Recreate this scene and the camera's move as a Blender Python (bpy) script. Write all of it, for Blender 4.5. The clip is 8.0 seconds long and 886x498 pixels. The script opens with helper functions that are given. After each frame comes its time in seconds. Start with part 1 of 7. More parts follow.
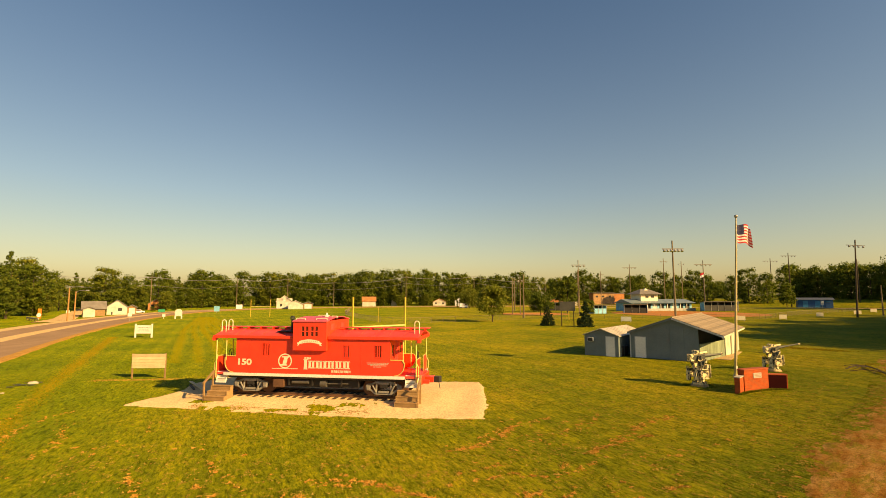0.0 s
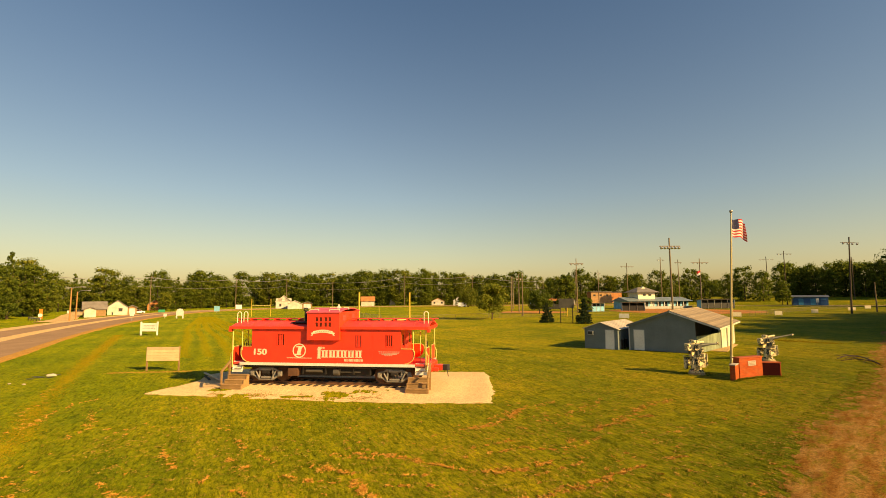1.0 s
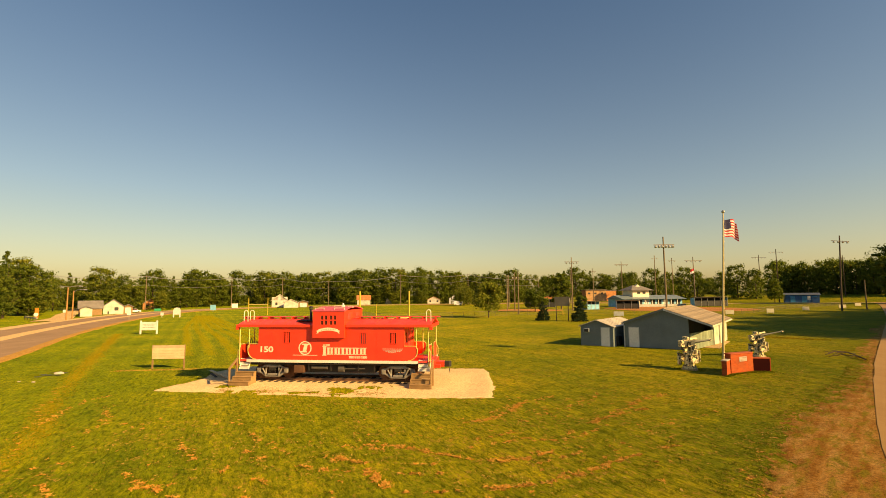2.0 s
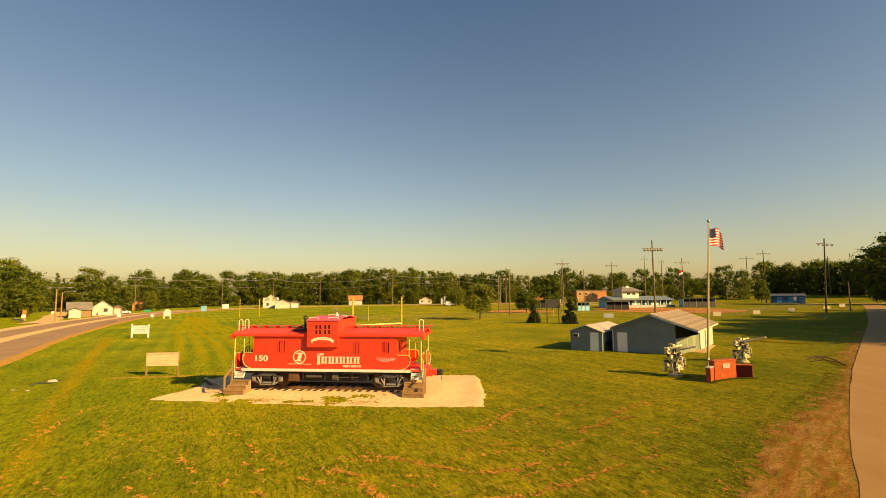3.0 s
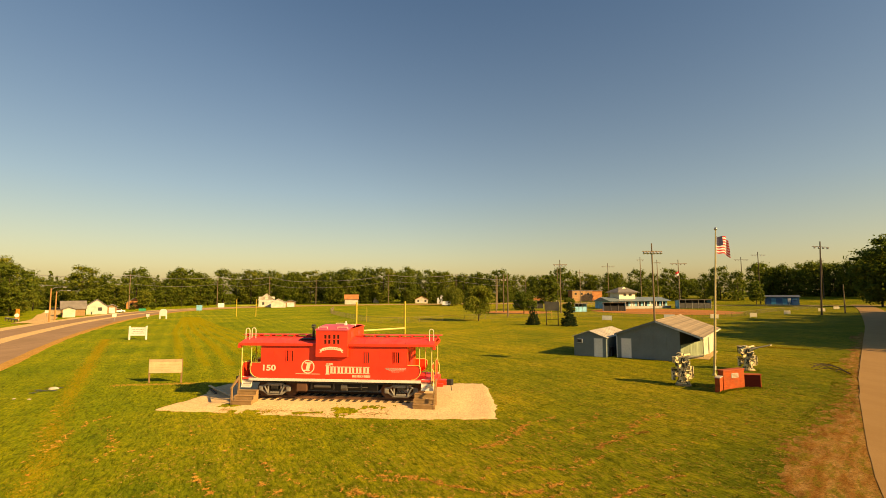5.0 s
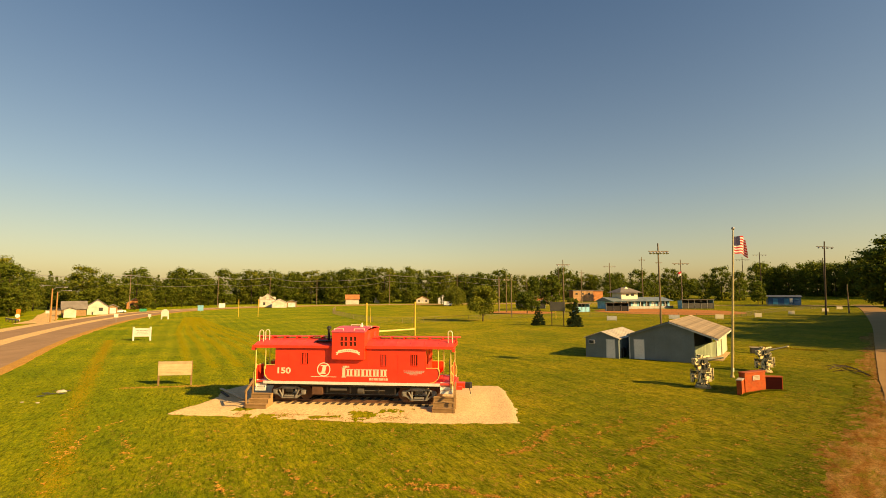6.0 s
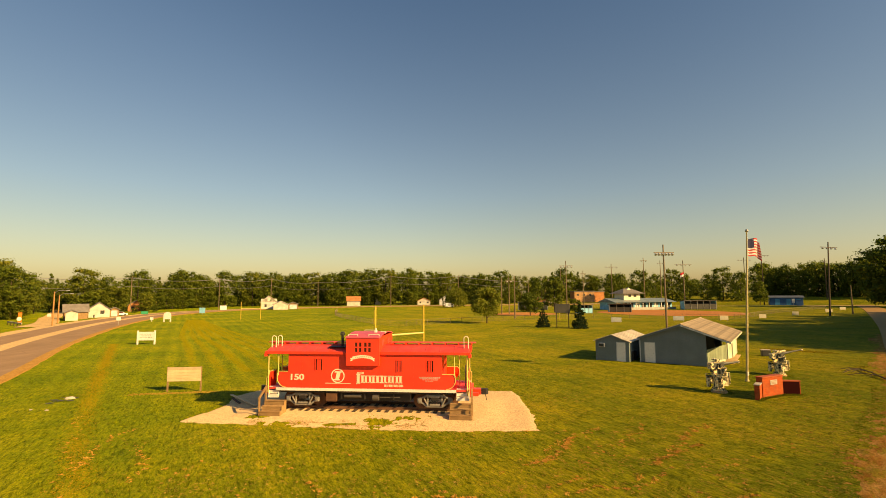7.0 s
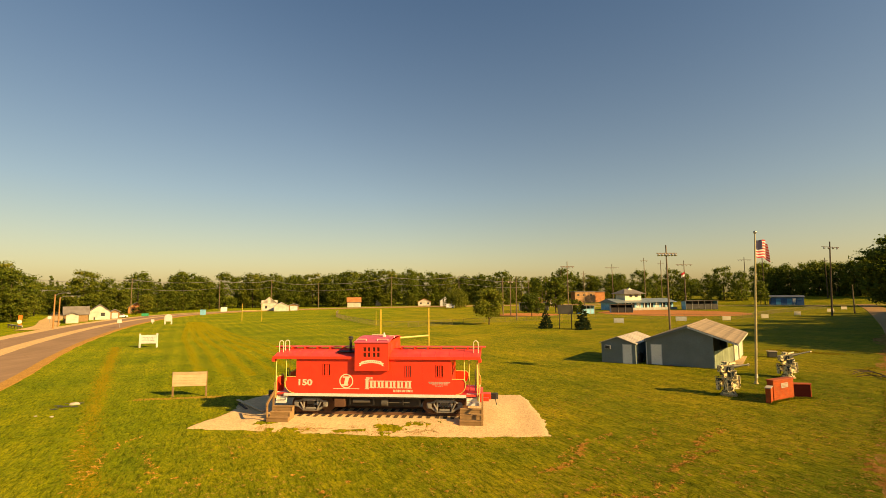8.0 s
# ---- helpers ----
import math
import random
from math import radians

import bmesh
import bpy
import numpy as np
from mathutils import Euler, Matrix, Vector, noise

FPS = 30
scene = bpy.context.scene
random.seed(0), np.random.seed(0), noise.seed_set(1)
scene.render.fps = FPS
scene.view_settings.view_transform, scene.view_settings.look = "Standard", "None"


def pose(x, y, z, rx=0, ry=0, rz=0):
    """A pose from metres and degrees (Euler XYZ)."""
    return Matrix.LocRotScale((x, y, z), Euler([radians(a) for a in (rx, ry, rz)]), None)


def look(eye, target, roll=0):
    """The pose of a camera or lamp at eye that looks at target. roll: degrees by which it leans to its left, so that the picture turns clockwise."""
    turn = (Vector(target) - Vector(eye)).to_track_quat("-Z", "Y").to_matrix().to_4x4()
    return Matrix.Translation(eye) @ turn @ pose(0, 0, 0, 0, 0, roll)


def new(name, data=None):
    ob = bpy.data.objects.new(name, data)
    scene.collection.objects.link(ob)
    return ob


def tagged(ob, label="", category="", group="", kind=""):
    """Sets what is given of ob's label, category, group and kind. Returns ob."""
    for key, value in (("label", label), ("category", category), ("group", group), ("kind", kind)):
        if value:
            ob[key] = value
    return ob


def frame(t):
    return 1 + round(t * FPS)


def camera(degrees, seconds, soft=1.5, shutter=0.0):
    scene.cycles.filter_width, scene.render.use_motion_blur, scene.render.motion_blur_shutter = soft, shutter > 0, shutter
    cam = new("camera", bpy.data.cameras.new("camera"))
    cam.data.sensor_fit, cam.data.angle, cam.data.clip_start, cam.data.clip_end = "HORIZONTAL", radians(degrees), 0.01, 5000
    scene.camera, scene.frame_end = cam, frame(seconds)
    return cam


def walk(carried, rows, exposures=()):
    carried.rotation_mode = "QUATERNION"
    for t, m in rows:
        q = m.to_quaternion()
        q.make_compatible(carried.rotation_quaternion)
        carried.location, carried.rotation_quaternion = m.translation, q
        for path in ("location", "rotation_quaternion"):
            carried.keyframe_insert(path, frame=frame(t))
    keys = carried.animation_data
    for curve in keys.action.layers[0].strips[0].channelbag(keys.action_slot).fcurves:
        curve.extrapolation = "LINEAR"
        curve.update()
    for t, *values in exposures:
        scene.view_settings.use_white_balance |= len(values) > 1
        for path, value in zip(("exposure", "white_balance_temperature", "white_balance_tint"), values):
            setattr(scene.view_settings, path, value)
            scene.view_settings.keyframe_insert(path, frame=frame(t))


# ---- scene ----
EXPO, KELVIN, TINT = 0.85, 9400, 10
cam = camera(86.05, 8.0, soft=0.75)
# seconds, place, turn to the left, look up, lean
PATH = [
    (0.0, 0.004, 0.001, 5.953, 0.11, 5.65, -0.07),
    (0.5, -0.331, -0.510, 5.677, -0.05, 5.70, -0.23),
    (1.0, -0.607, -1.086, 5.436, -0.22, 5.69, -0.35),
    (1.5, -0.925, -1.520, 5.327, -0.41, 5.58, -0.43),
    (3.0, -1.061, -2.608, 6.105, -1.81, 5.40, -0.43),
    (3.5, -1.081, -2.783, 6.411, -2.07, 5.32, -0.38),
    (4.0, -1.189, -2.819, 6.653, -2.21, 5.25, -0.28),
    (4.5, -1.522, -2.643, 6.761, -2.34, 5.22, -0.20),
    (6.0, -3.174, -1.647, 6.852, -2.54, 5.20, -0.15),
    (6.5, -3.657, -1.386, 6.979, -2.57, 5.25, -0.26),
    (7.0, -4.080, -1.228, 7.083, -2.58, 5.32, -0.32),
    (7.5, -4.414, -1.087, 7.180, -2.61, 5.35, -0.44),
    (8.0, -4.630, -0.946, 7.290, -2.65, 5.37, -0.52),
]
walk(cam, [(t, pose(x, y, z, 90 + up, 0, turn) @ pose(0, 0, 0, 0, 0, lean)) for t, x, y, z, turn, up, lean in PATH],
     [(0.0, EXPO, KELVIN, TINT), (3.5, EXPO, KELVIN, TINT), (8.0, EXPO - 0.05, KELVIN, TINT)])

# ---- world and sun ----
SUN_TURN, SUN_UP = -36.0, 26.5      # degrees from +x towards +y, and above the horizon
sun_way = Vector((math.cos(radians(SUN_TURN)) * math.cos(radians(SUN_UP)),
                  math.sin(radians(SUN_TURN)) * math.cos(radians(SUN_UP)), math.sin(radians(SUN_UP))))
world = bpy.data.worlds.new("sky")
scene.world = world
world.use_nodes = True
wn, wl = world.node_tree.nodes, world.node_tree.links
wn.clear()
sky = wn.new("ShaderNodeTexSky")
sky.sky_type, sky.sun_disc = "NISHITA", False
sky.sun_elevation, sky.sun_rotation = radians(SUN_UP), math.atan2(sun_way.x, sun_way.y)
sky.altitude, sky.air_density, sky.dust_density, sky.ozone_density = 150, 1.0, 1.5, 1.6
bg = wn.new("ShaderNodeBackground")
bg.inputs["Strength"].default_value = 0.075
wout = wn.new("ShaderNodeOutputWorld")
# dusty evening air: warm low down, clear blue higher up
way, split, haze, air = wn.new("ShaderNodeTexCoord"), wn.new("ShaderNodeSeparateXYZ"), wn.new("ShaderNodeValToRGB"), wn.new("ShaderNodeMix")
wl.new(way.outputs["Generated"], split.inputs[0])
wl.new(split.outputs["Z"], haze.inputs["Fac"])
haze.color_ramp.elements[0].position, haze.color_ramp.elements[0].color = 0.0, (1.22, 1.02, 0.73, 1)
haze.color_ramp.elements[1].position, haze.color_ramp.elements[1].color = 0.62, (0.50, 0.76, 1.02, 1)
middle = haze.color_ramp.elements.new(0.2)
middle.color = (0.92, 0.98, 1.02, 1)
air.data_type, air.blend_type = "RGBA", "MULTIPLY"
air.inputs[0].default_value = 1.0
wl.new(sky.outputs[0], air.inputs[6])
wl.new(haze.outputs[0], air.inputs[7])
# hazy air scatters more evenly: the side opposite the sun is less bright than in clean air
turn, square, even, level = wn.new("ShaderNodeVectorMath"), wn.new("ShaderNodeMath"), wn.new("ShaderNodeMapRange"), wn.new("ShaderNodeMix")
turn.operation, square.operation = "DOT_PRODUCT", "POWER"
turn.inputs[1].default_value = sun_way
square.inputs[1].default_value = 2.0
even.inputs["From Min"].default_value, even.inputs["From Max"].default_value = 0.25, 0.95
even.inputs["To Min"].default_value, even.inputs["To Max"].default_value = 1.0, 0.74
level.data_type, level.blend_type = "RGBA", "MULTIPLY"
level.inputs[0].default_value = 1.0
wl.new(way.outputs["Generated"], turn.inputs[0])
wl.new(turn.outputs["Value"], square.inputs[0])
wl.new(square.outputs[0], even.inputs["Value"])
wl.new(air.outputs[2], level.inputs[6])
wl.new(even.outputs[0], level.inputs[7])
wl.new(level.outputs[2], bg.inputs["Color"])
wl.new(bg.outputs[0], wout.inputs[0])
sun_data = bpy.data.lights.new("sun", "SUN")
sun_data.energy, sun_data.angle, sun_data.color = 5.0, radians(0.6), (1.0, 0.72, 0.38)
sun = new("sun", sun_data)
sun.matrix_world = look(sun_way * 60, (0, 0, 0))

# ---- materials ----


def material(name, rough=0.7, metal=0.0, spec=0.4):
    m = bpy.data.materials.new(name)
    m.use_nodes = True
    nodes, links = m.node_tree.nodes, m.node_tree.links
    b = nodes["Principled BSDF"]
    b.inputs["Roughness"].default_value = rough
    b.inputs["Metallic"].default_value = metal
    b.inputs["Specular IOR Level"].default_value = spec
    b.inputs["Diffuse Roughness"].default_value = 0.35 if rough > 0.75 else 0.0
    return m, nodes, links, b


def where(nodes, links, scale=(1, 1, 1), kind="Object"):
    tc, mp = nodes.new("ShaderNodeTexCoord"), nodes.new("ShaderNodeMapping")
    mp.inputs["Scale"].default_value = scale
    links.new(tc.outputs[kind], mp.inputs["Vector"])
    return mp.outputs["Vector"]


def swept(nodes, links, angle, across, length):
    """Object coordinates drawn out along a direction on the ground (degrees from +x towards +y)."""
    turned = where(nodes, links)
    turned.node.inputs["Rotation"].default_value = (0, 0, radians(-angle))
    drawn = nodes.new("ShaderNodeMapping")
    drawn.inputs["Scale"].default_value = (length, across, 1.0)
    links.new(turned, drawn.inputs["Vector"])
    return drawn.outputs["Vector"]


def noise_at(nodes, links, vec, scale, detail=4.0, rough=0.55, distort=0.0):
    n = nodes.new("ShaderNodeTexNoise")
    n.inputs["Scale"].default_value, n.inputs["Detail"].default_value = scale, detail
    n.inputs["Roughness"].default_value, n.inputs["Distortion"].default_value = rough, distort
    links.new(vec, n.inputs["Vector"])
    return n.outputs["Fac"]


def ramp(nodes, links, fac, stops):
    r = nodes.new("ShaderNodeValToRGB")
    el = r.color_ramp.elements
    while len(el) < len(stops):
        el.new(0.5)
    for e, (p, c) in zip(el, stops):
        e.position, e.color = p, (*c, 1) if len(c) == 3 else c
    links.new(fac, r.inputs["Fac"])
    return r.outputs["Color"]


def blend(nodes, links, a, b, fac, how="MIX"):
    x = nodes.new("ShaderNodeMix")
    x.data_type, x.blend_type = "RGBA", how
    for sock, v in ((x.inputs[0], fac), (x.inputs[6], a), (x.inputs[7], b)):
        if isinstance(v, (int, float)):
            sock.default_value = v
        elif isinstance(v, tuple):
            sock.default_value = (*v, 1)
        else:
            links.new(v, sock)
    return x.outputs[2]


def bump(nodes, links, b, height, strength=0.3, dist=0.02):
    n = nodes.new("ShaderNodeBump")
    n.inputs["Strength"].default_value, n.inputs["Distance"].default_value = strength, dist
    links.new(height, n.inputs["Height"])
    links.new(n.outputs[0], b.inputs["Normal"])


def paint(name, colour, rough=0.5, metal=0.0, wear=(0.75, 1.15), grain=9.0, rnd=0.0, relief=0.1, spec=0.4, big=0.7):
    """A painted or plain surface: broad fading and fine grain round one colour."""
    m, n, l, b = material(name, rough, metal, spec)
    v = where(n, l)
    fine, broad = noise_at(n, l, v, grain, 6), noise_at(n, l, v, big, 3)
    lo, hi = tuple(c * wear[0] for c in colour), tuple(min(1, c * wear[1]) for c in colour)
    col = ramp(n, l, broad, [(0.3, lo), (0.7, hi)])
    col = blend(n, l, col, ramp(n, l, fine, [(0.3, (0.72, 0.72, 0.72)), (0.62, (1, 1, 1))]), 0.55, "MULTIPLY")
    if rnd:
        oi = n.new("ShaderNodeObjectInfo")
        col = blend(n, l, col, ramp(n, l, oi.outputs["Random"], [(0, (1 - rnd,) * 3), (1, (1, 1, 1))]), 1.0, "MULTIPLY")
    l.new(col, b.inputs["Base Color"])
    bump(n, l, b, fine, relief, 0.01)
    return m


def wood(name, dark, light, along=0, rough=0.8):
    m, n, l, b = material(name, rough, 0, 0.25)
    sc = [14, 14, 14]
    sc[along] = 1.2
    v = where(n, l, tuple(sc))
    g = noise_at(n, l, v, 1.6, 6, 0.65, 0.6)
    s = noise_at(n, l, where(n, l), 1.7, 3)
    col = ramp(n, l, g, [(0.25, dark), (0.7, light)])
    col = blend(n, l, col, ramp(n, l, s, [(0.3, (0.65, 0.65, 0.65)), (0.7, (1, 1, 1))]), 0.6, "MULTIPLY")
    oi = n.new("ShaderNodeObjectInfo")
    col = blend(n, l, col, ramp(n, l, oi.outputs["Random"], [(0, (0.75, 0.75, 0.75)), (1, (1, 1, 1))]), 1.0, "MULTIPLY")
    l.new(col, b.inputs["Base Color"])
    bump(n, l, b, g, 0.3, 0.01)
    return m


def blotched(name, dark, light):
    m, n, l, b = material(name, 0.6, 0, 0.3)
    v = where(n, l)
    spots = noise_at(n, l, v, 4.6, 2, 0.5, 0.8)
    col = ramp(n, l, spots, [(0.44, dark), (0.49, light)])
    col = blend(n, l, col, ramp(n, l, noise_at(n, l, v, 22, 5), [(0.3, (0.7, 0.7, 0.7)), (0.65, (1, 1, 1))]), 0.6, "MULTIPLY")
    l.new(col, b.inputs["Base Color"])
    bump(n, l, b, spots, 0.15, 0.01)
    return m


def leaves(name, dark, light, tint=(0.13, 0.12, 0.02)):
    m, n, l, b = material(name, 0.7, 0, 0.12)
    geo = n.new("ShaderNodeNewGeometry")
    col = ramp(n, l, geo.outputs["Random Per Island"], [(0.0, dark), (0.7, light), (1.0, tint)])
    broad = noise_at(n, l, where(n, l), 0.35, 2)
    col = blend(n, l, col, ramp(n, l, broad, [(0.35, (0.6, 0.65, 0.6)), (0.65, (1, 1, 1))]), 0.8, "MULTIPLY")
    oi = n.new("ShaderNodeObjectInfo")
    col = blend(n, l, col, ramp(n, l, oi.outputs["Random"], [(0, (0.75, 0.8, 0.8)), (1, (1, 1, 0.9))]), 1.0, "MULTIPLY")
    l.new(col, b.inputs["Base Color"])
    tr = n.new("ShaderNodeBsdfTranslucent")
    l.new(col, tr.inputs["Color"])
    mx = n.new("ShaderNodeMixShader")
    mx.inputs[0].default_value = 0.48
    l.new(b.outputs[0], mx.inputs[1])
    l.new(tr.outputs[0], mx.inputs[2])
    l.new(mx.outputs[0], n["Material Output"].inputs["Surface"])
    return m


def grass_material():
    m, n, l, b = material("mown grass", 0.95, 0, 0.03)
    b.inputs["Diffuse Roughness"].default_value = 0.55
    v = where(n, l)
    # broad drift from fresh green to thinner, drier turf
    broad = noise_at(n, l, v, 0.10, 4, 0.6)
    col = ramp(n, l, broad, [(0.36, (0.130, 0.160, 0.014)), (0.5, (0.186, 0.194, 0.017)), (0.64, (0.252, 0.226, 0.022))])
    # the roadside strip is lusher than the worn lawn round the drive
    # lens darkening towards the left corner is put into this tint too
    sep = n.new("ShaderNodeSeparateXYZ")
    l.new(v, sep.inputs[0])
    lush_falloff = n.new("ShaderNodeMapRange")
    lush_falloff.inputs["From Min"].default_value, lush_falloff.inputs["From Max"].default_value = -5.0, -20.0
    l.new(sep.outputs["X"], lush_falloff.inputs["Value"])
    col = blend(n, l, col, blend(n, l, col, (0.80, 0.945, 0.86), 1.0, "MULTIPLY"), lush_falloff.outputs[0])
    mid = noise_at(n, l, v, 1.6, 5, 0.6, 0.4)
    col = blend(n, l, col, ramp(n, l, mid, [(0.38, (0.66, 0.72, 0.66)), (0.5, (1, 1, 1)), (0.64, (1.22, 1.12, 1.0))]), 0.5, "MULTIPLY")
    # mowing passes lie side by side along gentle arcs
    stripes = n.new("ShaderNodeTexWave")
    stripes.inputs["Scale"].default_value, stripes.inputs["Distortion"].default_value = 0.15, 2.6
    stripes.inputs["Detail"].default_value, stripes.inputs["Detail Scale"].default_value = 2.0, 0.25
    turned = where(n, l)
    turned.node.inputs["Rotation"].default_value = (0, 0, radians(-26))
    l.new(turned, stripes.inputs["Vector"])
    seen = ramp(n, l, noise_at(n, l, v, 0.06, 3, 0.6), [(0.36, (0.15, 0.15, 0.15)), (0.62, (0.62, 0.62, 0.62))])
    col = blend(n, l, col, ramp(n, l, stripes.outputs["Fac"], [(0.15, (0.72, 0.78, 0.7)), (0.6, (1, 1, 1)), (0.9, (1.22, 1.13, 1.0))]), seen, "MULTIPLY")
    # tufts, with the shade in the hollows between them put into the colour
    tuft = noise_at(n, l, swept(n, l, -66, 1.25, 0.5), 7.5, 4, 0.65, 0.5)
    col = blend(n, l, col, ramp(n, l, tuft, [(0.36, (0.34, 0.40, 0.34)), (0.47, (0.92, 0.94, 0.9)), (0.53, (1.05, 1.04, 1.0)), (0.64, (1.55, 1.38, 1.15))]), 0.72, "MULTIPLY")
    fine = noise_at(n, l, v, 24, 5, 0.7)
    col = blend(n, l, col, ramp(n, l, fine, [(0.36, (0.42, 0.46, 0.4)), (0.5, (1, 1, 1)), (0.64, (1.5, 1.36, 1.15))]), 0.68, "MULTIPLY")
    # shading of the lumpy turf is put into these dark streaks
    ripple = noise_at(n, l, swept(n, l, -66, 3.6, 0.8), 1.5, 6, 0.72, 0.6)
    col = blend(n, l, col, ramp(n, l, ripple, [(0.38, (0.36, 0.43, 0.36)), (0.5, (1, 1, 1)), (0.64, (1.36, 1.24, 1.05))]), 0.75, "MULTIPLY")
    # dry thatch lying in flecks, thickest on the worn lawn
    fleck = noise_at(n, l, swept(n, l, -60, 1.1, 0.6), 5.6, 5, 0.7, 0.8)
    dry = ramp(n, l, fleck, [(0.555, (0, 0, 0)), (0.63, (1, 1, 1))])
    patch = ramp(n, l, noise_at(n, l, v, 0.28, 3), [(0.40, (0.12, 0.12, 0.12)), (0.62, (0.85, 0.85, 0.85))])
    worn = n.new("ShaderNodeMapRange")
    worn.inputs["From Min"].default_value, worn.inputs["From Max"].default_value = -24.0, -6.0
    worn.inputs["To Min"].default_value, worn.inputs["To Max"].default_value = 0.2, 1.0
    l.new(sep.outputs["X"], worn.inputs["Value"])
    dry = blend(n, l, (0.0, 0.0, 0.0), blend(n, l, dry, patch, 1.0, "MULTIPLY"), worn.outputs[0])
    col = blend(n, l, col, (0.36, 0.205, 0.042), dry)
    l.new(col, b.inputs["Base Color"])
    bump(n, l, b, blend(n, l, blend(n, l, fine, tuft, 0.55), ripple, 0.4), 1.0, 0.16)
    return m


def verge_material():
    """Trodden earth with gravel, rusty thatch and thin turf showing through in patches."""
    m, n, l, b = material("trodden verge earth", 0.95, 0, 0.04)
    v = where(n, l)
    grit = noise_at(n, l, v, 30, 5, 0.75)
    col = ramp(n, l, noise_at(n, l, swept(n, l, 47, 1.5, 0.45), 1.3, 6, 0.68, 0.5), [(0.36, (0.22, 0.092, 0.018)), (0.5, (0.30, 0.15, 0.038)), (0.62, (0.38, 0.215, 0.072))])
    turf = ramp(n, l, noise_at(n, l, swept(n, l, 47, 1.6, 0.5), 1.4, 6, 0.74, 0.7), [(0.50, (0, 0, 0)), (0.60, (0.8, 0.8, 0.8))])
    col = blend(n, l, col, ramp(n, l, noise_at(n, l, v, 9, 4), [(0.4, (0.13, 0.12, 0.012)), (0.6, (0.22, 0.18, 0.02))]), turf)
    col = blend(n, l, col, ramp(n, l, noise_at(n, l, v, 11, 5, 0.7, 0.6), [(0.36, (0.5, 0.45, 0.4)), (0.5, (1, 1, 1)), (0.64, (1.35, 1.3, 1.2))]), 0.75, "MULTIPLY")
    col = blend(n, l, col, ramp(n, l, grit, [(0.36, (0.5, 0.47, 0.42)), (0.5, (1, 1, 1)), (0.64, (1.4, 1.36, 1.3))]), 0.8, "MULTIPLY")
    l.new(col, b.inputs["Base Color"])
    bump(n, l, b, grit, 0.8, 0.05)
    return m


def gravel_material(name, a, c, scale=16.0):
    m, n, l, b = material(name, 0.92, 0, 0.05)
    v = where(n, l)
    vo = n.new("ShaderNodeTexVoronoi")
    vo.inputs["Scale"].default_value = scale
    l.new(v, vo.inputs["Vector"])
    col = blend(n, l, a, c, noise_at(n, l, v, 0.9, 5))
    col = blend(n, l, col, ramp(n, l, vo.outputs["Color"], [(0.1, (0.62, 0.6, 0.58)), (0.7, (1.1, 1.08, 1.05))]), 0.75, "MULTIPLY")
    l.new(col, b.inputs["Base Color"])
    bump(n, l, b, vo.outputs["Distance"], 0.6, 0.04)
    return m


def asphalt_material(name, a, c, crack=0.25):
    m, n, l, b = material(name, 0.85, 0, 0.25)
    v = where(n, l)
    fine, broad = noise_at(n, l, v, 40, 5, 0.7), noise_at(n, l, where(n, l, (1, 0.25, 1)), 0.5, 5, 0.6)
    vo = n.new("ShaderNodeTexVoronoi")
    vo.feature, vo.inputs["Scale"].default_value = "DISTANCE_TO_EDGE", 0.22
    l.new(v, vo.inputs["Vector"])
    col = ramp(n, l, broad, [(0.3, a), (0.7, c)])
    col = blend(n, l, col, ramp(n, l, fine, [(0.3, (0.7, 0.7, 0.7)), (0.7, (1.1, 1.1, 1.1))]), 0.7, "MULTIPLY")
    col = blend(n, l, col, ramp(n, l, vo.outputs["Distance"], [(0.0, (0.35, 0.33, 0.3)), (0.012, (1, 1, 1))]), crack, "MULTIPLY")
    l.new(col, b.inputs["Base Color"])
    bump(n, l, b, fine, 0.3, 0.01)
    return m


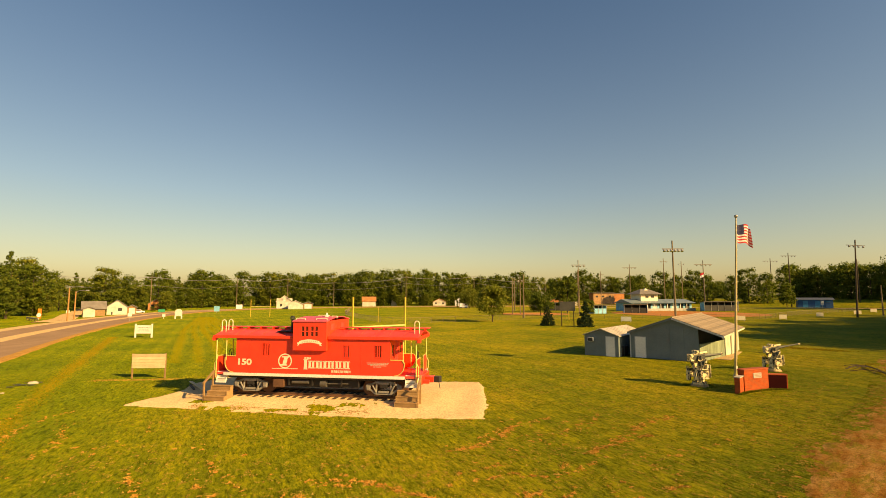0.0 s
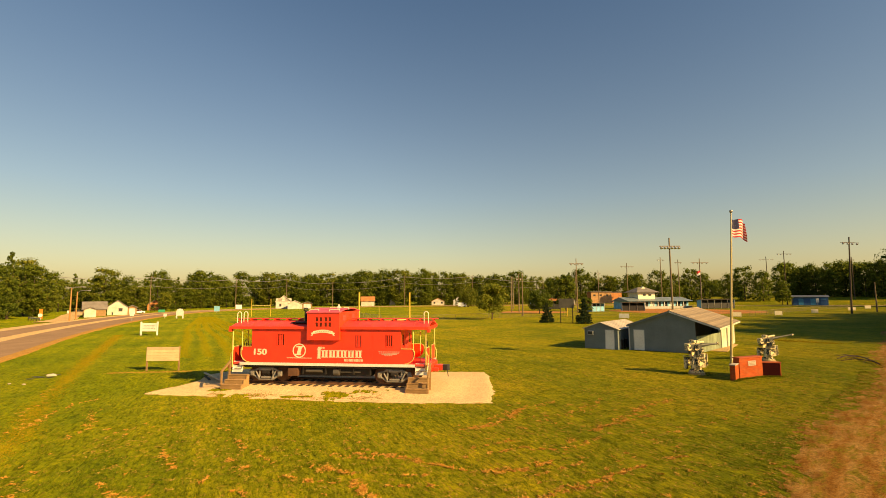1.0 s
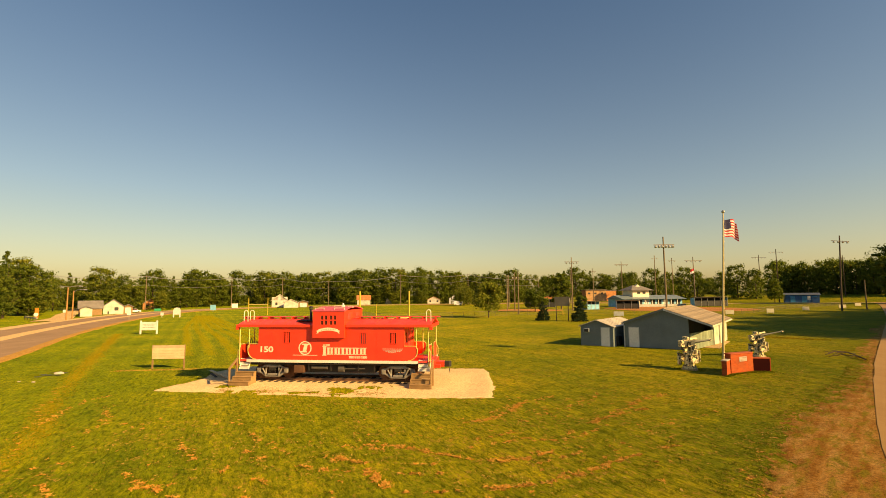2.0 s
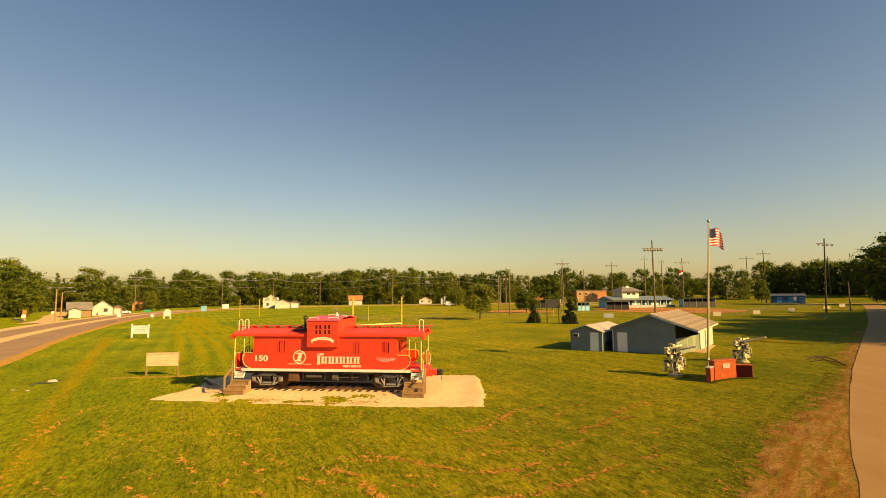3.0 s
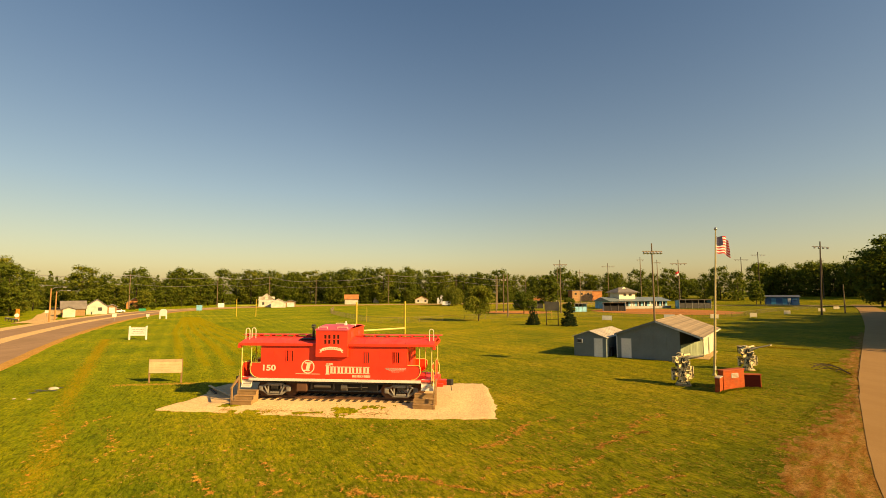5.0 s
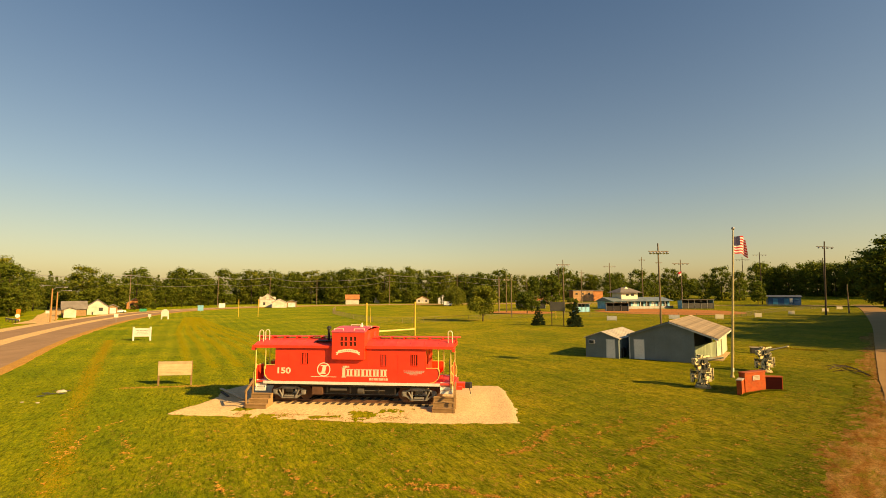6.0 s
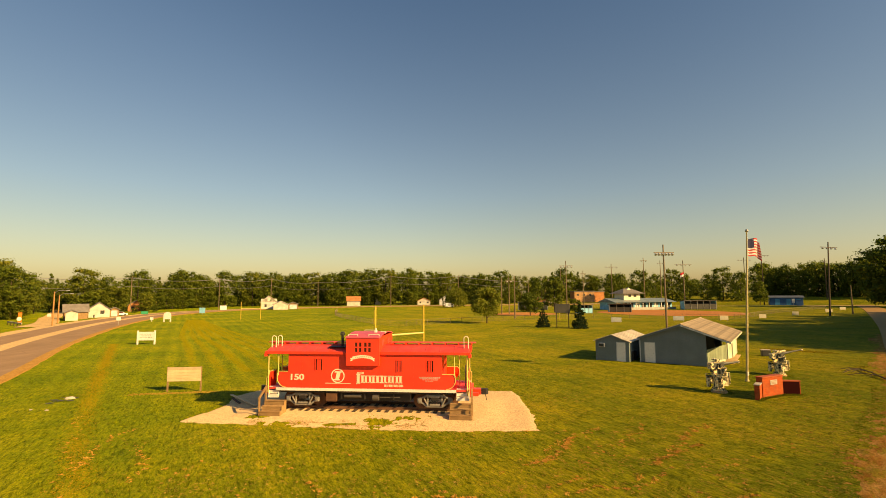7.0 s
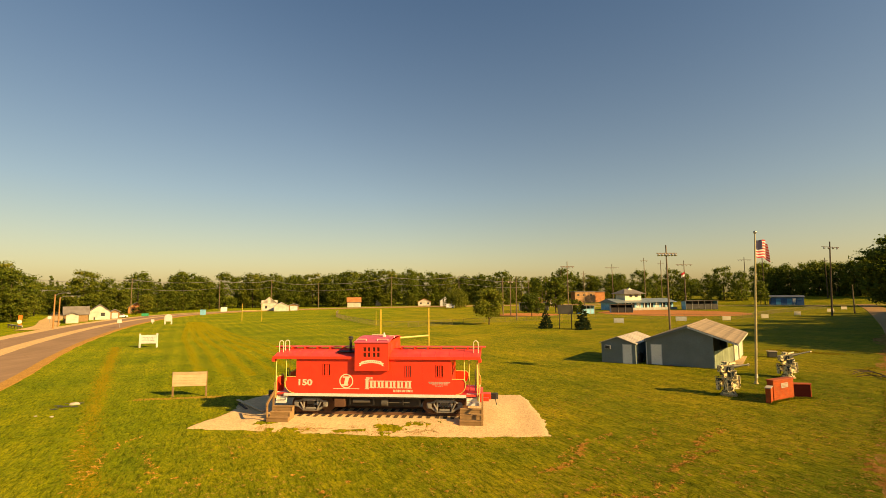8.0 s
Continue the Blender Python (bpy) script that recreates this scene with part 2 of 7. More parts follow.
M = {
    "grass": grass_material(),
    "verge": verge_material(),
    "gravel": gravel_material("crushed limestone", (0.56, 0.395, 0.215), (0.69, 0.50, 0.29)),
    "clay": gravel_material("infield clay", (0.41, 0.165, 0.055), (0.50, 0.22, 0.08), 6.0),
    "road": asphalt_material("worn road asphalt", (0.20, 0.128, 0.075), (0.275, 0.18, 0.108)),
    "drive": asphalt_material("pale drive asphalt", (0.345, 0.192, 0.062), (0.405, 0.236, 0.084), 0.08),
    "edge dirt": gravel_material("dusty road edge", (0.30, 0.165, 0.045), (0.40, 0.235, 0.078), 9.0),
    "shoulder": gravel_material("road shoulder gravel", (0.42, 0.29, 0.15), (0.56, 0.40, 0.22), 9.0),
    "red": paint("red enamel", (0.87, 0.058, 0.036), 0.38, wear=(0.86, 1.1), grain=3, relief=0.04, spec=0.5),
    "pink roof": paint("pinkish red roof paint", (0.70, 0.11, 0.15), 0.5, wear=(0.8, 1.1)),
    "roof red": paint("faded red roof paint", (0.82, 0.075, 0.06), 0.5, wear=(0.75, 1.15), grain=4, big=1.2),
    "cream": paint("cream white paint", (0.80, 0.72, 0.52), 0.5, wear=(0.9, 1.05), relief=0.03),
    "white": paint("white paint", (0.78, 0.75, 0.66), 0.5, wear=(0.88, 1.05), relief=0.05),
    "yellow": paint("pale yellow handrail paint", (0.78, 0.60, 0.20), 0.45, relief=0.03),
    "goal": paint("yellow goal paint", (0.62, 0.42, 0.06), 0.5),
    "black": paint("black iron", (0.025, 0.023, 0.022), 0.55, relief=0.15),
    "silver": paint("grey painted cast steel", (0.31, 0.29, 0.255), 0.5, wear=(0.6, 1.2), relief=0.2),
    # shade under the car is put into this dark grey
    "gear grey": paint("gear grey with painted shade", (0.095, 0.088, 0.078), 0.6, relief=0.2),
    "rust": paint("rusty steel", (0.16, 0.075, 0.04), 0.75, wear=(0.6, 1.3), relief=0.25),
    # brown reflections are put into the colour of both window glasses
    "glass": paint("dark window glass", (0.11, 0.035, 0.028), 0.08, relief=0.0, spec=0.6),
    "dusty glass": paint("window glass with painted reflection", (0.34, 0.24, 0.19), 0.3, relief=0.0, spec=0.5),
    "timber": wood("weathered step timber", (0.25, 0.145, 0.062), (0.46, 0.29, 0.138)),
    "tie": wood("creosoted tie", (0.03, 0.022, 0.016), (0.12, 0.085, 0.055), 1),
    "board": wood("pale sign boards", (0.60, 0.44, 0.25), (0.78, 0.60, 0.37)),
    "slate": paint("blue grey siding paint", (0.155, 0.20, 0.205), 0.6, wear=(0.85, 1.1), rnd=0.12),
    "door white": paint("white door paint", (0.80, 0.79, 0.72), 0.5, wear=(0.9, 1.03)),
    "door": paint("pale grey door paint", (0.55, 0.57, 0.55), 0.5),
    "shingle": paint("tan roof shingles", (0.38, 0.295, 0.195), 0.85, wear=(0.7, 1.2), rnd=0.42, relief=0.4, grain=30),
    "metal roof": paint("pale metal roofing", (0.62, 0.55, 0.43), 0.45, rnd=0.1),
    "half-shade panel": paint("pale green boards with painted half shade", (0.27, 0.33, 0.22), 0.6, rnd=0.3),
    "panel": paint("cream panel boards", (0.66, 0.66, 0.50), 0.6, rnd=0.15),
    "brick": paint("red brick", (0.44, 0.09, 0.03), 0.85, wear=(0.75, 1.2), rnd=0.35, relief=0.4, grain=40),
    "mortar": paint("brick mortar", (0.34, 0.20, 0.13), 0.9, relief=0.4, grain=40),
    "stone": paint("pale stone", (0.48, 0.42, 0.34), 0.8, relief=0.3),
    "gun": blotched("mottled gun paint", (0.04, 0.042, 0.028), (0.78, 0.65, 0.37)),
    "gun dark": paint("dark olive gun paint", (0.05, 0.055, 0.045), 0.5, relief=0.2),
    "steel": paint("galvanised steel", (0.42, 0.41, 0.38), 0.4, 0.6),
    "fence wire": paint("weathered fence wire", (0.22, 0.18, 0.09), 0.6),
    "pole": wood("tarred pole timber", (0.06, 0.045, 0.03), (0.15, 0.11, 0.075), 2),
    # paler copy of the pole timber: sunlight is put into the colour
    "pole pale": wood("pole timber with painted sunlight", (0.18, 0.13, 0.08), (0.32, 0.24, 0.15), 2),
    "lamp": paint("floodlight housing", (0.5, 0.5, 0.48), 0.35, 0.3),
    "blue": paint("blue stand paint", (0.04, 0.27, 0.55), 0.5),
    "sky blue": paint("pale blue stand paint", (0.20, 0.50, 0.66), 0.5),
    "bark": wood("tree bark", (0.05, 0.035, 0.022), (0.13, 0.095, 0.06), 2),
    # lighter copy of the leaves: sun on the crowns put into colour
    "leaf mid": leaves("leaves with painted sun", (0.155, 0.195, 0.028), (0.22, 0.245, 0.04), (0.28, 0.265, 0.05)),
    "leaf": leaves("broad leaves", (0.118, 0.162, 0.024), (0.168, 0.21, 0.033), (0.225, 0.235, 0.042)),
    "leaf pale": leaves("pale leaves", (0.165, 0.20, 0.03), (0.25, 0.275, 0.045), (0.33, 0.30, 0.06)),
    "needle": leaves("spruce needles", (0.022, 0.046, 0.024), (0.045, 0.078, 0.036), (0.07, 0.10, 0.035)),
    "flag red": paint("flag red", (0.55, 0.03, 0.04), 0.8),
    "flag white": paint("flag white", (0.75, 0.72, 0.70), 0.8),
    "flag blue": paint("flag blue", (0.014, 0.016, 0.085), 0.8),
    "orange": paint("orange brown siding", (0.50, 0.20, 0.07), 0.7),
    "roof grey": paint("grey roof shingles", (0.20, 0.18, 0.16), 0.85),
    "screen": paint("dark dugout screen", (0.045, 0.045, 0.04), 0.7),
    "board grey": paint("weathered grey board", (0.15, 0.135, 0.105), 0.7),
    "ink": paint("faded green sign lettering", (0.24, 0.27, 0.20), 0.6),
    "rubber": paint("tyre rubber", (0.03, 0.03, 0.03), 0.8),
    "car white": paint("white vehicle paint", (0.75, 0.75, 0.74), 0.25, spec=0.6),
    "green sign": paint("green road sign", (0.02, 0.30, 0.14), 0.5),
    "orange sign": paint("orange road sign", (0.75, 0.20, 0.03), 0.5),
}

# ---- building helpers ----


def box(bm, x0, x1, y0, y1, z0, z1, bevel=0.0):
    r = bmesh.ops.create_cube(bm, size=1.0)
    vs = r["verts"]
    bmesh.ops.scale(bm, vec=(x1 - x0, y1 - y0, z1 - z0), verts=vs)
    bmesh.ops.translate(bm, vec=((x0 + x1) / 2, (y0 + y1) / 2, (z0 + z1) / 2), verts=vs)
    if bevel:
        es = list({e for v in vs for e in v.link_edges})
        bmesh.ops.bevel(bm, geom=es, offset=bevel, segments=2, affect="EDGES", profile=0.6)
    return vs


def rod(bm, a, b, r, r2=None, seg=8):
    a, b = Vector(a), Vector(b)
    d = b - a
    m = Matrix.Translation((a + b) / 2) @ d.to_track_quat("Z", "Y").to_matrix().to_4x4()
    bmesh.ops.create_cone(bm, cap_ends=True, segments=seg, radius1=r, radius2=r if r2 is None else r2, depth=d.length, matrix=m)


def tube(bm, pts, r, seg=6):
    for a, b in zip(pts, pts[1:]):
        rod(bm, a, b, r, seg=seg)
    for p in pts[1:-1]:
        bmesh.ops.create_icosphere(bm, subdivisions=1, radius=r * 1.02, matrix=Matrix.Translation(p))


def prism(bm, outline, axis, lo, hi):
    """A flat outline of (a, b) pairs pushed from lo to hi along an axis."""
    def put(a, b, c):
        return {"x": (c, a, b), "y": (a, c, b), "z": (a, b, c)}[axis]
    v0 = [bm.verts.new(put(a, b, lo)) for a, b in outline]
    v1 = [bm.verts.new(put(a, b, hi)) for a, b in outline]
    k = len(outline)
    bm.faces.new(v0), bm.faces.new(v1)
    for i in range(k):
        bm.faces.new((v0[i], v0[(i + 1) % k], v1[(i + 1) % k], v1[i]))


def mesh_of(name, bm, mat, smooth=False):
    bmesh.ops.remove_doubles(bm, verts=bm.verts, dist=1e-4)
    bmesh.ops.recalc_face_normals(bm, faces=bm.faces)
    me = bpy.data.meshes.new(name)
    bm.to_mesh(me)
    bm.free()
    me.materials.append(mat if isinstance(mat, bpy.types.Material) else M[mat])
    if smooth:
        me.polygons.foreach_set("use_smooth", [True] * len(me.polygons))
    return me


def part(name, bm, mat, parent, label="", smooth=False):
    ob = new(name, mesh_of(name, bm, mat, smooth))
    ob.parent = parent
    return tagged(ob, label)


def share(name, me, parent, m=None):
    ob = new(name, me)
    ob.parent = parent
    if m is not None:
        ob.matrix_basis = m
    return ob


def thing(name, m, label, category, group="", kind=""):
    ob = new(name)
    ob.matrix_basis = m
    ob.empty_display_size = 0.3
    return tagged(ob, label, category, group, kind)


def solo(name, bm, mat, label, category, kind="", smooth=False, m=None):
    ob = new(name, mesh_of(name, bm, mat, smooth))
    if m is not None:
        ob.matrix_basis = m
    return tagged(ob, label, category, "", kind)


def B():
    return bmesh.new()


def raw_mesh(name, verts, faces, mat):
    me = bpy.data.meshes.new(name)
    verts, faces = np.asarray(verts, np.float32), np.asarray(faces, np.int32)
    k = faces.shape[1]
    me.vertices.add(len(verts))
    me.vertices.foreach_set("co", verts.ravel())
    me.loops.add(faces.size)
    me.loops.foreach_set("vertex_index", faces.ravel())
    me.polygons.add(len(faces))
    me.polygons.foreach_set("loop_start", np.arange(0, faces.size, k, dtype=np.int32))
    me.materials.append(M[mat])
    me.update(calc_edges=True)
    return me


def soft(a, b, x):
    x = min(1, max(0, (x - a) / (b - a)))
    return x * x * (3 - 2 * x)


def wobble(x, y, s=1.0, seed=0.0):
    return noise.noise((x * s + seed, y * s - seed, seed))

# ---- the land ----


def lines(lo, hi, step, far):
    inner = list(np.arange(lo, hi + 0.01, step))
    return [lo - f for f in reversed(far)] + inner + [hi + f for f in far]


FAR = [10, 25, 50, 90, 150, 260, 500, 1000, 2200, 4000]


def ground_height(x, y):
    return 0.05 * wobble(x, y, 0.09, 3.0) + 0.02 * wobble(x, y, 0.35, 7.0)


def build_ground():
    xs, ys = lines(-90, 130, 2.0, FAR), lines(-10, 150, 2.0, FAR)
    verts = []
    for y in ys:
        for x in xs:
            near = 1.0 if -90 <= x <= 130 and -10 <= y <= 150 else 0.0
            verts.append((x, y, near * ground_height(x, y) - 0.02))
    w = len(xs)
    faces = [(j * w + i, j * w + i + 1, (j + 1) * w + i + 1, (j + 1) * w + i) for j in range(len(ys) - 1) for i in range(w - 1)]
    ob = new("ground", raw_mesh("ground", verts, faces, "grass"))
    tagged(ob, "wide mown park lawn with dry clippings and faint mowing lines", "lawn", kind="structure")


def curve_through(pts, step=2.0):
    """Points every few metres along a smooth line through pts."""
    out = []
    p = [Vector((*q, 0)) for q in pts]
    p = [p[0] * 2 - p[1]] + p + [p[-1] * 2 - p[-2]]
    for i in range(1, len(p) - 2):
        a, b, c, d = p[i - 1:i + 3]
        k = max(2, int((c - b).length / step))
        for s in range(k):
            t = s / k
            out.append(0.5 * ((2 * b) + (c - a) * t + (2 * a - 5 * b + 4 * c - d) * t * t + (3 * b - a - 3 * c + d) * t ** 3))
    return out + [p[-2]]


def strip(name, line, lo, hi, z, mat, label="", cat="", ragged=0.0, parent=None, kind="structure", drop=0.05):
    """A band along a line, from lo to hi metres to its left, with its edges turned down into the ground."""
    bm = B()
    rows = []
    for i, p in enumerate(line):
        d = (line[min(i + 1, len(line) - 1)] - line[max(i - 1, 0)]).normalized()
        n = Vector((-d.y, d.x, 0))
        a = lo + ragged * wobble(p.x, p.y, 0.45, 11)
        b = hi + ragged * wobble(p.x, p.y, 0.45, 29)
        rows.append([bm.verts.new((q.x, q.y, h)) for q, h in
                     ((p + n * (a - 0.03), z - drop), (p + n * a, z), (p + n * (a * 0.5 + b * 0.5), z + 0.01), (p + n * b, z), (p + n * (b + 0.03), z - drop))])
    for r, s in zip(rows, rows[1:]):
        for k in range(4):
            bm.faces.new((r[k], s[k], s[k + 1], r[k + 1]))
    if parent:
        return part(name, bm, mat, parent, label)
    return solo(name, bm, mat, label, cat, kind)


build_ground()
ROAD = curve_through([(-18, 2), (-31, 26), (-40.5, 45), (-49.6, 62), (-60.3, 84), (-72.8, 114), (-81.5, 140), (-87.5, 165), (-89, 188), (-83, 212),
                      (-62, 236), (-20, 256), (60, 272), (200, 295), (420, 330)])
strip("road_shoulder", ROAD, 0.3, 1.5, 0.085, "edge dirt", "dusty tan shoulder beside the road", "road shoulder", 0.4, drop=0.14)
strip("road", ROAD, 1.3, 14.4, 0.095, "road", "worn grey asphalt road with a wide tan centre strip", "road", drop=0.15)
strip("road_centre_strip", ROAD, 6.7, 9.1, 0.103, "shoulder", "worn tan strip along the middle of the road", "road marking", 0.1, drop=0.006)
strip("road_shoulder", ROAD, 14.2, 17.4, 0.085, "shoulder", "wide pale gravel shoulder beside the road", "road shoulder", 0.4, drop=0.14)
SIDE = curve_through([(-92, 110), (-101, 127), (-119, 152), (-131, 170), (-152, 200), (-176, 234)])
strip("side_street", SIDE, -2.5, 2.5, 0.075, "shoulder", "tan gravel side street", "road", 0.3, drop=0.14)
DRIVE = curve_through([(-60, -62), (-26, -28), (-8, -9.4), (2, 1), (12.5, 12.6), (15.7, 16.4), (20.0, 21.2), (26.1, 27.8), (34.3, 36.5), (52.7, 55.4), (87.3, 91), (128, 134.5), (168, 178), (206, 221), (228, 246)])
strip("drive", DRIVE, -6.6, 0, 0.06, "drive", "sunlit pale asphalt park drive with a cracked edge", "drive", 0.08, drop=0.12)


LANE = curve_through([(58, 247), (108, 240), (158, 226), (206, 221), (262, 206), (330, 190)])
strip("field_lane", LANE, -2.6, 2.6, 0.05, "shoulder", "tan gravel lane beyond the ball field", "lane", 0.4, drop=0.14)


def far_bank():
    """Rough grass that rises towards the woods beyond the lane."""
    verts, faces, w = [], [], 25
    for j in range(14):
        for i in range(w):
            b, d = 18.0 + i * 1.4, 308.0 + j * 9.0
            z = -0.05 + 4.0 * soft(312, 372, d) * soft(19, 27, b) + 0.25 * wobble(b, d, 0.3, 6) * soft(312, 340, d)
            verts.append((-1.5 + d * math.sin(radians(b)), -2.6 + d * math.cos(radians(b)), z))
    for j in range(13):
        for i in range(w - 1):
            faces.append((j * w + i, j * w + i + 1, (j + 1) * w + i + 1, (j + 1) * w + i))
    ob = new("grass_bank", raw_mesh("grass_bank", verts, faces, "grass"))
    ob.data.polygons.foreach_set("use_smooth", [True] * len(faces))
    tagged(ob, "gently rising rough grass before the dark woods", "grass bank", kind="structure")


far_bank()


def dirt_verge():
    bm = B()
    grid = []
    line = curve_through([(p.x, p.y) for p in DRIVE[44:92]], 0.22)
    k_most = 34
    for i, p in enumerate(line[:-1]):
        d = (line[i + 1] - line[max(i - 1, 0)]).normalized()
        n = Vector((-d.y, d.x, 0))
        width = 2.35 * soft(30, 12, p.y) + 0.65
        row = []
        for k in range(k_most + 1):
            o = -0.15 + k / k_most * (width + 1.1)
            q = p + n * o
            rag = 0.8 * wobble(q.x, q.y, 0.7, 5) + 0.8 * wobble(q.x, q.y, 2.1, 8) + 0.8 * wobble(q.x, q.y, 5.5, 9)
            z = 0.045 - 0.085 * soft(width - 1.3, width + 0.6, o + rag)
            row.append(bm.verts.new((q.x, q.y, z)))
        grid.append(row)
    for r, s in zip(grid, grid[1:]):
        for k in range(k_most):
            bm.faces.new((r[k], s[k], s[k + 1], r[k + 1]))
    solo("verge", bm, "verge", "bare reddish dirt verge along the drive", "dirt verge", "structure", True)


dirt_verge()

# ---- the gravel bed under the caboose ----
CAB = pose(-7.96, 27.16, 0, 0, 0, -8.5)
CAB_IN = CAB.inverted()
BED = [(-17.7, 26.8), (-14.6, 26.25), (-12.4, 25.7), (-9.4, 25.2), (-7.2, 24.6), (-4.9, 24.2), (-1.2, 24.0), (2.0, 23.8), (2.35, 27.5), (2.5, 31.0),
       (2.4, 33.6), (-2.0, 34.0), (-9.0, 35.2), (-15.5, 36.0), (-17.0, 33.3), (-16.6, 30.2)]


def inside_by(x, y, poly):
    """How far inside an outline a point lies (minus: outside)."""
    best, odd = 1e9, False
    for (x0, y0), (x1, y1) in zip(poly, poly[1:] + poly[:1]):
        dx, dy = x1 - x0, y1 - y0
        t = min(1, max(0, ((x - x0) * dx + (y - y0) * dy) / (dx * dx + dy * dy)))
        best = min(best, math.hypot(x - x0 - t * dx, y - y0 - t * dy))
        if (y0 > y) != (y1 > y) and x < (x1 - x0) * (y - y0) / (y1 - y0) + x0:
            odd = not odd
    return best if odd else -best


def bed_height(x, y):
    d = inside_by(x, y, BED) + 0.2 * wobble(x, y, 0.7, 2) + 0.16 * wobble(x, y, 2.7, 4) + 0.08 * wobble(x, y, 6.1, 5)
    q = CAB_IN @ Vector((x, y, 0))
    mound = soft(-2.4, -0.6, q.y) * soft(6.0, 3.8, q.y) * soft(-7.6, -5.8, q.x) * soft(9.0, 7.2, q.x)
    z = -0.12 + 0.17 * soft(-0.35, 0.2, d) + 0.19 * mound * soft(0.2, 1.6, d)
    return z + 0.012 * wobble(x, y, 4.0, 6)


def turf_cover(x, y):
    """Where turf creeps over the front of the bed: above a half it covers the stones."""
    q = CAB_IN @ Vector((x, y, 0))
    turf = 0.8 * soft(0.1, 0.4, wobble(x, y, 0.42, 13) + 0.4 * wobble(x, y, 1.7, 17)) * soft(-0.75, -1.15, q.y) * soft(5.4, 4.2, q.x) * soft(-5.6, -4.6, q.x)
    for u, v, ru, rv in ((1.5, -1.4, 1.6, 0.9), (2.9, -0.75, 1.7, 0.5), (-3.6, -1.85, 1.6, 0.4), (-0.6, -1.85, 1.2, 0.3), (-5.4, -0.9, 0.9, 0.4)):
        turf = max(turf, soft(1.15, 0.1, math.hypot((q.x - u) / ru, (q.y - v) / rv) - 0.9 * wobble(x, y, 1.4, 21) - 0.6 * wobble(x, y, 4.5, 23)))
    return turf


def turf_sheet(x, y):
    return bed_height(x, y) - 0.05 + 0.08 * soft(0.25, 0.85, turf_cover(x, y) + 0.35 * wobble(x, y, 5.0, 27))


def gravel_bed():
    xs, ys = np.arange(-19.5, 5.2, 0.16), np.arange(22.6, 37.2, 0.16)
    verts = [(x, y, bed_height(x, y)) for y in ys for x in xs]
    w = len(xs)
    faces = [(j * w + i, j * w + i + 1, (j + 1) * w + i + 1, (j + 1) * w + i) for j in range(len(ys) - 1) for i in range(w - 1)
             if max(verts[k][2] for k in (j * w + i, j * w + i + 1, (j + 1) * w + i + 1, (j + 1) * w + i)) > -0.1]
    ob = new("gravel_bed", raw_mesh("gravel_bed", verts, faces, "gravel"))
    ob.data.polygons.foreach_set("use_smooth", [True] * len(faces))
    tagged(ob, "bright crushed limestone bed with turf creeping over its edge", "gravel bed", kind="structure")



def turf_over_gravel():
    xs, ys = np.arange(-14.5, -1.0, 0.11), np.arange(23.4, 28.2, 0.11)
    verts = [(x, y, turf_sheet(x, y)) for y in ys for x in xs]
    w = len(xs)
    cells = [(j * w + i, j * w + i + 1, (j + 1) * w + i + 1, (j + 1) * w + i) for j in range(len(ys) - 1) for i in range(w - 1)]
    faces = [c for c in cells if max(turf_cover(verts[k][0], verts[k][1]) for k in c) > 0.05]
    ob = new("creeping_turf", raw_mesh("creeping_turf", verts, faces, "grass"))
    ob.data.polygons.foreach_set("use_smooth", [True] * len(faces))
    tagged(ob, "patches of turf creeping over the gravel bed's front", "turf", kind="structure")


gravel_bed()
turf_over_gravel()

# ---- the track ----
BED_TOP = 0.22


def build_track():
    t = thing("railway_track", CAB @ pose(0, 0, BED_TOP), "short rusty railway track on dark timber ties in gravel", "railway track")
    me = None
    for i in range(24):
        if me is None:
            bm = B()
            box(bm, -0.11, 0.11, 0.2, 2.85, -0.12, 0.05, 0.012)
            me = mesh_of("tie", bm, "tie")
        share("tie", me, t, pose(-5.35 + i * 0.475 + 0.03 * math.sin(i * 5.1), 0.05 * math.sin(i * 3.3), 0, 0, 0, 1.5 * math.sin(i * 2.7)))
    for y in (0.8, 2.24):
        bm = B()
        prism(bm, [(y - 0.07, 0.05), (y + 0.07, 0.05), (y + 0.07, 0.062), (y + 0.012, 0.085), (y + 0.012, 0.15), (y + 0.036, 0.16), (y + 0.036, 0.19),
                   (y - 0.036, 0.19), (y - 0.036, 0.16), (y - 0.012, 0.15), (y - 0.012, 0.085), (y - 0.07, 0.062)], "x", -5.5, 5.7)
        part("rail", bm, "rust", t)


build_track()
RAIL = BED_TOP + 0.19

# ---- the caboose: x along it, y across it from its sunlit side, z up from the rails' bed ----


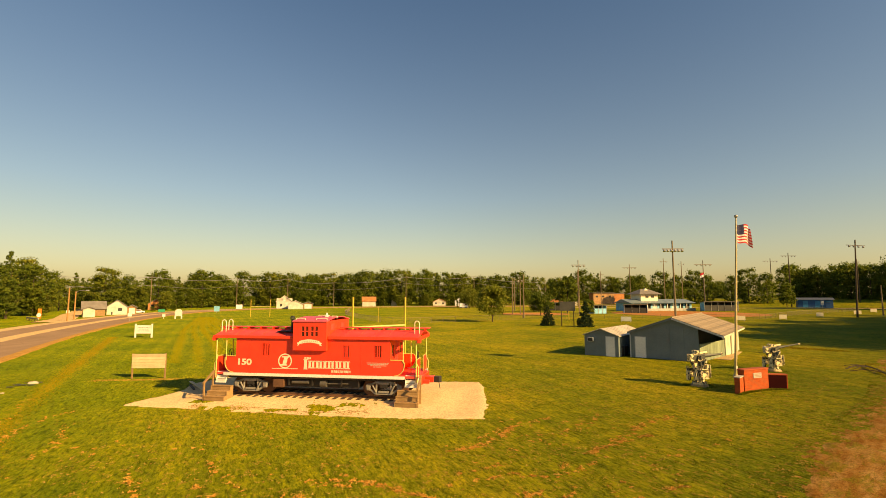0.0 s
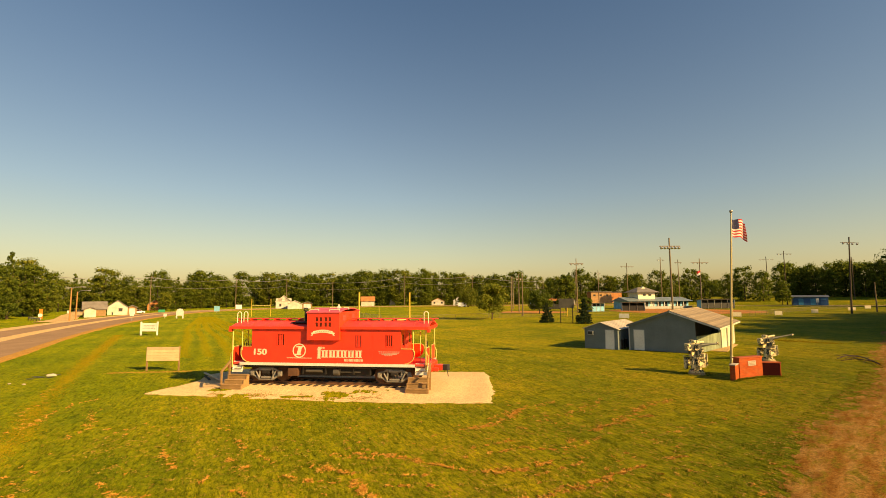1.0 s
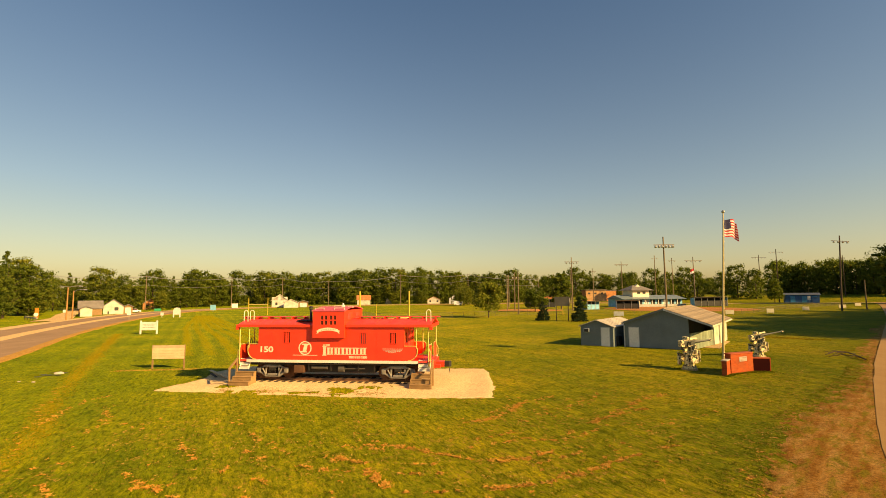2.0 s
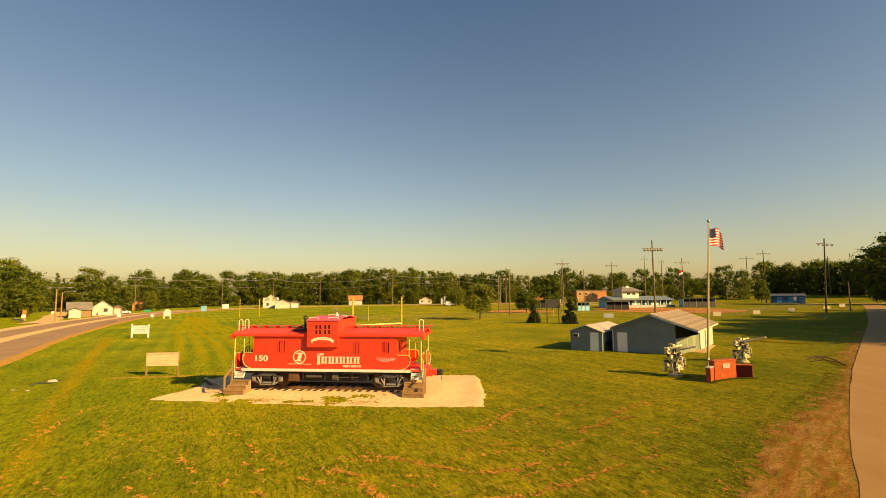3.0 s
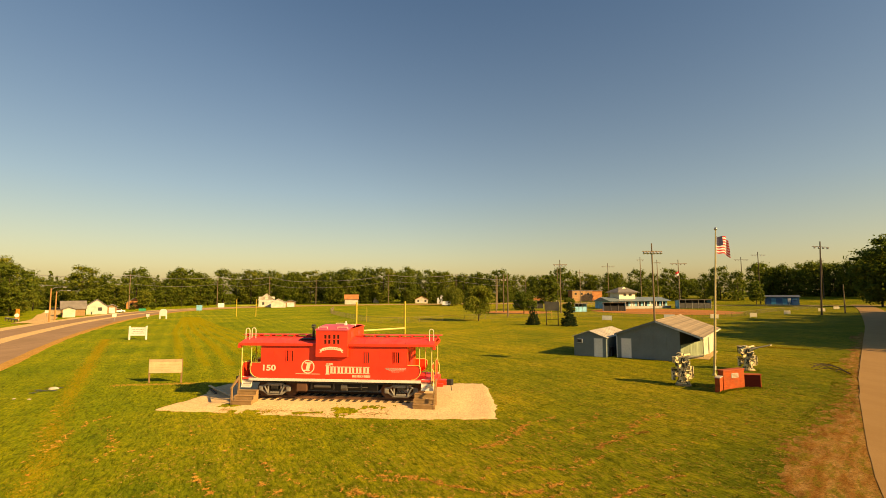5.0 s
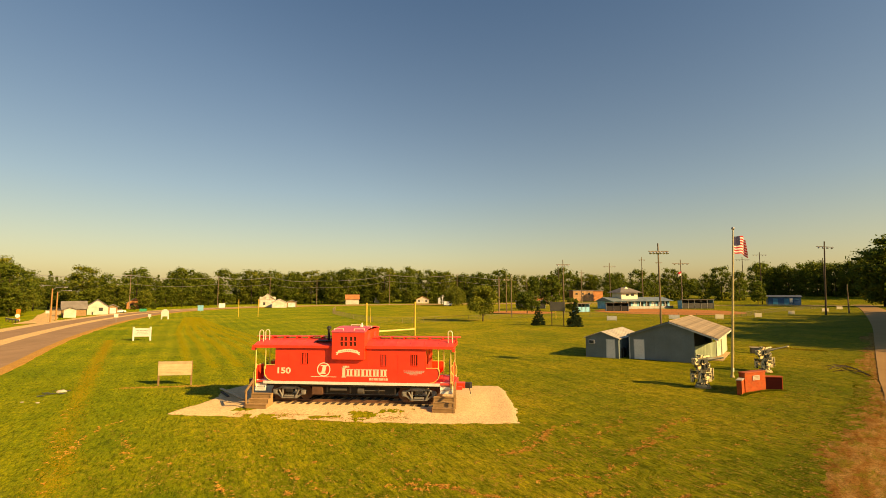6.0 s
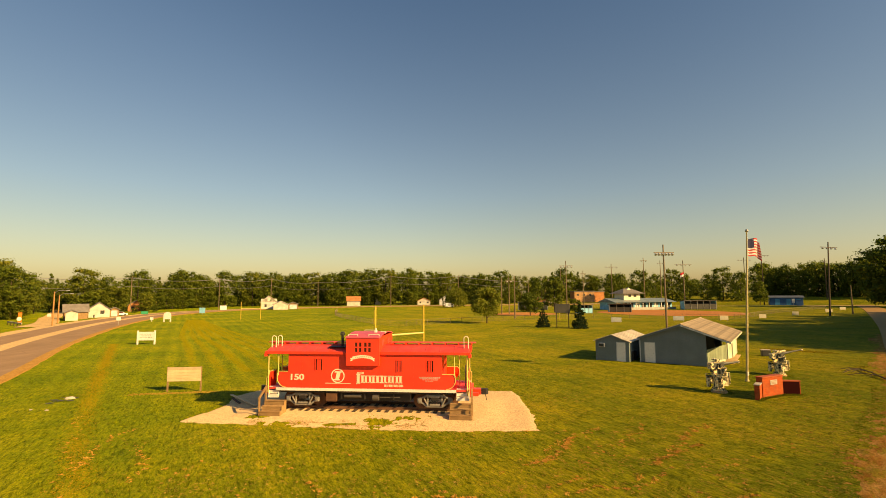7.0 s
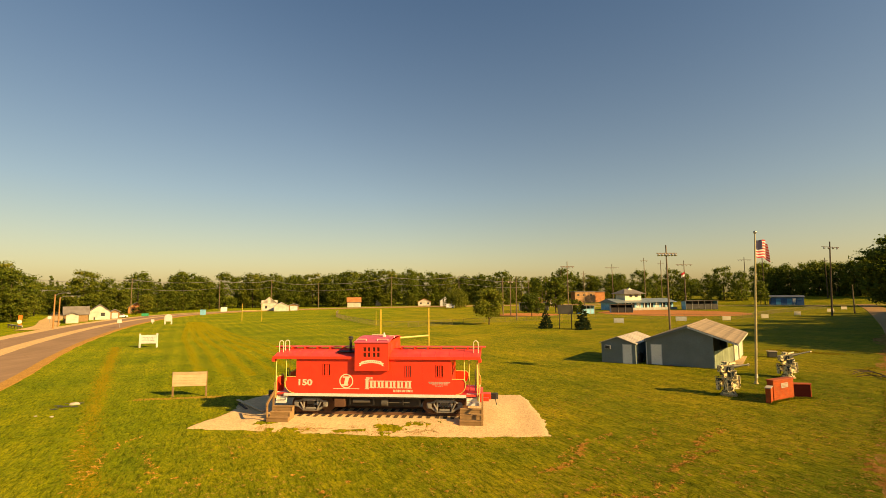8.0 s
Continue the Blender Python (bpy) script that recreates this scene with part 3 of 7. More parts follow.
def holed_wall(bm, a0, a1, b0, b1, holes, slab):
    """One slab over a rectangle, with holes (a0, a1, b0, b1) cut through it. slab: its axis and both faces."""
    axis, lo, hi = slab
    ca = sorted({a0, a1, *[h[0] for h in holes], *[h[1] for h in holes]})
    cb = sorted({b0, b1, *[h[2] for h in holes], *[h[3] for h in holes]})
    made = {}

    def vert(i, j, side):
        if (i, j, side) not in made:
            c = hi if side else lo
            made[i, j, side] = bm.verts.new((c, ca[i], cb[j]) if axis == "x" else (ca[i], c, cb[j]))
        return made[i, j, side]

    def solid(i, j):
        if not (0 <= i < len(ca) - 1 and 0 <= j < len(cb) - 1):
            return False
        a, b = (ca[i] + ca[i + 1]) / 2, (cb[j] + cb[j + 1]) / 2
        return not any(h[0] < a < h[1] and h[2] < b < h[3] for h in holes)
    for i in range(len(ca) - 1):
        for j in range(len(cb) - 1):
            if not solid(i, j):
                continue
            for s in (0, 1):
                bm.faces.new((vert(i, j, s), vert(i + 1, j, s), vert(i + 1, j + 1, s), vert(i, j + 1, s)))
            for di, dj, p, q in ((-1, 0, (i, j), (i, j + 1)), (1, 0, (i + 1, j), (i + 1, j + 1)), (0, -1, (i, j), (i + 1, j)), (0, 1, (i, j + 1), (i + 1, j + 1))):
                if not solid(i + di, j + dj):
                    bm.faces.new((vert(*p, 0), vert(*q, 0), vert(*q, 1), vert(*p, 1)))


def cab_window(parent, u0, u1, z0, z1, y, slots, wide, glass):
    """A caboose window: proud red frame, dark glass and red uprights."""
    f = 0.035
    bm = B()
    for a in ((u0 - f, u1 + f, z1, z1 + f), (u0 - f, u1 + f, z0 - f, z0), (u0 - f, u0, z0, z1), (u1, u1 + f, z0, z1)):
        box(bm, a[0], a[1], y - 0.02, y + 0.05, a[2], a[3])
    w = part("window", bm, "red", parent)
    bm = B()
    box(bm, u0, u1, y + 0.06, y + 0.07, z0, z1)
    part("pane", bm, glass, w, "window glass with painted reflection")
    step = (u1 - u0) / slots
    for i in range(1, slots):
        bm = B()
        box(bm, u0 + i * step - wide / 2, u0 + i * step + wide / 2, y + 0.01, y + 0.05, z0, z1)
        part("mullion", bm, "red", w)
    return w


def arch(x, half, z_edge, rise, k=14):
    """The outline of a bowed roof across the car."""
    return [(-half + 2 * half * i / k, z_edge + rise * (1 - (2 * i / k - 1) ** 2)) for i in range(k + 1)]


def lettering(parent, name, u, z, h, widths, gap, y=-0.012, mat="cream"):
    """Plain footed bars of the size and colour of a line of writing."""
    for w in widths:
        spans = [(u, u + w)] if w <= 0.45 * h else [(u + 0.03 * h, u + w * 0.40), (u + w * 0.62, u + w - 0.03 * h)]
        for lo, hi in spans:
            bm = B()
            box(bm, lo, hi, y, y + 0.012, z, z + h)
            if h > 0.3:
                for foot in (z, z + h - 0.05):
                    box(bm, lo - 0.04, hi + 0.04, y, y + 0.011, foot, foot + 0.05)
            part(name, bm, mat, parent, "cream bar of painted writing")
        u += w + gap


def digits(parent, name, text, u, z, h, mat="cream", wide=1.0):
    cu = bpy.data.curves.new(name, "FONT")
    cu.body, cu.size, cu.extrude, cu.offset = text, h * 1.34, 0.006, 0.015
    tmp = new(name, cu)
    me = bpy.data.meshes.new_from_object(tmp.evaluated_get(bpy.context.evaluated_depsgraph_get()))
    bpy.data.objects.remove(tmp)
    me.transform(Matrix.Diagonal((wide, 1, 1, 1)))
    me.transform(pose(u, -0.008, z, 90, 0, 0))
    me.materials.clear()
    me.materials.append(M[mat])
    ob = new(name, me)
    ob.parent = parent
    return tagged(ob, "cream painted number " + text)


def build_truck(cab, u):
    bm = B()
    # cast side frame with its two openings and journal boxes, near and far side
    t = new("truck")
    t.parent = cab
    t.matrix_basis = pose(u, 0, RAIL)
    for y in (0.33, 2.6):
        bm = B()
        outline = [(-0.98, 0.62), (-0.98, 0.38), (-0.72, 0.36), (-0.45, 0.16), (0.45, 0.16), (0.72, 0.36), (0.98, 0.38), (0.98, 0.62), (0.7, 0.66), (0.42, 0.80), (-0.42, 0.80), (-0.7, 0.66)]
        for a, b in zip(outline, outline[1:] + outline[:1]):
            rod(bm, (a[0], y + 0.07, a[1]), (b[0], y + 0.07, b[1]), 0.062, seg=6)
        rod(bm, (-0.45, y + 0.07, 0.18), (-0.40, y + 0.07, 0.78), 0.06, seg=6)
        rod(bm, (0.45, y + 0.07, 0.18), (0.40, y + 0.07, 0.78), 0.06, seg=6)
        for s in (-1, 1):
            box(bm, s * 0.87 - 0.12, s * 0.87 + 0.12, y - 0.02, y + 0.14, 0.36, 0.60, 0.03)
            rod(bm, (s * 0.87, y - 0.05, 0.46), (s * 0.87, y, 0.46), 0.075, seg=10)
            rod(bm, (s * 0.62, y - 0.01, 0.62), (s * 0.40, y - 0.01, 0.22), 0.045)
        box(bm, -0.30, 0.30, y - 0.03, y + 0.12, 0.22, 0.32, 0.02)
        box(bm, -0.34, 0.34, y - 0.04, y + 0.12, 0.68, 0.80, 0.02)
        part("side_frame", bm, "silver", t, "grey painted cast side frame")
        for k in range(3):
            bm = B()
            pts = [(-0.17 + 0.17 * k + 0.055 * math.cos(a * 0.9), y + 0.02 + 0.055 * math.sin(a * 0.9), 0.33 + a * 0.0135) for a in range(26)]
            tube(bm, pts, 0.016, 5)
            part("spring", bm, "black", t)
    for s in (-1, 1):
        for y in (0.80, 2.24):
            bm = B()
            rod(bm, (s * 0.87, y - 0.05, 0.42), (s * 0.87, y + 0.07, 0.42), 0.42, seg=28)
            d = 0.12 if y < 1 else -0.0
            rod(bm, (s * 0.87, y + 0.07, 0.42), (s * 0.87, y + 0.11, 0.42), 0.46, seg=28)
            part("wheel", bm, "rust", t, "rusty brown steel wheel")
        bm = B()
        rod(bm, (s * 0.87, 0.4, 0.42), (s * 0.87, 2.7, 0.42), 0.07)
        part("axle", bm, "black", t)
    bm = B()
    box(bm, -0.22, 0.22, 0.3, 2.75, 0.5, 0.78, 0.03)
    part("bolster", bm, "black", t)


def build_caboose():
    cab = thing("caboose", CAB, "bright red restored railway caboose with cream lettering and cupola", "caboose")
    W = 3.05
    HI = 3.60
    # side walls, with the window openings cut through
    wins = [(-2.40, -2.00, 2.62, 3.26), (2.44, 2.74, 2.57, 3.20), (4.22, 4.58, 2.60, 3.22)]
    bm = B()
    holed_wall(bm, -4.05, 5.07, 1.60, HI, wins, ("y", 0.0, 0.08))
    part("side_wall", bm, "red", cab)
    bm = B()
    holed_wall(bm, -4.05, 5.07, 1.60, HI, wins, ("y", W - 0.08, W))
    part("side_wall", bm, "red", cab)
    for u in (-4.05, 5.0):
        bm = B()
        holed_wall(bm, 0.08, W - 0.08, 1.60, HI, [(1.15, 1.9, 1.62, 3.5), (0.4, 0.85, 2.6, 3.2), (2.2, 2.65, 2.6, 3.2)], ("x", u, u + 0.07))
        part("end_wall", bm, "red", cab)
        bm = B()
        box(bm, u + 0.03, u + 0.06, 1.15, 1.9, 1.62, 3.5)
        part("end_door", bm, "roof red", cab)
        for a in (0.4, 2.2):
            bm = B()
            box(bm, u + 0.03, u + 0.04, a, a + 0.45, 2.6, 3.2)
            part("end_pane", bm, "glass", cab, "dark window glass")
    for k, w in enumerate(wins):
        cab_window(cab, *w, 0.0, 3, (0.098, 0.062, 0.075)[k], "glass" if k != 1 else "dusty glass")
    # batten strips and rivet seams on the sunlit side
    for u in (-3.2, -0.62, 1.66, 3.42):
        bm = B()
        box(bm, u - 0.012, u + 0.012, -0.006, 0.0, 1.62, 2.9 if -1 < u < 2 else HI)
        part("seam", bm, "red", cab)
    # floor and white sill
    bm = B()
    box(bm, -5.35, 6.62, 0.04, W - 0.04, 1.50, 1.60)
    part("floor", bm, "roof red", cab)
    for y in (-0.035, W - 0.03):
        bm = B()
        box(bm, -4.78, 5.88, y, y + 0.065, 1.44, 1.60, 0.008)
        part("sill", bm, "white", cab, "white painted side sill")
    # platform side panels with a swept end and a pale yellow edge
    for y in (0.0, W - 0.05):
        for sgn, a, end, top in ((-1, -4.05, -4.72, 2.52), (1, 5.07, 5.86, 2.44)):
            c, r = end - sgn * 0.55, 0.55
            sweep = [(c + sgn * r * math.cos(q), 1.62 + r - r * math.sin(q)) for q in [radians(90 - i * 15) for i in range(7)]]
            bm = B()
            prism(bm, [(a, 1.60), *sweep, (end, top - 0.12), (end - sgn * 0.12, top), (a, top)], "y", y, y + 0.05)
            part("platform_panel", bm, "red", cab)
            bm = B()
            tube(bm, [(a + sgn * 0.02, y - 0.015, top + 0.02), (end - sgn * 0.12, y - 0.015, top + 0.02), (end, y - 0.015, top - 0.1)] +
                 [(p, y - 0.015, q) for p, q in reversed(sweep)], 0.022)
            part("edge_rail", bm, "yellow", cab, "pale yellow edge rail")
    # roof, bowed, over the platforms too
    bm = B()
    top = [(y + W / 2, z) for y, z in arch(0, W / 2 + 0.10, 3.66, 0.34)]
    under = [(y, z - 0.07) for y, z in reversed(top)]
    prism(bm, top + under, "x", -5.45, 6.68)
    part("roof", bm, "roof red", cab, smooth=False)
    for y in (-0.14, W + 0.08):
        bm = B()
        box(bm, -5.46, 6.69, y, y + 0.055, 3.56, 3.72, 0.01)
        part("fascia", bm, "red", cab)
    for u in (-5.47, 6.64):
        bm = B()
        box(bm, u, u + 0.06, 0.05, W - 0.05, 3.52, 3.72, 0.01)
        part("end_fascia", bm, "red", cab)
        bm = B()
        box(bm, u - 0.05, u + 0.13, -0.12, 0.2, 3.40, 3.60, 0.03)
        part("corner_bracket", bm, "red", cab)
    u = -5.0
    while u < 6.6:
        if not -0.9 < u < 1.8:
            bm = B()
            ribs = [(y + W / 2, z + 0.008) for y, z in arch(0, W / 2 + 0.10, 3.66, 0.34)]
            tube(bm, [(u, y, z) for y, z in ribs[::2]], 0.022, 5)
            part("roof_rib", bm, "roof red", cab)
        u += 0.83
    # running boards each side of the cupola, on brackets
    for a, b in ((-5.9, -0.62), (1.72, 7.0)):
        for k in range(3):
            bm = B()
            box(bm, a, b, 1.22 + k * 0.21, 1.40 + k * 0.21, 4.10, 4.135, 0.006)
            part("running_board", bm, "roof red", cab)
        n = 7
        for i in range(n):
            q = a + 0.25 + (b - a - 0.5) * i / (n - 1)
            bm = B()
            box(bm, q - 0.03, q + 0.03, 1.18, 1.86, 3.99, 4.10)
            part("board_bracket", bm, "red", cab)
    # roof corner grabs at the platform ends
    for a in (-5.36, -5.12, 6.32):
        bm = B()
        y = 0.55 if a != -5.12 else 0.85
        hoop = [(a + 0.13 - 0.13 * math.cos(q), y, 4.42 + 0.14 * math.sin(q)) for q in [i * math.pi / 8 for i in range(9)]]
        tube(bm, [(a, y, 3.80), *hoop, (a + 0.26, y, 3.80)], 0.024)
        part("ladder_hoop", bm, "cream", cab, "cream roof ladder hoop")
    # cupola: wider than the body, bowed roof
    c0, c1, f = -0.48, 1.48, -0.26
    bm = B()
    holes = [(c0 + 0.50 + k * 0.245 + (0.06 if k > 1 else 0), c0 + 0.66 + k * 0.245 + (0.06 if k > 1 else 0), z, z + 0.24) for k in range(4) for z in (3.72, 4.02)]
    holed_wall(bm, c0, c1, 2.94, 4.56, holes, ("y", f, f + 0.06))
    cup = part("cupola", bm, "red", cab)
    bm = B()
    box(bm, c0, c1, W - f - 0.06, W - f, 2.94, 4.56)
    part("cupola_wall", bm, "red", cup)
    for u in (c0, c1 - 0.06):
        bm = B()
        box(bm, u, u + 0.06, f + 0.06, W - f - 0.06, 2.94, 4.56)
        part("cupola_wall", bm, "red", cup)
    bm = B()
    prism(bm, [(f + 0.06, 2.94), (0.0, 2.94), (0.0, 2.98), (f + 0.06, 2.98)], "x", c0 + 0.06, c1 - 0.06)
    part("cupola_floor", bm, "roof red", cup)
    for h in holes:
        bm = B()
        box(bm, h[0], h[1], f + 0.045, f + 0.05, h[2], h[3])
        part("pane", bm, "glass", cup, "dark window glass")
    for y in (0.35, 1.9):
        bm = B()
        box(bm, c1 + 0.002, c1 + 0.012, y, y + 0.55, 4.02, 4.36)
        part("shutter", bm, "roof red", cup, "red shutter over the end window")
    bm = B()
    top = [(y + W / 2, z) for y, z in arch(0, W / 2 - f + 0.05, 4.56, 0.20)]
    prism(bm, top + [(y, z - 0.05) for y, z in reversed(top)], "x", c0 - 0.05, c1 + 0.05)
    part("cupola_roof", bm, "pink roof", cup, "pinkish red cupola roof")
    for u0, u1, y in ((c0 + 0.06, c0 + 0.62, -0.05), (c1 - 0.68, c1 - 0.06, -0.05), (c0 + 0.4, c0 + 1.1, 2.3), (c1 - 0.25, c1 + 0.05, 1.2)):
        bm = B()
        z = 4.74 if y > 1 else 4.66
        tube(bm, [(u0, y, z - 0.08), (u0, y, z + 0.04), (u1, y, z + 0.04), (u1, y, z - 0.08)], 0.02)
        part("grab_iron", bm, "cream", cup, "cream roof grab iron")
    bm = B()
    box(bm, c1 - 0.62, c1 - 0.46, 1.0, 1.16, 4.70, 4.86, 0.02)
    rod(bm, (c1 - 0.54, 1.08, 4.86), (c1 - 0.54, 1.08, 4.98), 0.05)
    part("roof_light", bm, "white", cup, "small white roof light")
    # painted ribbon on the cupola
    bm = B()
    band = [(c0 + 0.38 + i * 0.1, 3.28 + 0.10 * math.sin(math.pi * i / 12)) for i in range(13)]
    prism(bm, [(u, z + 0.17) for u, z in band] + [(u, z) for u, z in reversed(band)], "y", f - 0.012, f)
    for s, u in ((1, band[0][0]), (-1, band[-1][0])):
        prism(bm, [(u, 3.40), (u - s * 0.14, 3.36), (u - s * 0.07, 3.28), (u - s * 0.14, 3.20), (u, 3.22)], "y", f - 0.008, f)
    rib = part("ribbon", bm, "cream", cup, "cream painted ribbon with faint writing")
    bm = B()
    for i in range(9):
        u = band[1][0] + 0.05 + i * 0.11
        z = 3.33 + 0.10 * math.sin(math.pi * (i + 1.4) / 12)
        box(bm, u, u + 0.075, f - 0.016, f - 0.011, z, z + 0.06)
    part("writing_bars", bm, "stone", rib)
    # chimney
    bm = B()
    rod(bm, (-1.02, 0.75, 3.85), (-1.02, 0.75, 4.62), 0.075, seg=14)
    rod(bm, (-1.02, 0.75, 4.60), (-1.02, 0.75, 4.66), 0.14, seg=14)
    rod(bm, (-1.02, 0.75, 4.70), (-1.02, 0.75, 4.80), 0.16, 0.09, 14)
    for q in range(4):
        rod(bm, (-1.02 + 0.1 * math.cos(q * 1.57), 0.75 + 0.1 * math.sin(q * 1.57), 4.64), (-1.02 + 0.1 * math.cos(q * 1.57), 0.75 + 0.1 * math.sin(q * 1.57), 4.72), 0.012)
    box(bm, -1.75, -0.55, 0.35, 1.15, 3.90, 3.95, 0.01)
    part("chimney", bm, "black", cab, "black stovepipe chimney on a sooty plate")
    # painted marks
    digits(cab, "road_number", "150", -4.0, 2.06, 0.35, wide=1.32)
    bm = B()
    ring = 40
    for i in range(ring):
        a, b = 2 * math.pi * i / ring, 2 * math.pi * (i + 1) / ring
        prism(bm, [(-1.04 + r * math.cos(q), 2.31 + r * math.sin(q)) for r, q in ((0.41, a), (0.41, b), (0.35, b), (0.35, a))], "y", -0.012, 0.0)
    prism(bm, [(-1.20, 2.05), (-0.98, 2.05), (-0.86, 2.57), (-1.08, 2.57)], "y", -0.012, 0.0)
    for z, s in ((2.05, -0.05), (2.50, 0.06)):
        prism(bm, [(-1.30 + s, z), (-0.88 + s, z), (-0.86 + s, z + 0.07), (-1.28 + s, z + 0.07)], "y", -0.014, 0.0)
    box(bm, -1.80, -0.26, -0.012, 0.0, 1.87, 1.90)
    part("emblem", bm, "cream", cab, "cream ring emblem over a thin line")
    lettering(cab, "writing_bar", 0.10, 1.86, 0.58, [0.17], 0.1)
    lettering(cab, "writing_bar", 0.36, 1.93, 0.42, [0.35, 0.35, 0.15, 0.34, 0.34, 0.36], 0.10)
    lettering(cab, "writing_bar", 0.12, 2.42, 0.12, [0.11, 0.12, 0.1], 0.03)
    lettering(cab, "writing_bar", 1.72, 1.72, 0.13, [0.11, 0.11, 0.05, 0.1, 0.06, 0.11, 0.11, 0.11, 0.11], 0.03)
    for z, a, b in ((2.27, 3.75, 5.0), (2.20, 3.8, 4.95), (2.13, 3.95, 4.85), (2.06, 4.12, 4.6)):
        bm = B()
        u = a
        while u < b - 0.02:
            w = random.uniform(0.05, 0.12)
            box(bm, u, min(b, u + w), -0.008, 0.0, z, z + 0.035)
            u += w + 0.025
        part("writing_bars", bm, "stone", cab, "faint bars of small painted writing")
    # platforms: posts, end rails, steps, brake wheel
    for u, end in ((-5.28, -1), (6.52, 1)):
        for y in (0.02, W - 0.02):
            bm = B()
            rod(bm, (u, y, 1.30), (u, y, 3.56), 0.032)
            part("platform_post", bm, "yellow", cab, "pale yellow platform post")
        inner = -4.66 if end < 0 else 5.80
        bm = B()
        rod(bm, (inner, 0.0, 2.3), (inner, 0.0, 3.56), 0.026)
        part("handrail", bm, "yellow", cab, "pale yellow handrail")
        bm = B()
        rod(bm, (inner + 0.22 * end, 1.0, 1.6), (inner + 0.22 * end, 1.0, 3.4), 0.024)
        part("handrail", bm, "yellow", cab, "pale yellow handrail")
        for y in (0.06, W - 0.06):
            bm = B()
            tube(bm, [(u + 0.05 * end, y, 1.3), (u + 0.12 * end, y, 1.75), (u + 0.12 * end, y, 2.1), (u - 0.02 * end, y, 2.35), (u - 0.02 * end, y, 2.6)], 0.026)
            part("grab_rail", bm, "yellow", cab, "pale yellow grab rail")
        for y0, y1 in ((0.08, 1.05), (W - 0.08, 2.0)):
            bm = B()
            box(bm, u - 0.02, u + 0.02, min(y0, y1), max(y0, y1), 1.60, 2.45)
            part("end_panel", bm, "red", cab)
            bm = B()
            tube(bm, [(u, y0 - 0.02, 2.5), (u, y1 + 0.01, 2.5), (u, y1 + 0.01, 1.6)], 0.022)
            part("end_rail", bm, "yellow", cab, "pale yellow end rail")
        bm = B()
        bw = [(u - 0.16 * end, 1.25 + 0.26 * math.cos(q), 2.55 + 0.26 * math.sin(q)) for q in [i * math.pi / 8 for i in range(17)]]
        tube(bm, bw, 0.02)
        rod(bm, (u - 0.16 * end, 1.25, 1.6), (u - 0.16 * end, 1.25, 2.6), 0.03)
        for q in range(3):
            rod(bm, (u - 0.16 * end, 1.25, 2.55), (u - 0.16 * end, 1.25 + 0.25 * math.cos(q * 2.1), 2.55 + 0.25 * math.sin(q * 2.1)), 0.012)
        part("brake_wheel", bm, "black", cab, "black iron brake wheel")
        # white folded steps either side
        a, b = (-5.26, -4.64) if end < 0 else (5.90, 6.62)
        for y0, s in ((-0.05, 1), (W + 0.05, -1)):
            steps = new("side_steps")
            steps.parent = cab
            for k in range(3):
                z = 1.62 - k * 0.215
                front = y0 + s * (0.24 - k * 0.10)
                bm = B()
                box(bm, a + 0.03, b - 0.03, min(front, front + s * 0.26), max(front, front + s * 0.26), z - 0.03, z, 0.006)
                part("tread", bm, "white", steps, "white painted step tread")
                bm = B()
                box(bm, a + 0.03, b - 0.03, min(front + s * 0.015, front + s * 0.035), max(front + s * 0.015, front + s * 0.035), z - 0.175, z - 0.031)
                part("riser", bm, "white", steps, "white painted step riser")
            for u2 in (a, b - 0.03):
                bm = B()
                prism(bm, [(y0 + s * 0.03, 1.02), (y0 + s * 0.10, 1.02), (y0 + s * 0.40, 1.64), (y0 + s * 0.22, 1.64)], "x", u2, u2 + 0.03)
                part("stringer", bm, "white", steps, "white step side plate")
        # buffer beam, coupler
        bm = B()
        e = u + end * 0.12
        box(bm, min(e, e + end * 0.14), max(e, e + end * 0.14), 0.5, W - 0.5, 1.10, 1.56, 0.02)
        box(bm, min(e, e + end * 0.62), max(e, e + end * 0.62), 1.28, 1.78, 1.10, 1.42, 0.03)
        beam = part("buffer_beam", bm, "red", cab)
        bm = B()
        e2 = e + end * 0.62
        prism(bm, [(min(e2, e2 + end * 0.3), 1.38), (max(e2, e2 + end * 0.3), 1.38), (e2 + end * 0.42, 1.5), (e2 + end * 0.36, 1.72), (e2 + end * 0.2, 1.62), (e2 + end * 0.06, 1.70)], "z", 1.10, 1.42)
        rod(bm, (e2 + end * 0.25, 1.6, 1.10), (e2 + end * 0.32, 1.6, 0.72), 0.02)
        part("coupler", bm, "black", beam, "black knuckle coupler with hanging hose")
        bm = B()
        box(bm, min(e, e + end * 0.5), max(e, e + end * 0.5), 0.55, 0.75, 1.15, 1.35, 0.03)
        part("draft_lug", bm, "red", beam)
    # underframe
    bm = B()
    box(bm, -5.2, 6.4, 1.25, 1.80, 1.10, 1.50)
    box(bm, -4.6, 5.7, 0.25, 0.40, 1.28, 1.50)
    box(bm, -4.6, 5.7, W - 0.4, W - 0.25, 1.28, 1.50)
    part("underframe", bm, "black", cab)
    bm = B()
    box(bm, -1.9, 3.2, 0.5, 2.5, 0.80, 1.30, 0.05)
    part("belly_box", bm, "black", cab)
    bm = B()
    box(bm, -1.78, -1.15, 0.12, 0.55, 0.82, 1.28, 0.02)
    part("battery_box", bm, "rust", cab, "rusty red battery box")
    bm = B()
    rod(bm, (-0.7, 0.3, 1.12), (0.3, 0.3, 1.12), 0.10, seg=14)
    rod(bm, (1.0, 0.3, 1.06), (1.35, 0.3, 1.06), 0.19, seg=16)
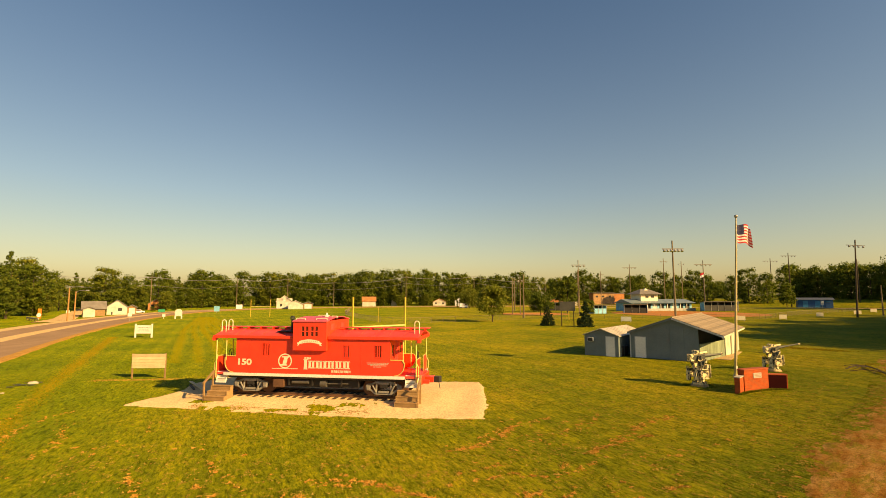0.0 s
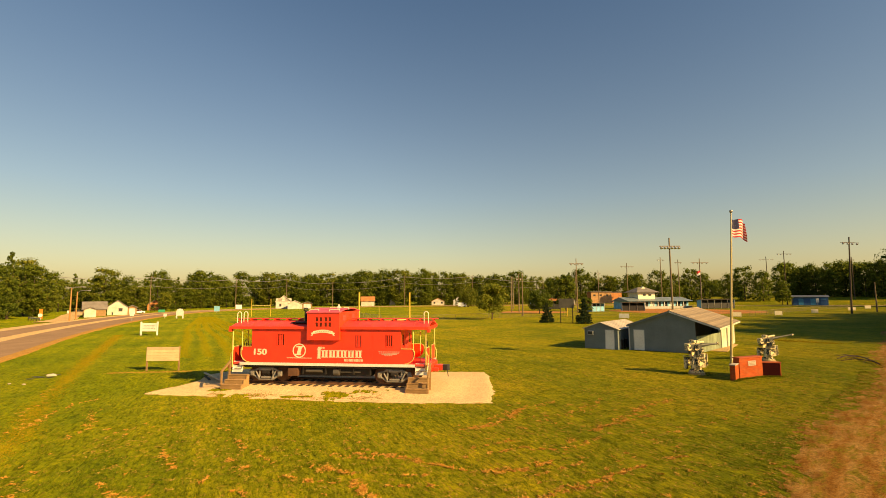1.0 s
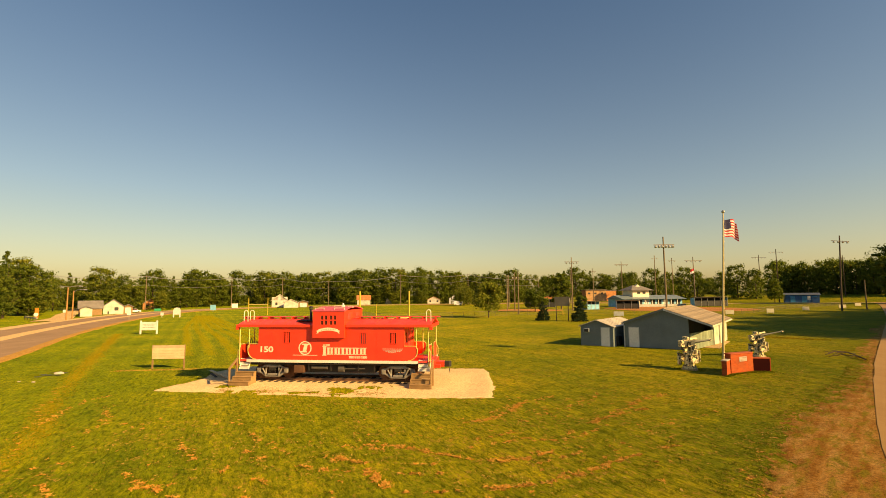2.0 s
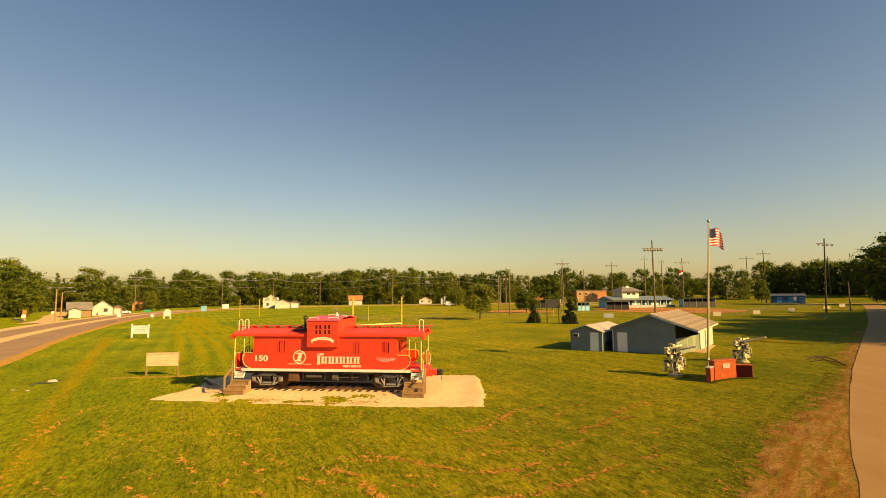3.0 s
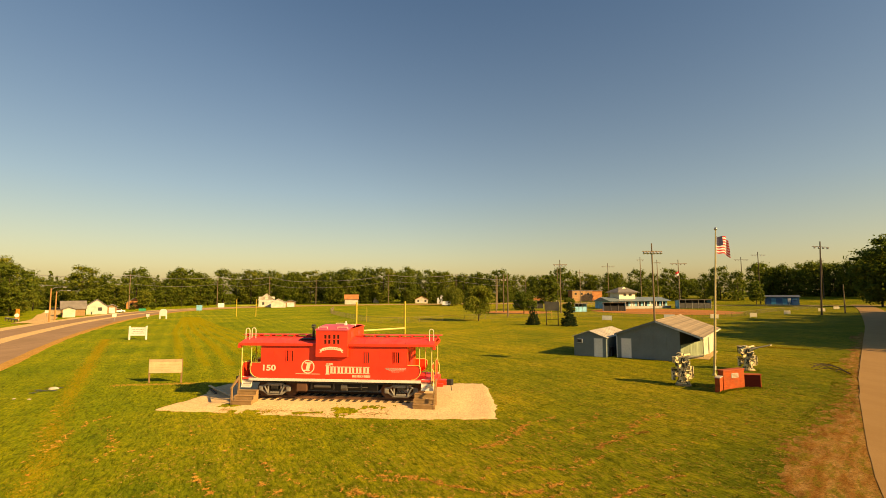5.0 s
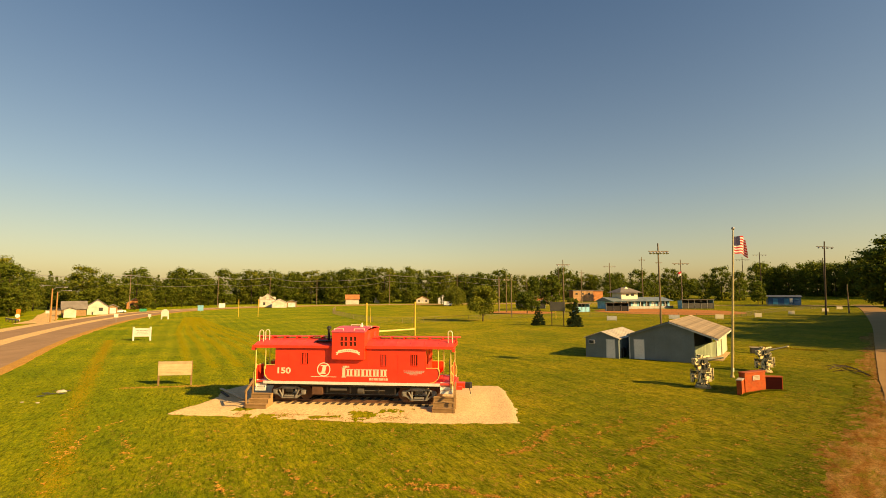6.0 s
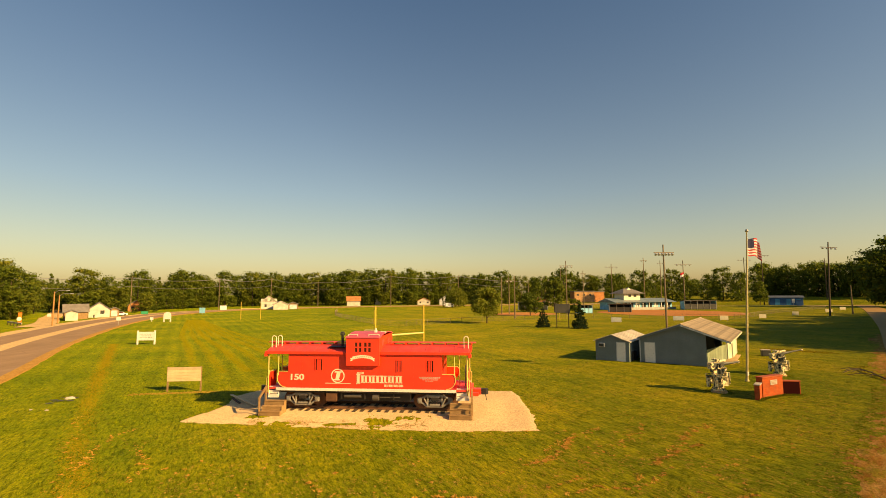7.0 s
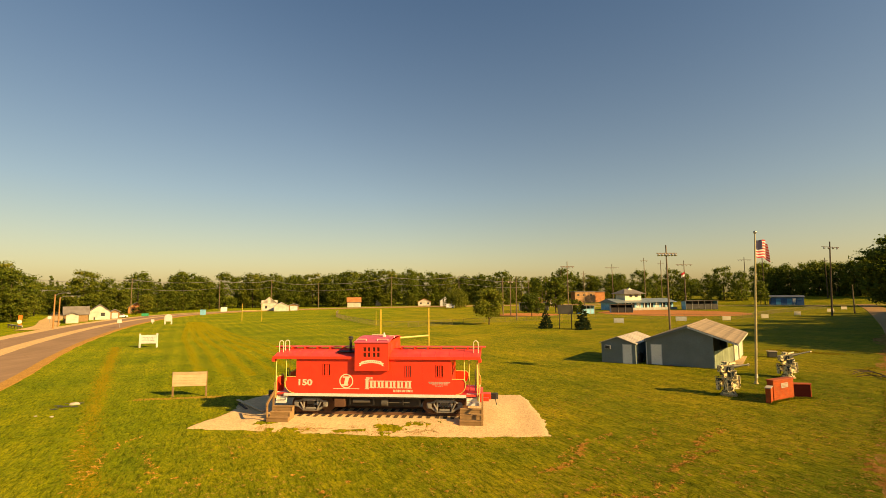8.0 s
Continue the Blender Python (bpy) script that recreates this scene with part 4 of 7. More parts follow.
    rod(bm, (1.35, 0.3, 1.06), (2.6, 0.3, 1.08), 0.035)
    rod(bm, (-0.9, 0.2, 1.34), (3.6, 0.2, 1.34), 0.025)
    part("brake_gear", bm, "gear grey", cab, "grey brake cylinder and rods")
    # hangers are blackened for the shade under the car
    for u in (-0.9, 0.5, 2.2, 3.2):
        bm = B()
        box(bm, u, u + 0.06, 0.18, 0.3, 0.95, 1.45)
        part("hanger", bm, "black", cab)
    build_truck(cab, -3.28)
    build_truck(cab, 4.62)
    return cab


build_caboose()


def wooden_steps(u, w, label, rail_side):
    """Loose timber steps of three treads, before a platform."""
    t = thing("wooden_steps", CAB @ pose(u, 0, BED_TOP - 0.02), label, "steps", "timber steps by the caboose")
    n, rise, run = 3, 0.24, 0.30
    for k in range(n):
        y1 = -0.10
        y0 = y1 - run * (n - k)
        z = rise * (k + 1)
        for j in range(2):
            bm = B()
            box(bm, -w / 2, w / 2, y0 + 0.005 + j * 0.15, y0 + 0.145 + j * 0.15, z - 0.045, z, 0.006)
            part("tread", bm, "timber", t)
        bm = B()
        box(bm, -w / 2 + 0.02, w / 2 - 0.02, y0 + 0.03, y0 + 0.06, z - rise, z - 0.047)
        part("riser", bm, "timber", t)
    for x in (-w / 2 + 0.01, w / 2 - 0.05):
        bm = B()
        prism(bm, [(-0.1, 0), (-0.98, 0), (-0.98, rise - 0.05), (-0.70, rise - 0.05), (-0.70, 2 * rise - 0.05), (-0.40, 2 * rise - 0.05), (-0.40, 3 * rise - 0.05), (-0.1, 3 * rise - 0.05)], "x", x, x + 0.04)
        part("stringer", bm, "timber", t)
    x = -w / 2 - 0.04 if rail_side < 0 else w / 2 + 0.04
    for y, h in ((-0.92, 0.95), (-0.15, 1.45)):
        bm = B()
        box(bm, x - 0.04, x + 0.04, y - 0.04, y + 0.04, 0.0, h)
        part("newel", bm, "timber", t)
    bm = B()
    prism(bm, [(-1.0, 0.88), (-0.08, 1.42), (-0.08, 1.52), (-1.0, 0.98)], "x", x - 0.05, x + 0.05)
    part("handrail", bm, "timber", t)
    return t


wooden_steps(-4.68, 1.22, "weathered brown timber steps with a handrail on gravel", -1)
wooden_steps(6.16, 1.2, "weathered brown timber steps below the platform", 1)

# ---- sheds ----
SHED_TURN = -38.0


def door_leaf(parent, x0, x1, y, h, mat="door white"):
    bm = B()
    box(bm, x0, x1, y - 0.03, y + 0.02, 0.03, h, 0.006)
    d = part("door", bm, mat, parent, "white painted shed door")
    for a, b, c, e in ((x0 - 0.07, x0, 0, h + 0.07), (x1, x1 + 0.07, 0, h + 0.07), (x0, x1, h, h + 0.07)):
        bm = B()
        box(bm, a, b, y - 0.022, y + 0.02, c, e)
        part("door_frame", bm, "door", parent)
    bm = B()
    rod(bm, (x1 - 0.09, y - 0.09, 0.98), (x1 - 0.09, y - 0.03, 0.98), 0.03)
    part("handle", bm, "steel", d, "steel door knob")


def gable(bm, x0, x1, ridge, eave, top, y0, y1, holes=()):
    """A gabled wall of that thickness, with holes up to the eaves."""
    if holes:
        holed_wall(bm, x0, x1, 0.0, eave, holes, ("y", y0, y1))
    else:
        box(bm, x0, x1, y0, y1, 0, eave)
    prism(bm, [(x0, eave), (x1, eave), (ridge, top)] if not isinstance(top, list) else top, "y", y0, y1)


def courses(parent, name, mat, x_eave, z_eave, x_ridge, z_ridge, y0, y1, n, thick):
    """Overlapping roof courses from eave to ridge."""
    slope = math.atan2(z_ridge - z_eave, abs(x_ridge - x_eave))
    run = math.hypot(x_ridge - x_eave, z_ridge - z_eave)
    s = 1 if x_ridge > x_eave else -1
    bm = B()
    box(bm, 0, run / n + 0.05, y0, y1, 0, thick)
    me = mesh_of(name, bm, mat)
    for k in range(n):
        d = run * k / n
        m = pose(x_eave + s * math.cos(slope) * d, 0, z_eave + math.sin(slope) * d + 0.01)
        m = m @ (pose(0, 0, 0, 0, -math.degrees(slope) + 1.2, 0) if s > 0 else pose(0, 0, 0, 0, math.degrees(slope) - 1.2, 0) @ Matrix.Diagonal((-1, 1, 1, 1)))
        share(name, me, parent, m)


def build_park_shed():
    s = thing("park_shed", pose(18.2, 47.1, -0.02, 0, 0, SHED_TURN), "long blue-grey gabled shed with a tan shingled roof", "shed")
    w, ridge, eave, top, depth = 6.0, 3.88, 2.5, 3.98, 14.2
    lo, hi = -0.14, 8.05
    slope = (top - eave) / 4.17
    z_at = lambda x: top - abs(x - ridge) * slope - 0.10
    bm = B()
    holed_wall(bm, 0, w, 0.0, 2.15, [(0.50, 1.40, 0.0, 1.98)], ("y", 0, 0.12))
    prism(bm, [(0, 2.15), (w, 2.15), (w, z_at(w)), (ridge, z_at(ridge)), (0, z_at(0))], "y", 0, 0.12)
    part("front_wall", bm, "slate", s)
    bm = B()
    box(bm, 0, w, depth - 0.12, depth, 0, 2.15)
    prism(bm, [(0, 2.15), (w, 2.15), (w, z_at(w)), (ridge, z_at(ridge)), (0, z_at(0))], "y", depth - 0.12, depth)
    part("back_wall", bm, "slate", s)
    bm = B()
    box(bm, 0, 0.12, 0.12, depth - 0.12, 0, z_at(0))
    part("side_wall", bm, "slate", s)
    # open right side: cream half boards, the bay's shade painted on the inner wall
    bm = B()
    box(bm, w - 0.9, w - 0.78, 0.12, depth - 0.12, 0, z_at(w - 0.84))
    part("inner_wall", bm, "screen", s, "inner wall behind the boards, painted with shade")
    # the front boards' half shade is put into their darker green
    n = 18
    for k in range(n):
        f = k / n
        bm = B()
        box(bm, -0.025, 0.025, 0, 8.4 / n - 0.015, 0.02, 1.6 if k < 14 else 2.1, 0.004)
        bm.transform(pose(w + 0.03 + 1.35 * f, 0.14 + 8.3 * f, 0, 0, 0, -9.2))
        part("board", bm, "half-shade panel" if k < 14 else "panel", s, "pale green porch board, half shade in its colour" if k < 14 else "cream porch board")
    for x, y in ((w - 0.12, 0.125), (7.1, 6.6), (7.36, 8.5), (w - 0.12, depth - 0.3)):
        bm = B()
        box(bm, x, x + 0.1, y, y + 0.1, 0, z_at(x + 0.1))
        part("post", bm, "panel", s, "cream porch post")
    bm = B()
    box(bm, 7.42, 7.5, 8.62, depth - 0.2, 0.0, z_at(7.5))
    part("porch_wall", bm, "panel", s, "cream porch wall under the eaves")
    bm = B()
    box(bm, w + 0.2, 8.0, 3.4, 11.6, 0.0, 0.05, 0.01)
    part("porch_slab", bm, "shoulder", s, "pale concrete porch slab")
    # roof deck, courses, rakes
    bm = B()
    for a, b in ((lo + 0.02, ridge), (hi - 0.02, ridge)):
        za, zb = top - abs(a - ridge) * slope - 0.07, top - 0.07
        prism(bm, [(a, za), (b, zb), (b, zb - 0.05), (a, za - 0.05)], "y", -0.25, depth + 0.25)
    part("roof_deck", bm, "slate", s)
    courses(s, "shingle_course", "shingle", hi, top - (hi - ridge) * slope - 0.05, ridge, top - 0.05, -0.27, depth + 0.27, 24, 0.022)
    courses(s, "shingle_course", "shingle", lo, top - (ridge - lo) * slope - 0.05, ridge, top - 0.05, -0.27, depth + 0.27, 24, 0.022)
    bm = B()
    rod(bm, (ridge, -0.28, top - 0.03), (ridge, depth + 0.28, top - 0.03), 0.07)
    part("ridge_cap", bm, "shingle", s)
    for a in (lo, hi):
        bm = B()
        za = top - abs(a - ridge) * slope - 0.08
        prism(bm, [(a, za), (ridge, top - 0.08), (ridge, top - 0.22), (a, za - 0.14)], "y", -0.30, -0.26)
        part("rake_board", bm, "slate" if a < 0 else "door", s)
        bm = B()
        box(bm, min(a, a + (0.03 if a > 0 else -0.03)), max(a, a + (0.03 if a > 0 else -0.03)), -0.28, depth + 0.28, za - 0.14, za + 0.02)
        part("fascia", bm, "panel", s, "cream eaves board")
    door_leaf(s, 0.50, 1.40, 0.02, 1.98)
    bm = B()
    box(bm, -0.03, 0.07, -0.03, 0.0, 0, 2.2)
    part("corner_trim", bm, "door", s)
    for x in (2.4, 3.6, 4.8):
        bm = B()
        box(bm, x - 0.01, x + 0.01, -0.012, 0.0, 0.02, z_at(x) - 0.05)
        part("seam", bm, "slate", s)


def build_small_shed():
    s = thing("small_shed", pose(14.3, 49.0, -0.02, 0, 0, SHED_TURN), "small blue-grey shed with a pale metal roof", "shed")
    w, ridge, eave, top, depth = 3.4, 1.7, 2.05, 2.72, 8.0
    slope = (top - eave) / 1.85
    z_at = lambda x: top - abs(x - ridge) * slope - 0.06
    bm = B()
    holed_wall(bm, 0, w, 0.0, 1.95, [(2.2, 3.0, 0.0, 1.92), (0.42, 0.98, 1.42, 1.82)], ("y", 0, 0.1))
    prism(bm, [(0, 1.95), (w, 1.95), (w, z_at(w)), (ridge, z_at(ridge)), (0, z_at(0))], "y", 0, 0.1)
    part("front_wall", bm, "slate", s)
    for x in (0, w - 0.1):
        bm = B()
        box(bm, x, x + 0.1, 0.1, depth, 0, z_at(0))
        part("side_wall", bm, "slate", s)
    bm = B()
    box(bm, 0.1, w - 0.1, depth - 0.1, depth, 0, z_at(0))
    prism(bm, [(0.1, z_at(0)), (w - 0.1, z_at(0)), (ridge, z_at(ridge))], "y", depth - 0.1, depth)
    part("back_wall", bm, "slate", s)
    for a in (-0.16, w + 0.16):
        bm = B()
        za = top - abs(a - ridge) * slope
        prism(bm, [(a, za), (ridge, top), (ridge, top - 0.05), (a, za - 0.05)], "y", -0.18, depth + 0.15)
        sheet = part("roof_sheet", bm, "metal roof", s, "pale metal roof sheet")
        for k in range(12):
            y = -0.1 + k * (depth + 0.1) / 11
            bm = B()
            rod(bm, (a, y, za + 0.008), (ridge, y, top + 0.008), 0.018, seg=5)
            part("roof_rib", bm, "metal roof", sheet)
    door_leaf(s, 2.2, 3.0, 0.02, 1.92)
    bm = B()
    box(bm, 0.42, 0.98, -0.28, 0.12, 1.42, 1.82, 0.02)
    ac = part("air_conditioner", bm, "door", s, "grey window air conditioner")
    bm = B()
    box(bm, 0.46, 0.94, -0.292, -0.282, 1.46, 1.78)
    part("grille", bm, "black", ac)
    for k in range(5):
        bm = B()
        box(bm, 0.47, 0.93, -0.305, -0.292, 1.47 + k * 0.065, 1.50 + k * 0.065)
        part("vent_slat", bm, "gun dark", ac)


build_park_shed()
build_small_shed()


def bins_between():
    for i, (x, y) in enumerate(((17.55, 47.9), (18.2, 48.6))):
        t = thing("waste_bin", pose(x, y, 0, 0, 0, SHED_TURN), "dark plastic bin standing between the sheds", "bin", "bins between the sheds")
        bm = B()
        rod(bm, (0, 0, 0), (0, 0, 0.95), 0.26, 0.31, 14)
        part("body", bm, "black", t)
        bm = B()
        rod(bm, (0, 0, 0.95), (0, 0, 1.03), 0.33, 0.2, 14)
        part("lid", bm, "black", t)


bins_between()

# ---- flagpole ----


def build_flagpole():
    p = thing("flagpole", pose(21.75, 36.2, -0.02, 0, 3.6, 0), "tall pale metal flagpole with a ball finial", "flagpole")
    bm = B()
    rod(bm, (0, 0, 0), (0, 0, 11.95), 0.095, 0.045, 14)
    part("pole", bm, "steel pole", p, smooth=False)
    bm = B()
    rod(bm, (0, 0, 0), (0, 0, 0.18), 0.17, 0.12, 14)
    part("base_collar", bm, "steel pole", p)
    bm = B()
    bmesh.ops.create_uvsphere(bm, u_segments=14, v_segments=9, radius=0.13, matrix=Matrix.Translation((0, 0, 12.08)))
    part("finial", bm, "steel", p, "dull metal ball finial", True)
    bm = B()
    tube(bm, [(0.12, -0.02, 1.3), (0.10, -0.02, 6.0), (0.07, -0.02, 11.4)], 0.008, 4)
    part("halyard", bm, "cream", p)
    # added plate: a thin highlight on the pole put into shape and colour
    bm = B()
    box(bm, -0.05, 0.07, -0.13, -0.10, 0.45, 0.75, 0.01)
    part("notice_plate", bm, "cream", p, "small cream plate standing for a highlight on the pole")


# the sunlit edge's olive gold is put into the whole pole's colour
M["steel pole"] = paint("flagpole paint with painted sunlight", (0.46, 0.37, 0.17), 0.45, 0.1)
build_flagpole()


def build_flag():
    f = thing("flag", pose(22.48, 36.2, 0.2), "striped red and white flag with a blue canton, flying loosely", "flag")
    top, drop, length, n = 11.25, 1.42, 2.25, 22

    def at(s, t):
        """s along the fly, t down the hoist."""
        x = 0.06 + 1.42 * s ** 0.9 - 0.10 * math.sin(s * 7)
        y = 0.55 * s + 0.16 * math.sin(s * 9.5 + t * 1.5) * (0.3 + s)
        z = top - drop * t - 0.28 * s * s - 0.07 * math.sin(s * 8 + 0.5) - 0.1 * s * t
        return (x, y, z)

    def patch(name, s0, s1, t0, t1, mat, label, off=0.0):
        bm = B()
        k = round(n * (s1 - s0))
        rows = [[bm.verts.new(Vector(at(s0 + (s1 - s0) * i / k, t)) + Vector((0, off, 0))) for i in range(k + 1)] for t in (t0, (t0 + t1) / 2, t1)]
        for a, b in zip(rows, rows[1:]):
            for i in range(k):
                bm.faces.new((a[i], a[i + 1], b[i + 1], b[i]))
        return part(name, bm, mat, f, label, True)
    for k in range(13):
        patch("stripe", 9 / 22 if k < 7 else 0.0, 1.0, k / 13, (k + 1) / 13, "flag red" if k % 2 == 0 else "flag white", "red stripe" if k % 2 == 0 else "white stripe")
    canton = patch("canton", 0.0, 9 / 22, 0.0, 7 / 13, "flag blue", "dark blue canton")
    for i in range(5):
        for j in range(4):
            bm = B()
            q = Vector(at(0.04 + i * 0.08, 0.06 + j * 0.13)) + Vector((0, -0.035, 0))
            bmesh.ops.create_icosphere(bm, subdivisions=1, radius=0.008, matrix=Matrix.Translation(q))
            part("star", bm, "flag white", canton)


build_flag()

# ---- brick monument ----


def brick_material():
    m, n, l, b = material("monument brickwork", 0.85, 0, 0.2)
    tc = n.new("ShaderNodeTexCoord")
    sep, com, add = n.new("ShaderNodeSeparateXYZ"), n.new("ShaderNodeCombineXYZ"), n.new("ShaderNodeMath")
    l.new(tc.outputs["Object"], sep.inputs[0])
    l.new(sep.outputs[0], add.inputs[0])
    l.new(sep.outputs[1], add.inputs[1])
    l.new(add.outputs[0], com.inputs[0])
    l.new(sep.outputs[2], com.inputs[1])
    br = n.new("ShaderNodeTexBrick")
    br.inputs["Scale"].default_value = 1.0
    br.inputs["Brick Width"].default_value, br.inputs["Row Height"].default_value = 0.21, 0.072
    br.inputs["Mortar Size"].default_value = 0.007
    br.inputs["Color1"].default_value, br.inputs["Color2"].default_value = (0.50, 0.085, 0.020, 1), (0.38, 0.058, 0.016, 1)
    br.inputs["Mortar"].default_value = (0.30, 0.12, 0.05, 1)
    l.new(com.outputs[0], br.inputs["Vector"])
    v = where(n, l)
    col = blend(n, l, br.outputs["Color"], ramp(n, l, noise_at(n, l, v, 2.2, 5), [(0.3, (0.72, 0.72, 0.72)), (0.7, (1.12, 1.12, 1.12))]), 0.8, "MULTIPLY")
    l.new(col, b.inputs["Base Color"])
    bump(n, l, b, br.outputs["Fac"], -0.3, 0.008)
    return m


M["brickwork"] = brick_material()
M["wing shade"] = paint("dark red with painted wing shade", (0.034, 0.005, 0.005), 0.8, grain=60, spec=0.03)


def build_monument():
    t = thing("brick_monument", pose(18.8, 30.4, -0.03, 0, 0, 22.8), "low red brick memorial wall with a stone plaque", "monument")
    bm = B()
    box(bm, 0.0, 2.26, 0.0, 0.42, 0, 1.28)
    wall = part("wall", bm, "brickwork", t)
    bm = B()
    box(bm, -0.04, 2.30, -0.04, 0.46, 1.28, 1.36, 0.015)
    part("coping", bm, "brick", t)
    bm = B()
    box(bm, 0.82, 1.58, -0.035, 0.0, 0.78, 1.10, 0.008)
    plaque = part("plaque", bm, "stone", wall, "pale stone plaque with faint writing")
    for k in range(3):
        bm = B()
        box(bm, 0.92, 1.48 - 0.08 * (k % 2), -0.043, -0.035, 0.84 + k * 0.085, 0.87 + k * 0.085)
        part("writing_bar", bm, "mortar", plaque)
    # low wings that bend forward at both ends
    for x, turn, lo, hi, top in ((0.0, 24, -1.0, -0.03, 0.94), (2.26, -34, 0.03, 1.16, 0.90)):
        w = new("wing_wall")
        w.parent = t
        w.matrix_basis = pose(x, 0.06, 0, 0, 0, turn)
        bm = B()
        box(bm, lo, hi, 0.0, 0.30, 0, top)
        part("wing", bm, "brickwork", w)
        bm = B()
        box(bm, lo - 0.04, hi + 0.03, -0.03, 0.33, top, top + 0.06, 0.012)
        part("wing_cap", bm, "stone" if lo < 0 else "brick", w)
        # dark panel over the face: the wing's shade is painted on
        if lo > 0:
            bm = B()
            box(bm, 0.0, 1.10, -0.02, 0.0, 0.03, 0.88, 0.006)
            part("panel", bm, "wing shade", w, "dark red panel, painted shade of the wing")


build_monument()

# ---- the two old guns ----


def build_gun(place, turn, up, long, tall, label):
    g = thing("deck_gun", pose(*place, 0, 0, turn) @ Matrix.Diagonal((0.74, 0.74, tall, 1)), label, "gun", "memorial guns")
    bm = B()
    rod(bm, (0, 0, -0.05), (0, 0, 0.08), 0.72, 0.70, 28)
    part("base_slab", bm, "shoulder", g, "low round concrete base")
    bm = B()
    rod(bm, (0, 0, 0.10), (0, 0, 0.22), 0.62, 0.60, 20)
    rod(bm, (0, 0, 0.22), (0, 0, 1.05), 0.46, 0.34, 18)
    rod(bm, (0, 0, 1.05), (0, 0, 1.16), 0.44, 0.44, 18)
    part("pedestal", bm, "gun", g)
    for q in range(8):
        bm = B()
        a = q * math.pi / 4
        rod(bm, (0.52 * math.cos(a), 0.52 * math.sin(a), 0.22), (0.52 * math.cos(a), 0.52 * math.sin(a), 0.30), 0.045, seg=6)
        part("bolt", bm, "gun dark", g)
    # the carriage that turns on the pedestal
    for s in (-1, 1):
        bm = B()
        prism(bm, [(-0.42, 1.16), (0.42, 1.16), (0.20, 1.98), (-0.14, 1.98)], "x", s * 0.30 - 0.045, s * 0.30 + 0.045)
        part("cheek", bm, "gun", g)
        bm = B()
        rod(bm, (s * 0.34, 0.02, 1.86), (s * 0.47, 0.02, 1.86), 0.12, seg=14)
        part("trunnion_cap", bm, "gun dark", g)
        # operators' platforms with seats and foot boards
        bm = B()
        box(bm, min(s * 0.35, s * 0.98), max(s * 0.35, s * 0.98), -0.55, 0.28, 0.52, 0.57, 0.01)
        tube(bm, [(s * 0.36, -0.2, 1.1), (s * 0.70, -0.3, 0.95), (s * 0.92, -0.35, 0.57)], 0.035)
        tube(bm, [(s * 0.36, 0.2, 1.1), (s * 0.70, 0.15, 0.95), (s * 0.92, 0.15, 0.57)], 0.035)
        part("foot_platform", bm, "gun", g)
        bm = B()
        rod(bm, (s * 0.72, -0.42, 0.57), (s * 0.72, -0.42, 1.02), 0.035)
        box(bm, s * 0.72 - 0.17, s * 0.72 + 0.17, -0.60, -0.26, 1.02, 1.08, 0.02)
        part("seat", bm, "gun dark", g)
        for y, z, r in ((0.05, 1.28, 0.20), (-0.12, 1.55, 0.15)):
            bm = B()
            ring = [(s * 0.60, y + r * math.cos(i * math.pi / 7), z + r * math.sin(i * math.pi / 7)) for i in range(15)]
            tube(bm, ring, 0.02, 5)
            for i in range(3):
                rod(bm, (s * 0.60, y, z), (s * 0.60, y + r * math.cos(i * 2.1), z + r * math.sin(i * 2.1)), 0.013, seg=5)
            rod(bm, (s * 0.34, y, z), (s * 0.62, y, z), 0.035)
            part("hand_wheel", bm, "gun", g)
        bm = B()
        box(bm, s * 0.60 - 0.19, s * 0.60 + 0.19, 0.24, 0.46, 1.08, 1.42, 0.03)
        rod(bm, (s * 0.60, 0.35, 0.57), (s * 0.60, 0.35, 1.08), 0.06)
        part("gear_box", bm, "gun", g)
        # splinter plates round the crew's places
        bm = B()
        box(bm, s * 0.66 - 0.24, s * 0.66 + 0.24, 0.48, 0.53, 0.62, 1.42, 0.015)
        part("splinter_plate", bm, "gun", g, "mottled splinter plate")
        bm = B()
        box(bm, s * 0.88 - 0.03, s * 0.88 + 0.03, -0.52, 0.30, 0.60, 1.02, 0.015)
        part("side_plate", bm, "gun", g, "mottled side plate")
        bm = B()
        box(bm, s * 0.52 - 0.15, s * 0.52 + 0.15, -0.78, -0.55, 0.30, 0.92, 0.03)
        part("ready_locker", bm, "gun", g, "mottled ammunition locker")
        bm = B()
        box(bm, s * 0.52 - 0.16, s * 0.52 + 0.16, -0.30, 0.10, 1.30, 1.62, 0.04)
        part("drive_housing", bm, "gun dark", g, "dark drive housing")
        bm = B()
        box(bm, s * 0.78 - 0.13, s * 0.78 + 0.13, 0.02, 0.20, 1.50, 1.78, 0.02)
        rod(bm, (s * 0.34, 0.1, 1.62), (s * 0.78, 0.1, 1.62), 0.04)
        part("sight_box", bm, "gun", g)
        bm = B()
        tube(bm, [(s * 0.95, -0.5, 0.57), (s * 1.0, -0.5, 1.15), (s * 1.0, 0.15, 1.15), (s * 0.95, 0.22, 0.57)], 0.025)
        part("guard_rail", bm, "gun", g)
    # cradle and barrel, raised a little
    c = new("cradle")
    c.parent = g
    c.matrix_basis = pose(0, 0.02, 1.86, up, 0, 0)
    bm = B()
    box(bm, -0.20, 0.20, -0.75, 0.55, -0.17, 0.17, 0.03)
    part("cradle_body", bm, "gun dark", c, "dark gun cradle")
    bm = B()
    box(bm, -0.24, 0.24, -0.98, -0.60, -0.22, 0.24, 0.04)
    part("breech", bm, "gun", c, "cream painted breech block")
    bm = B()
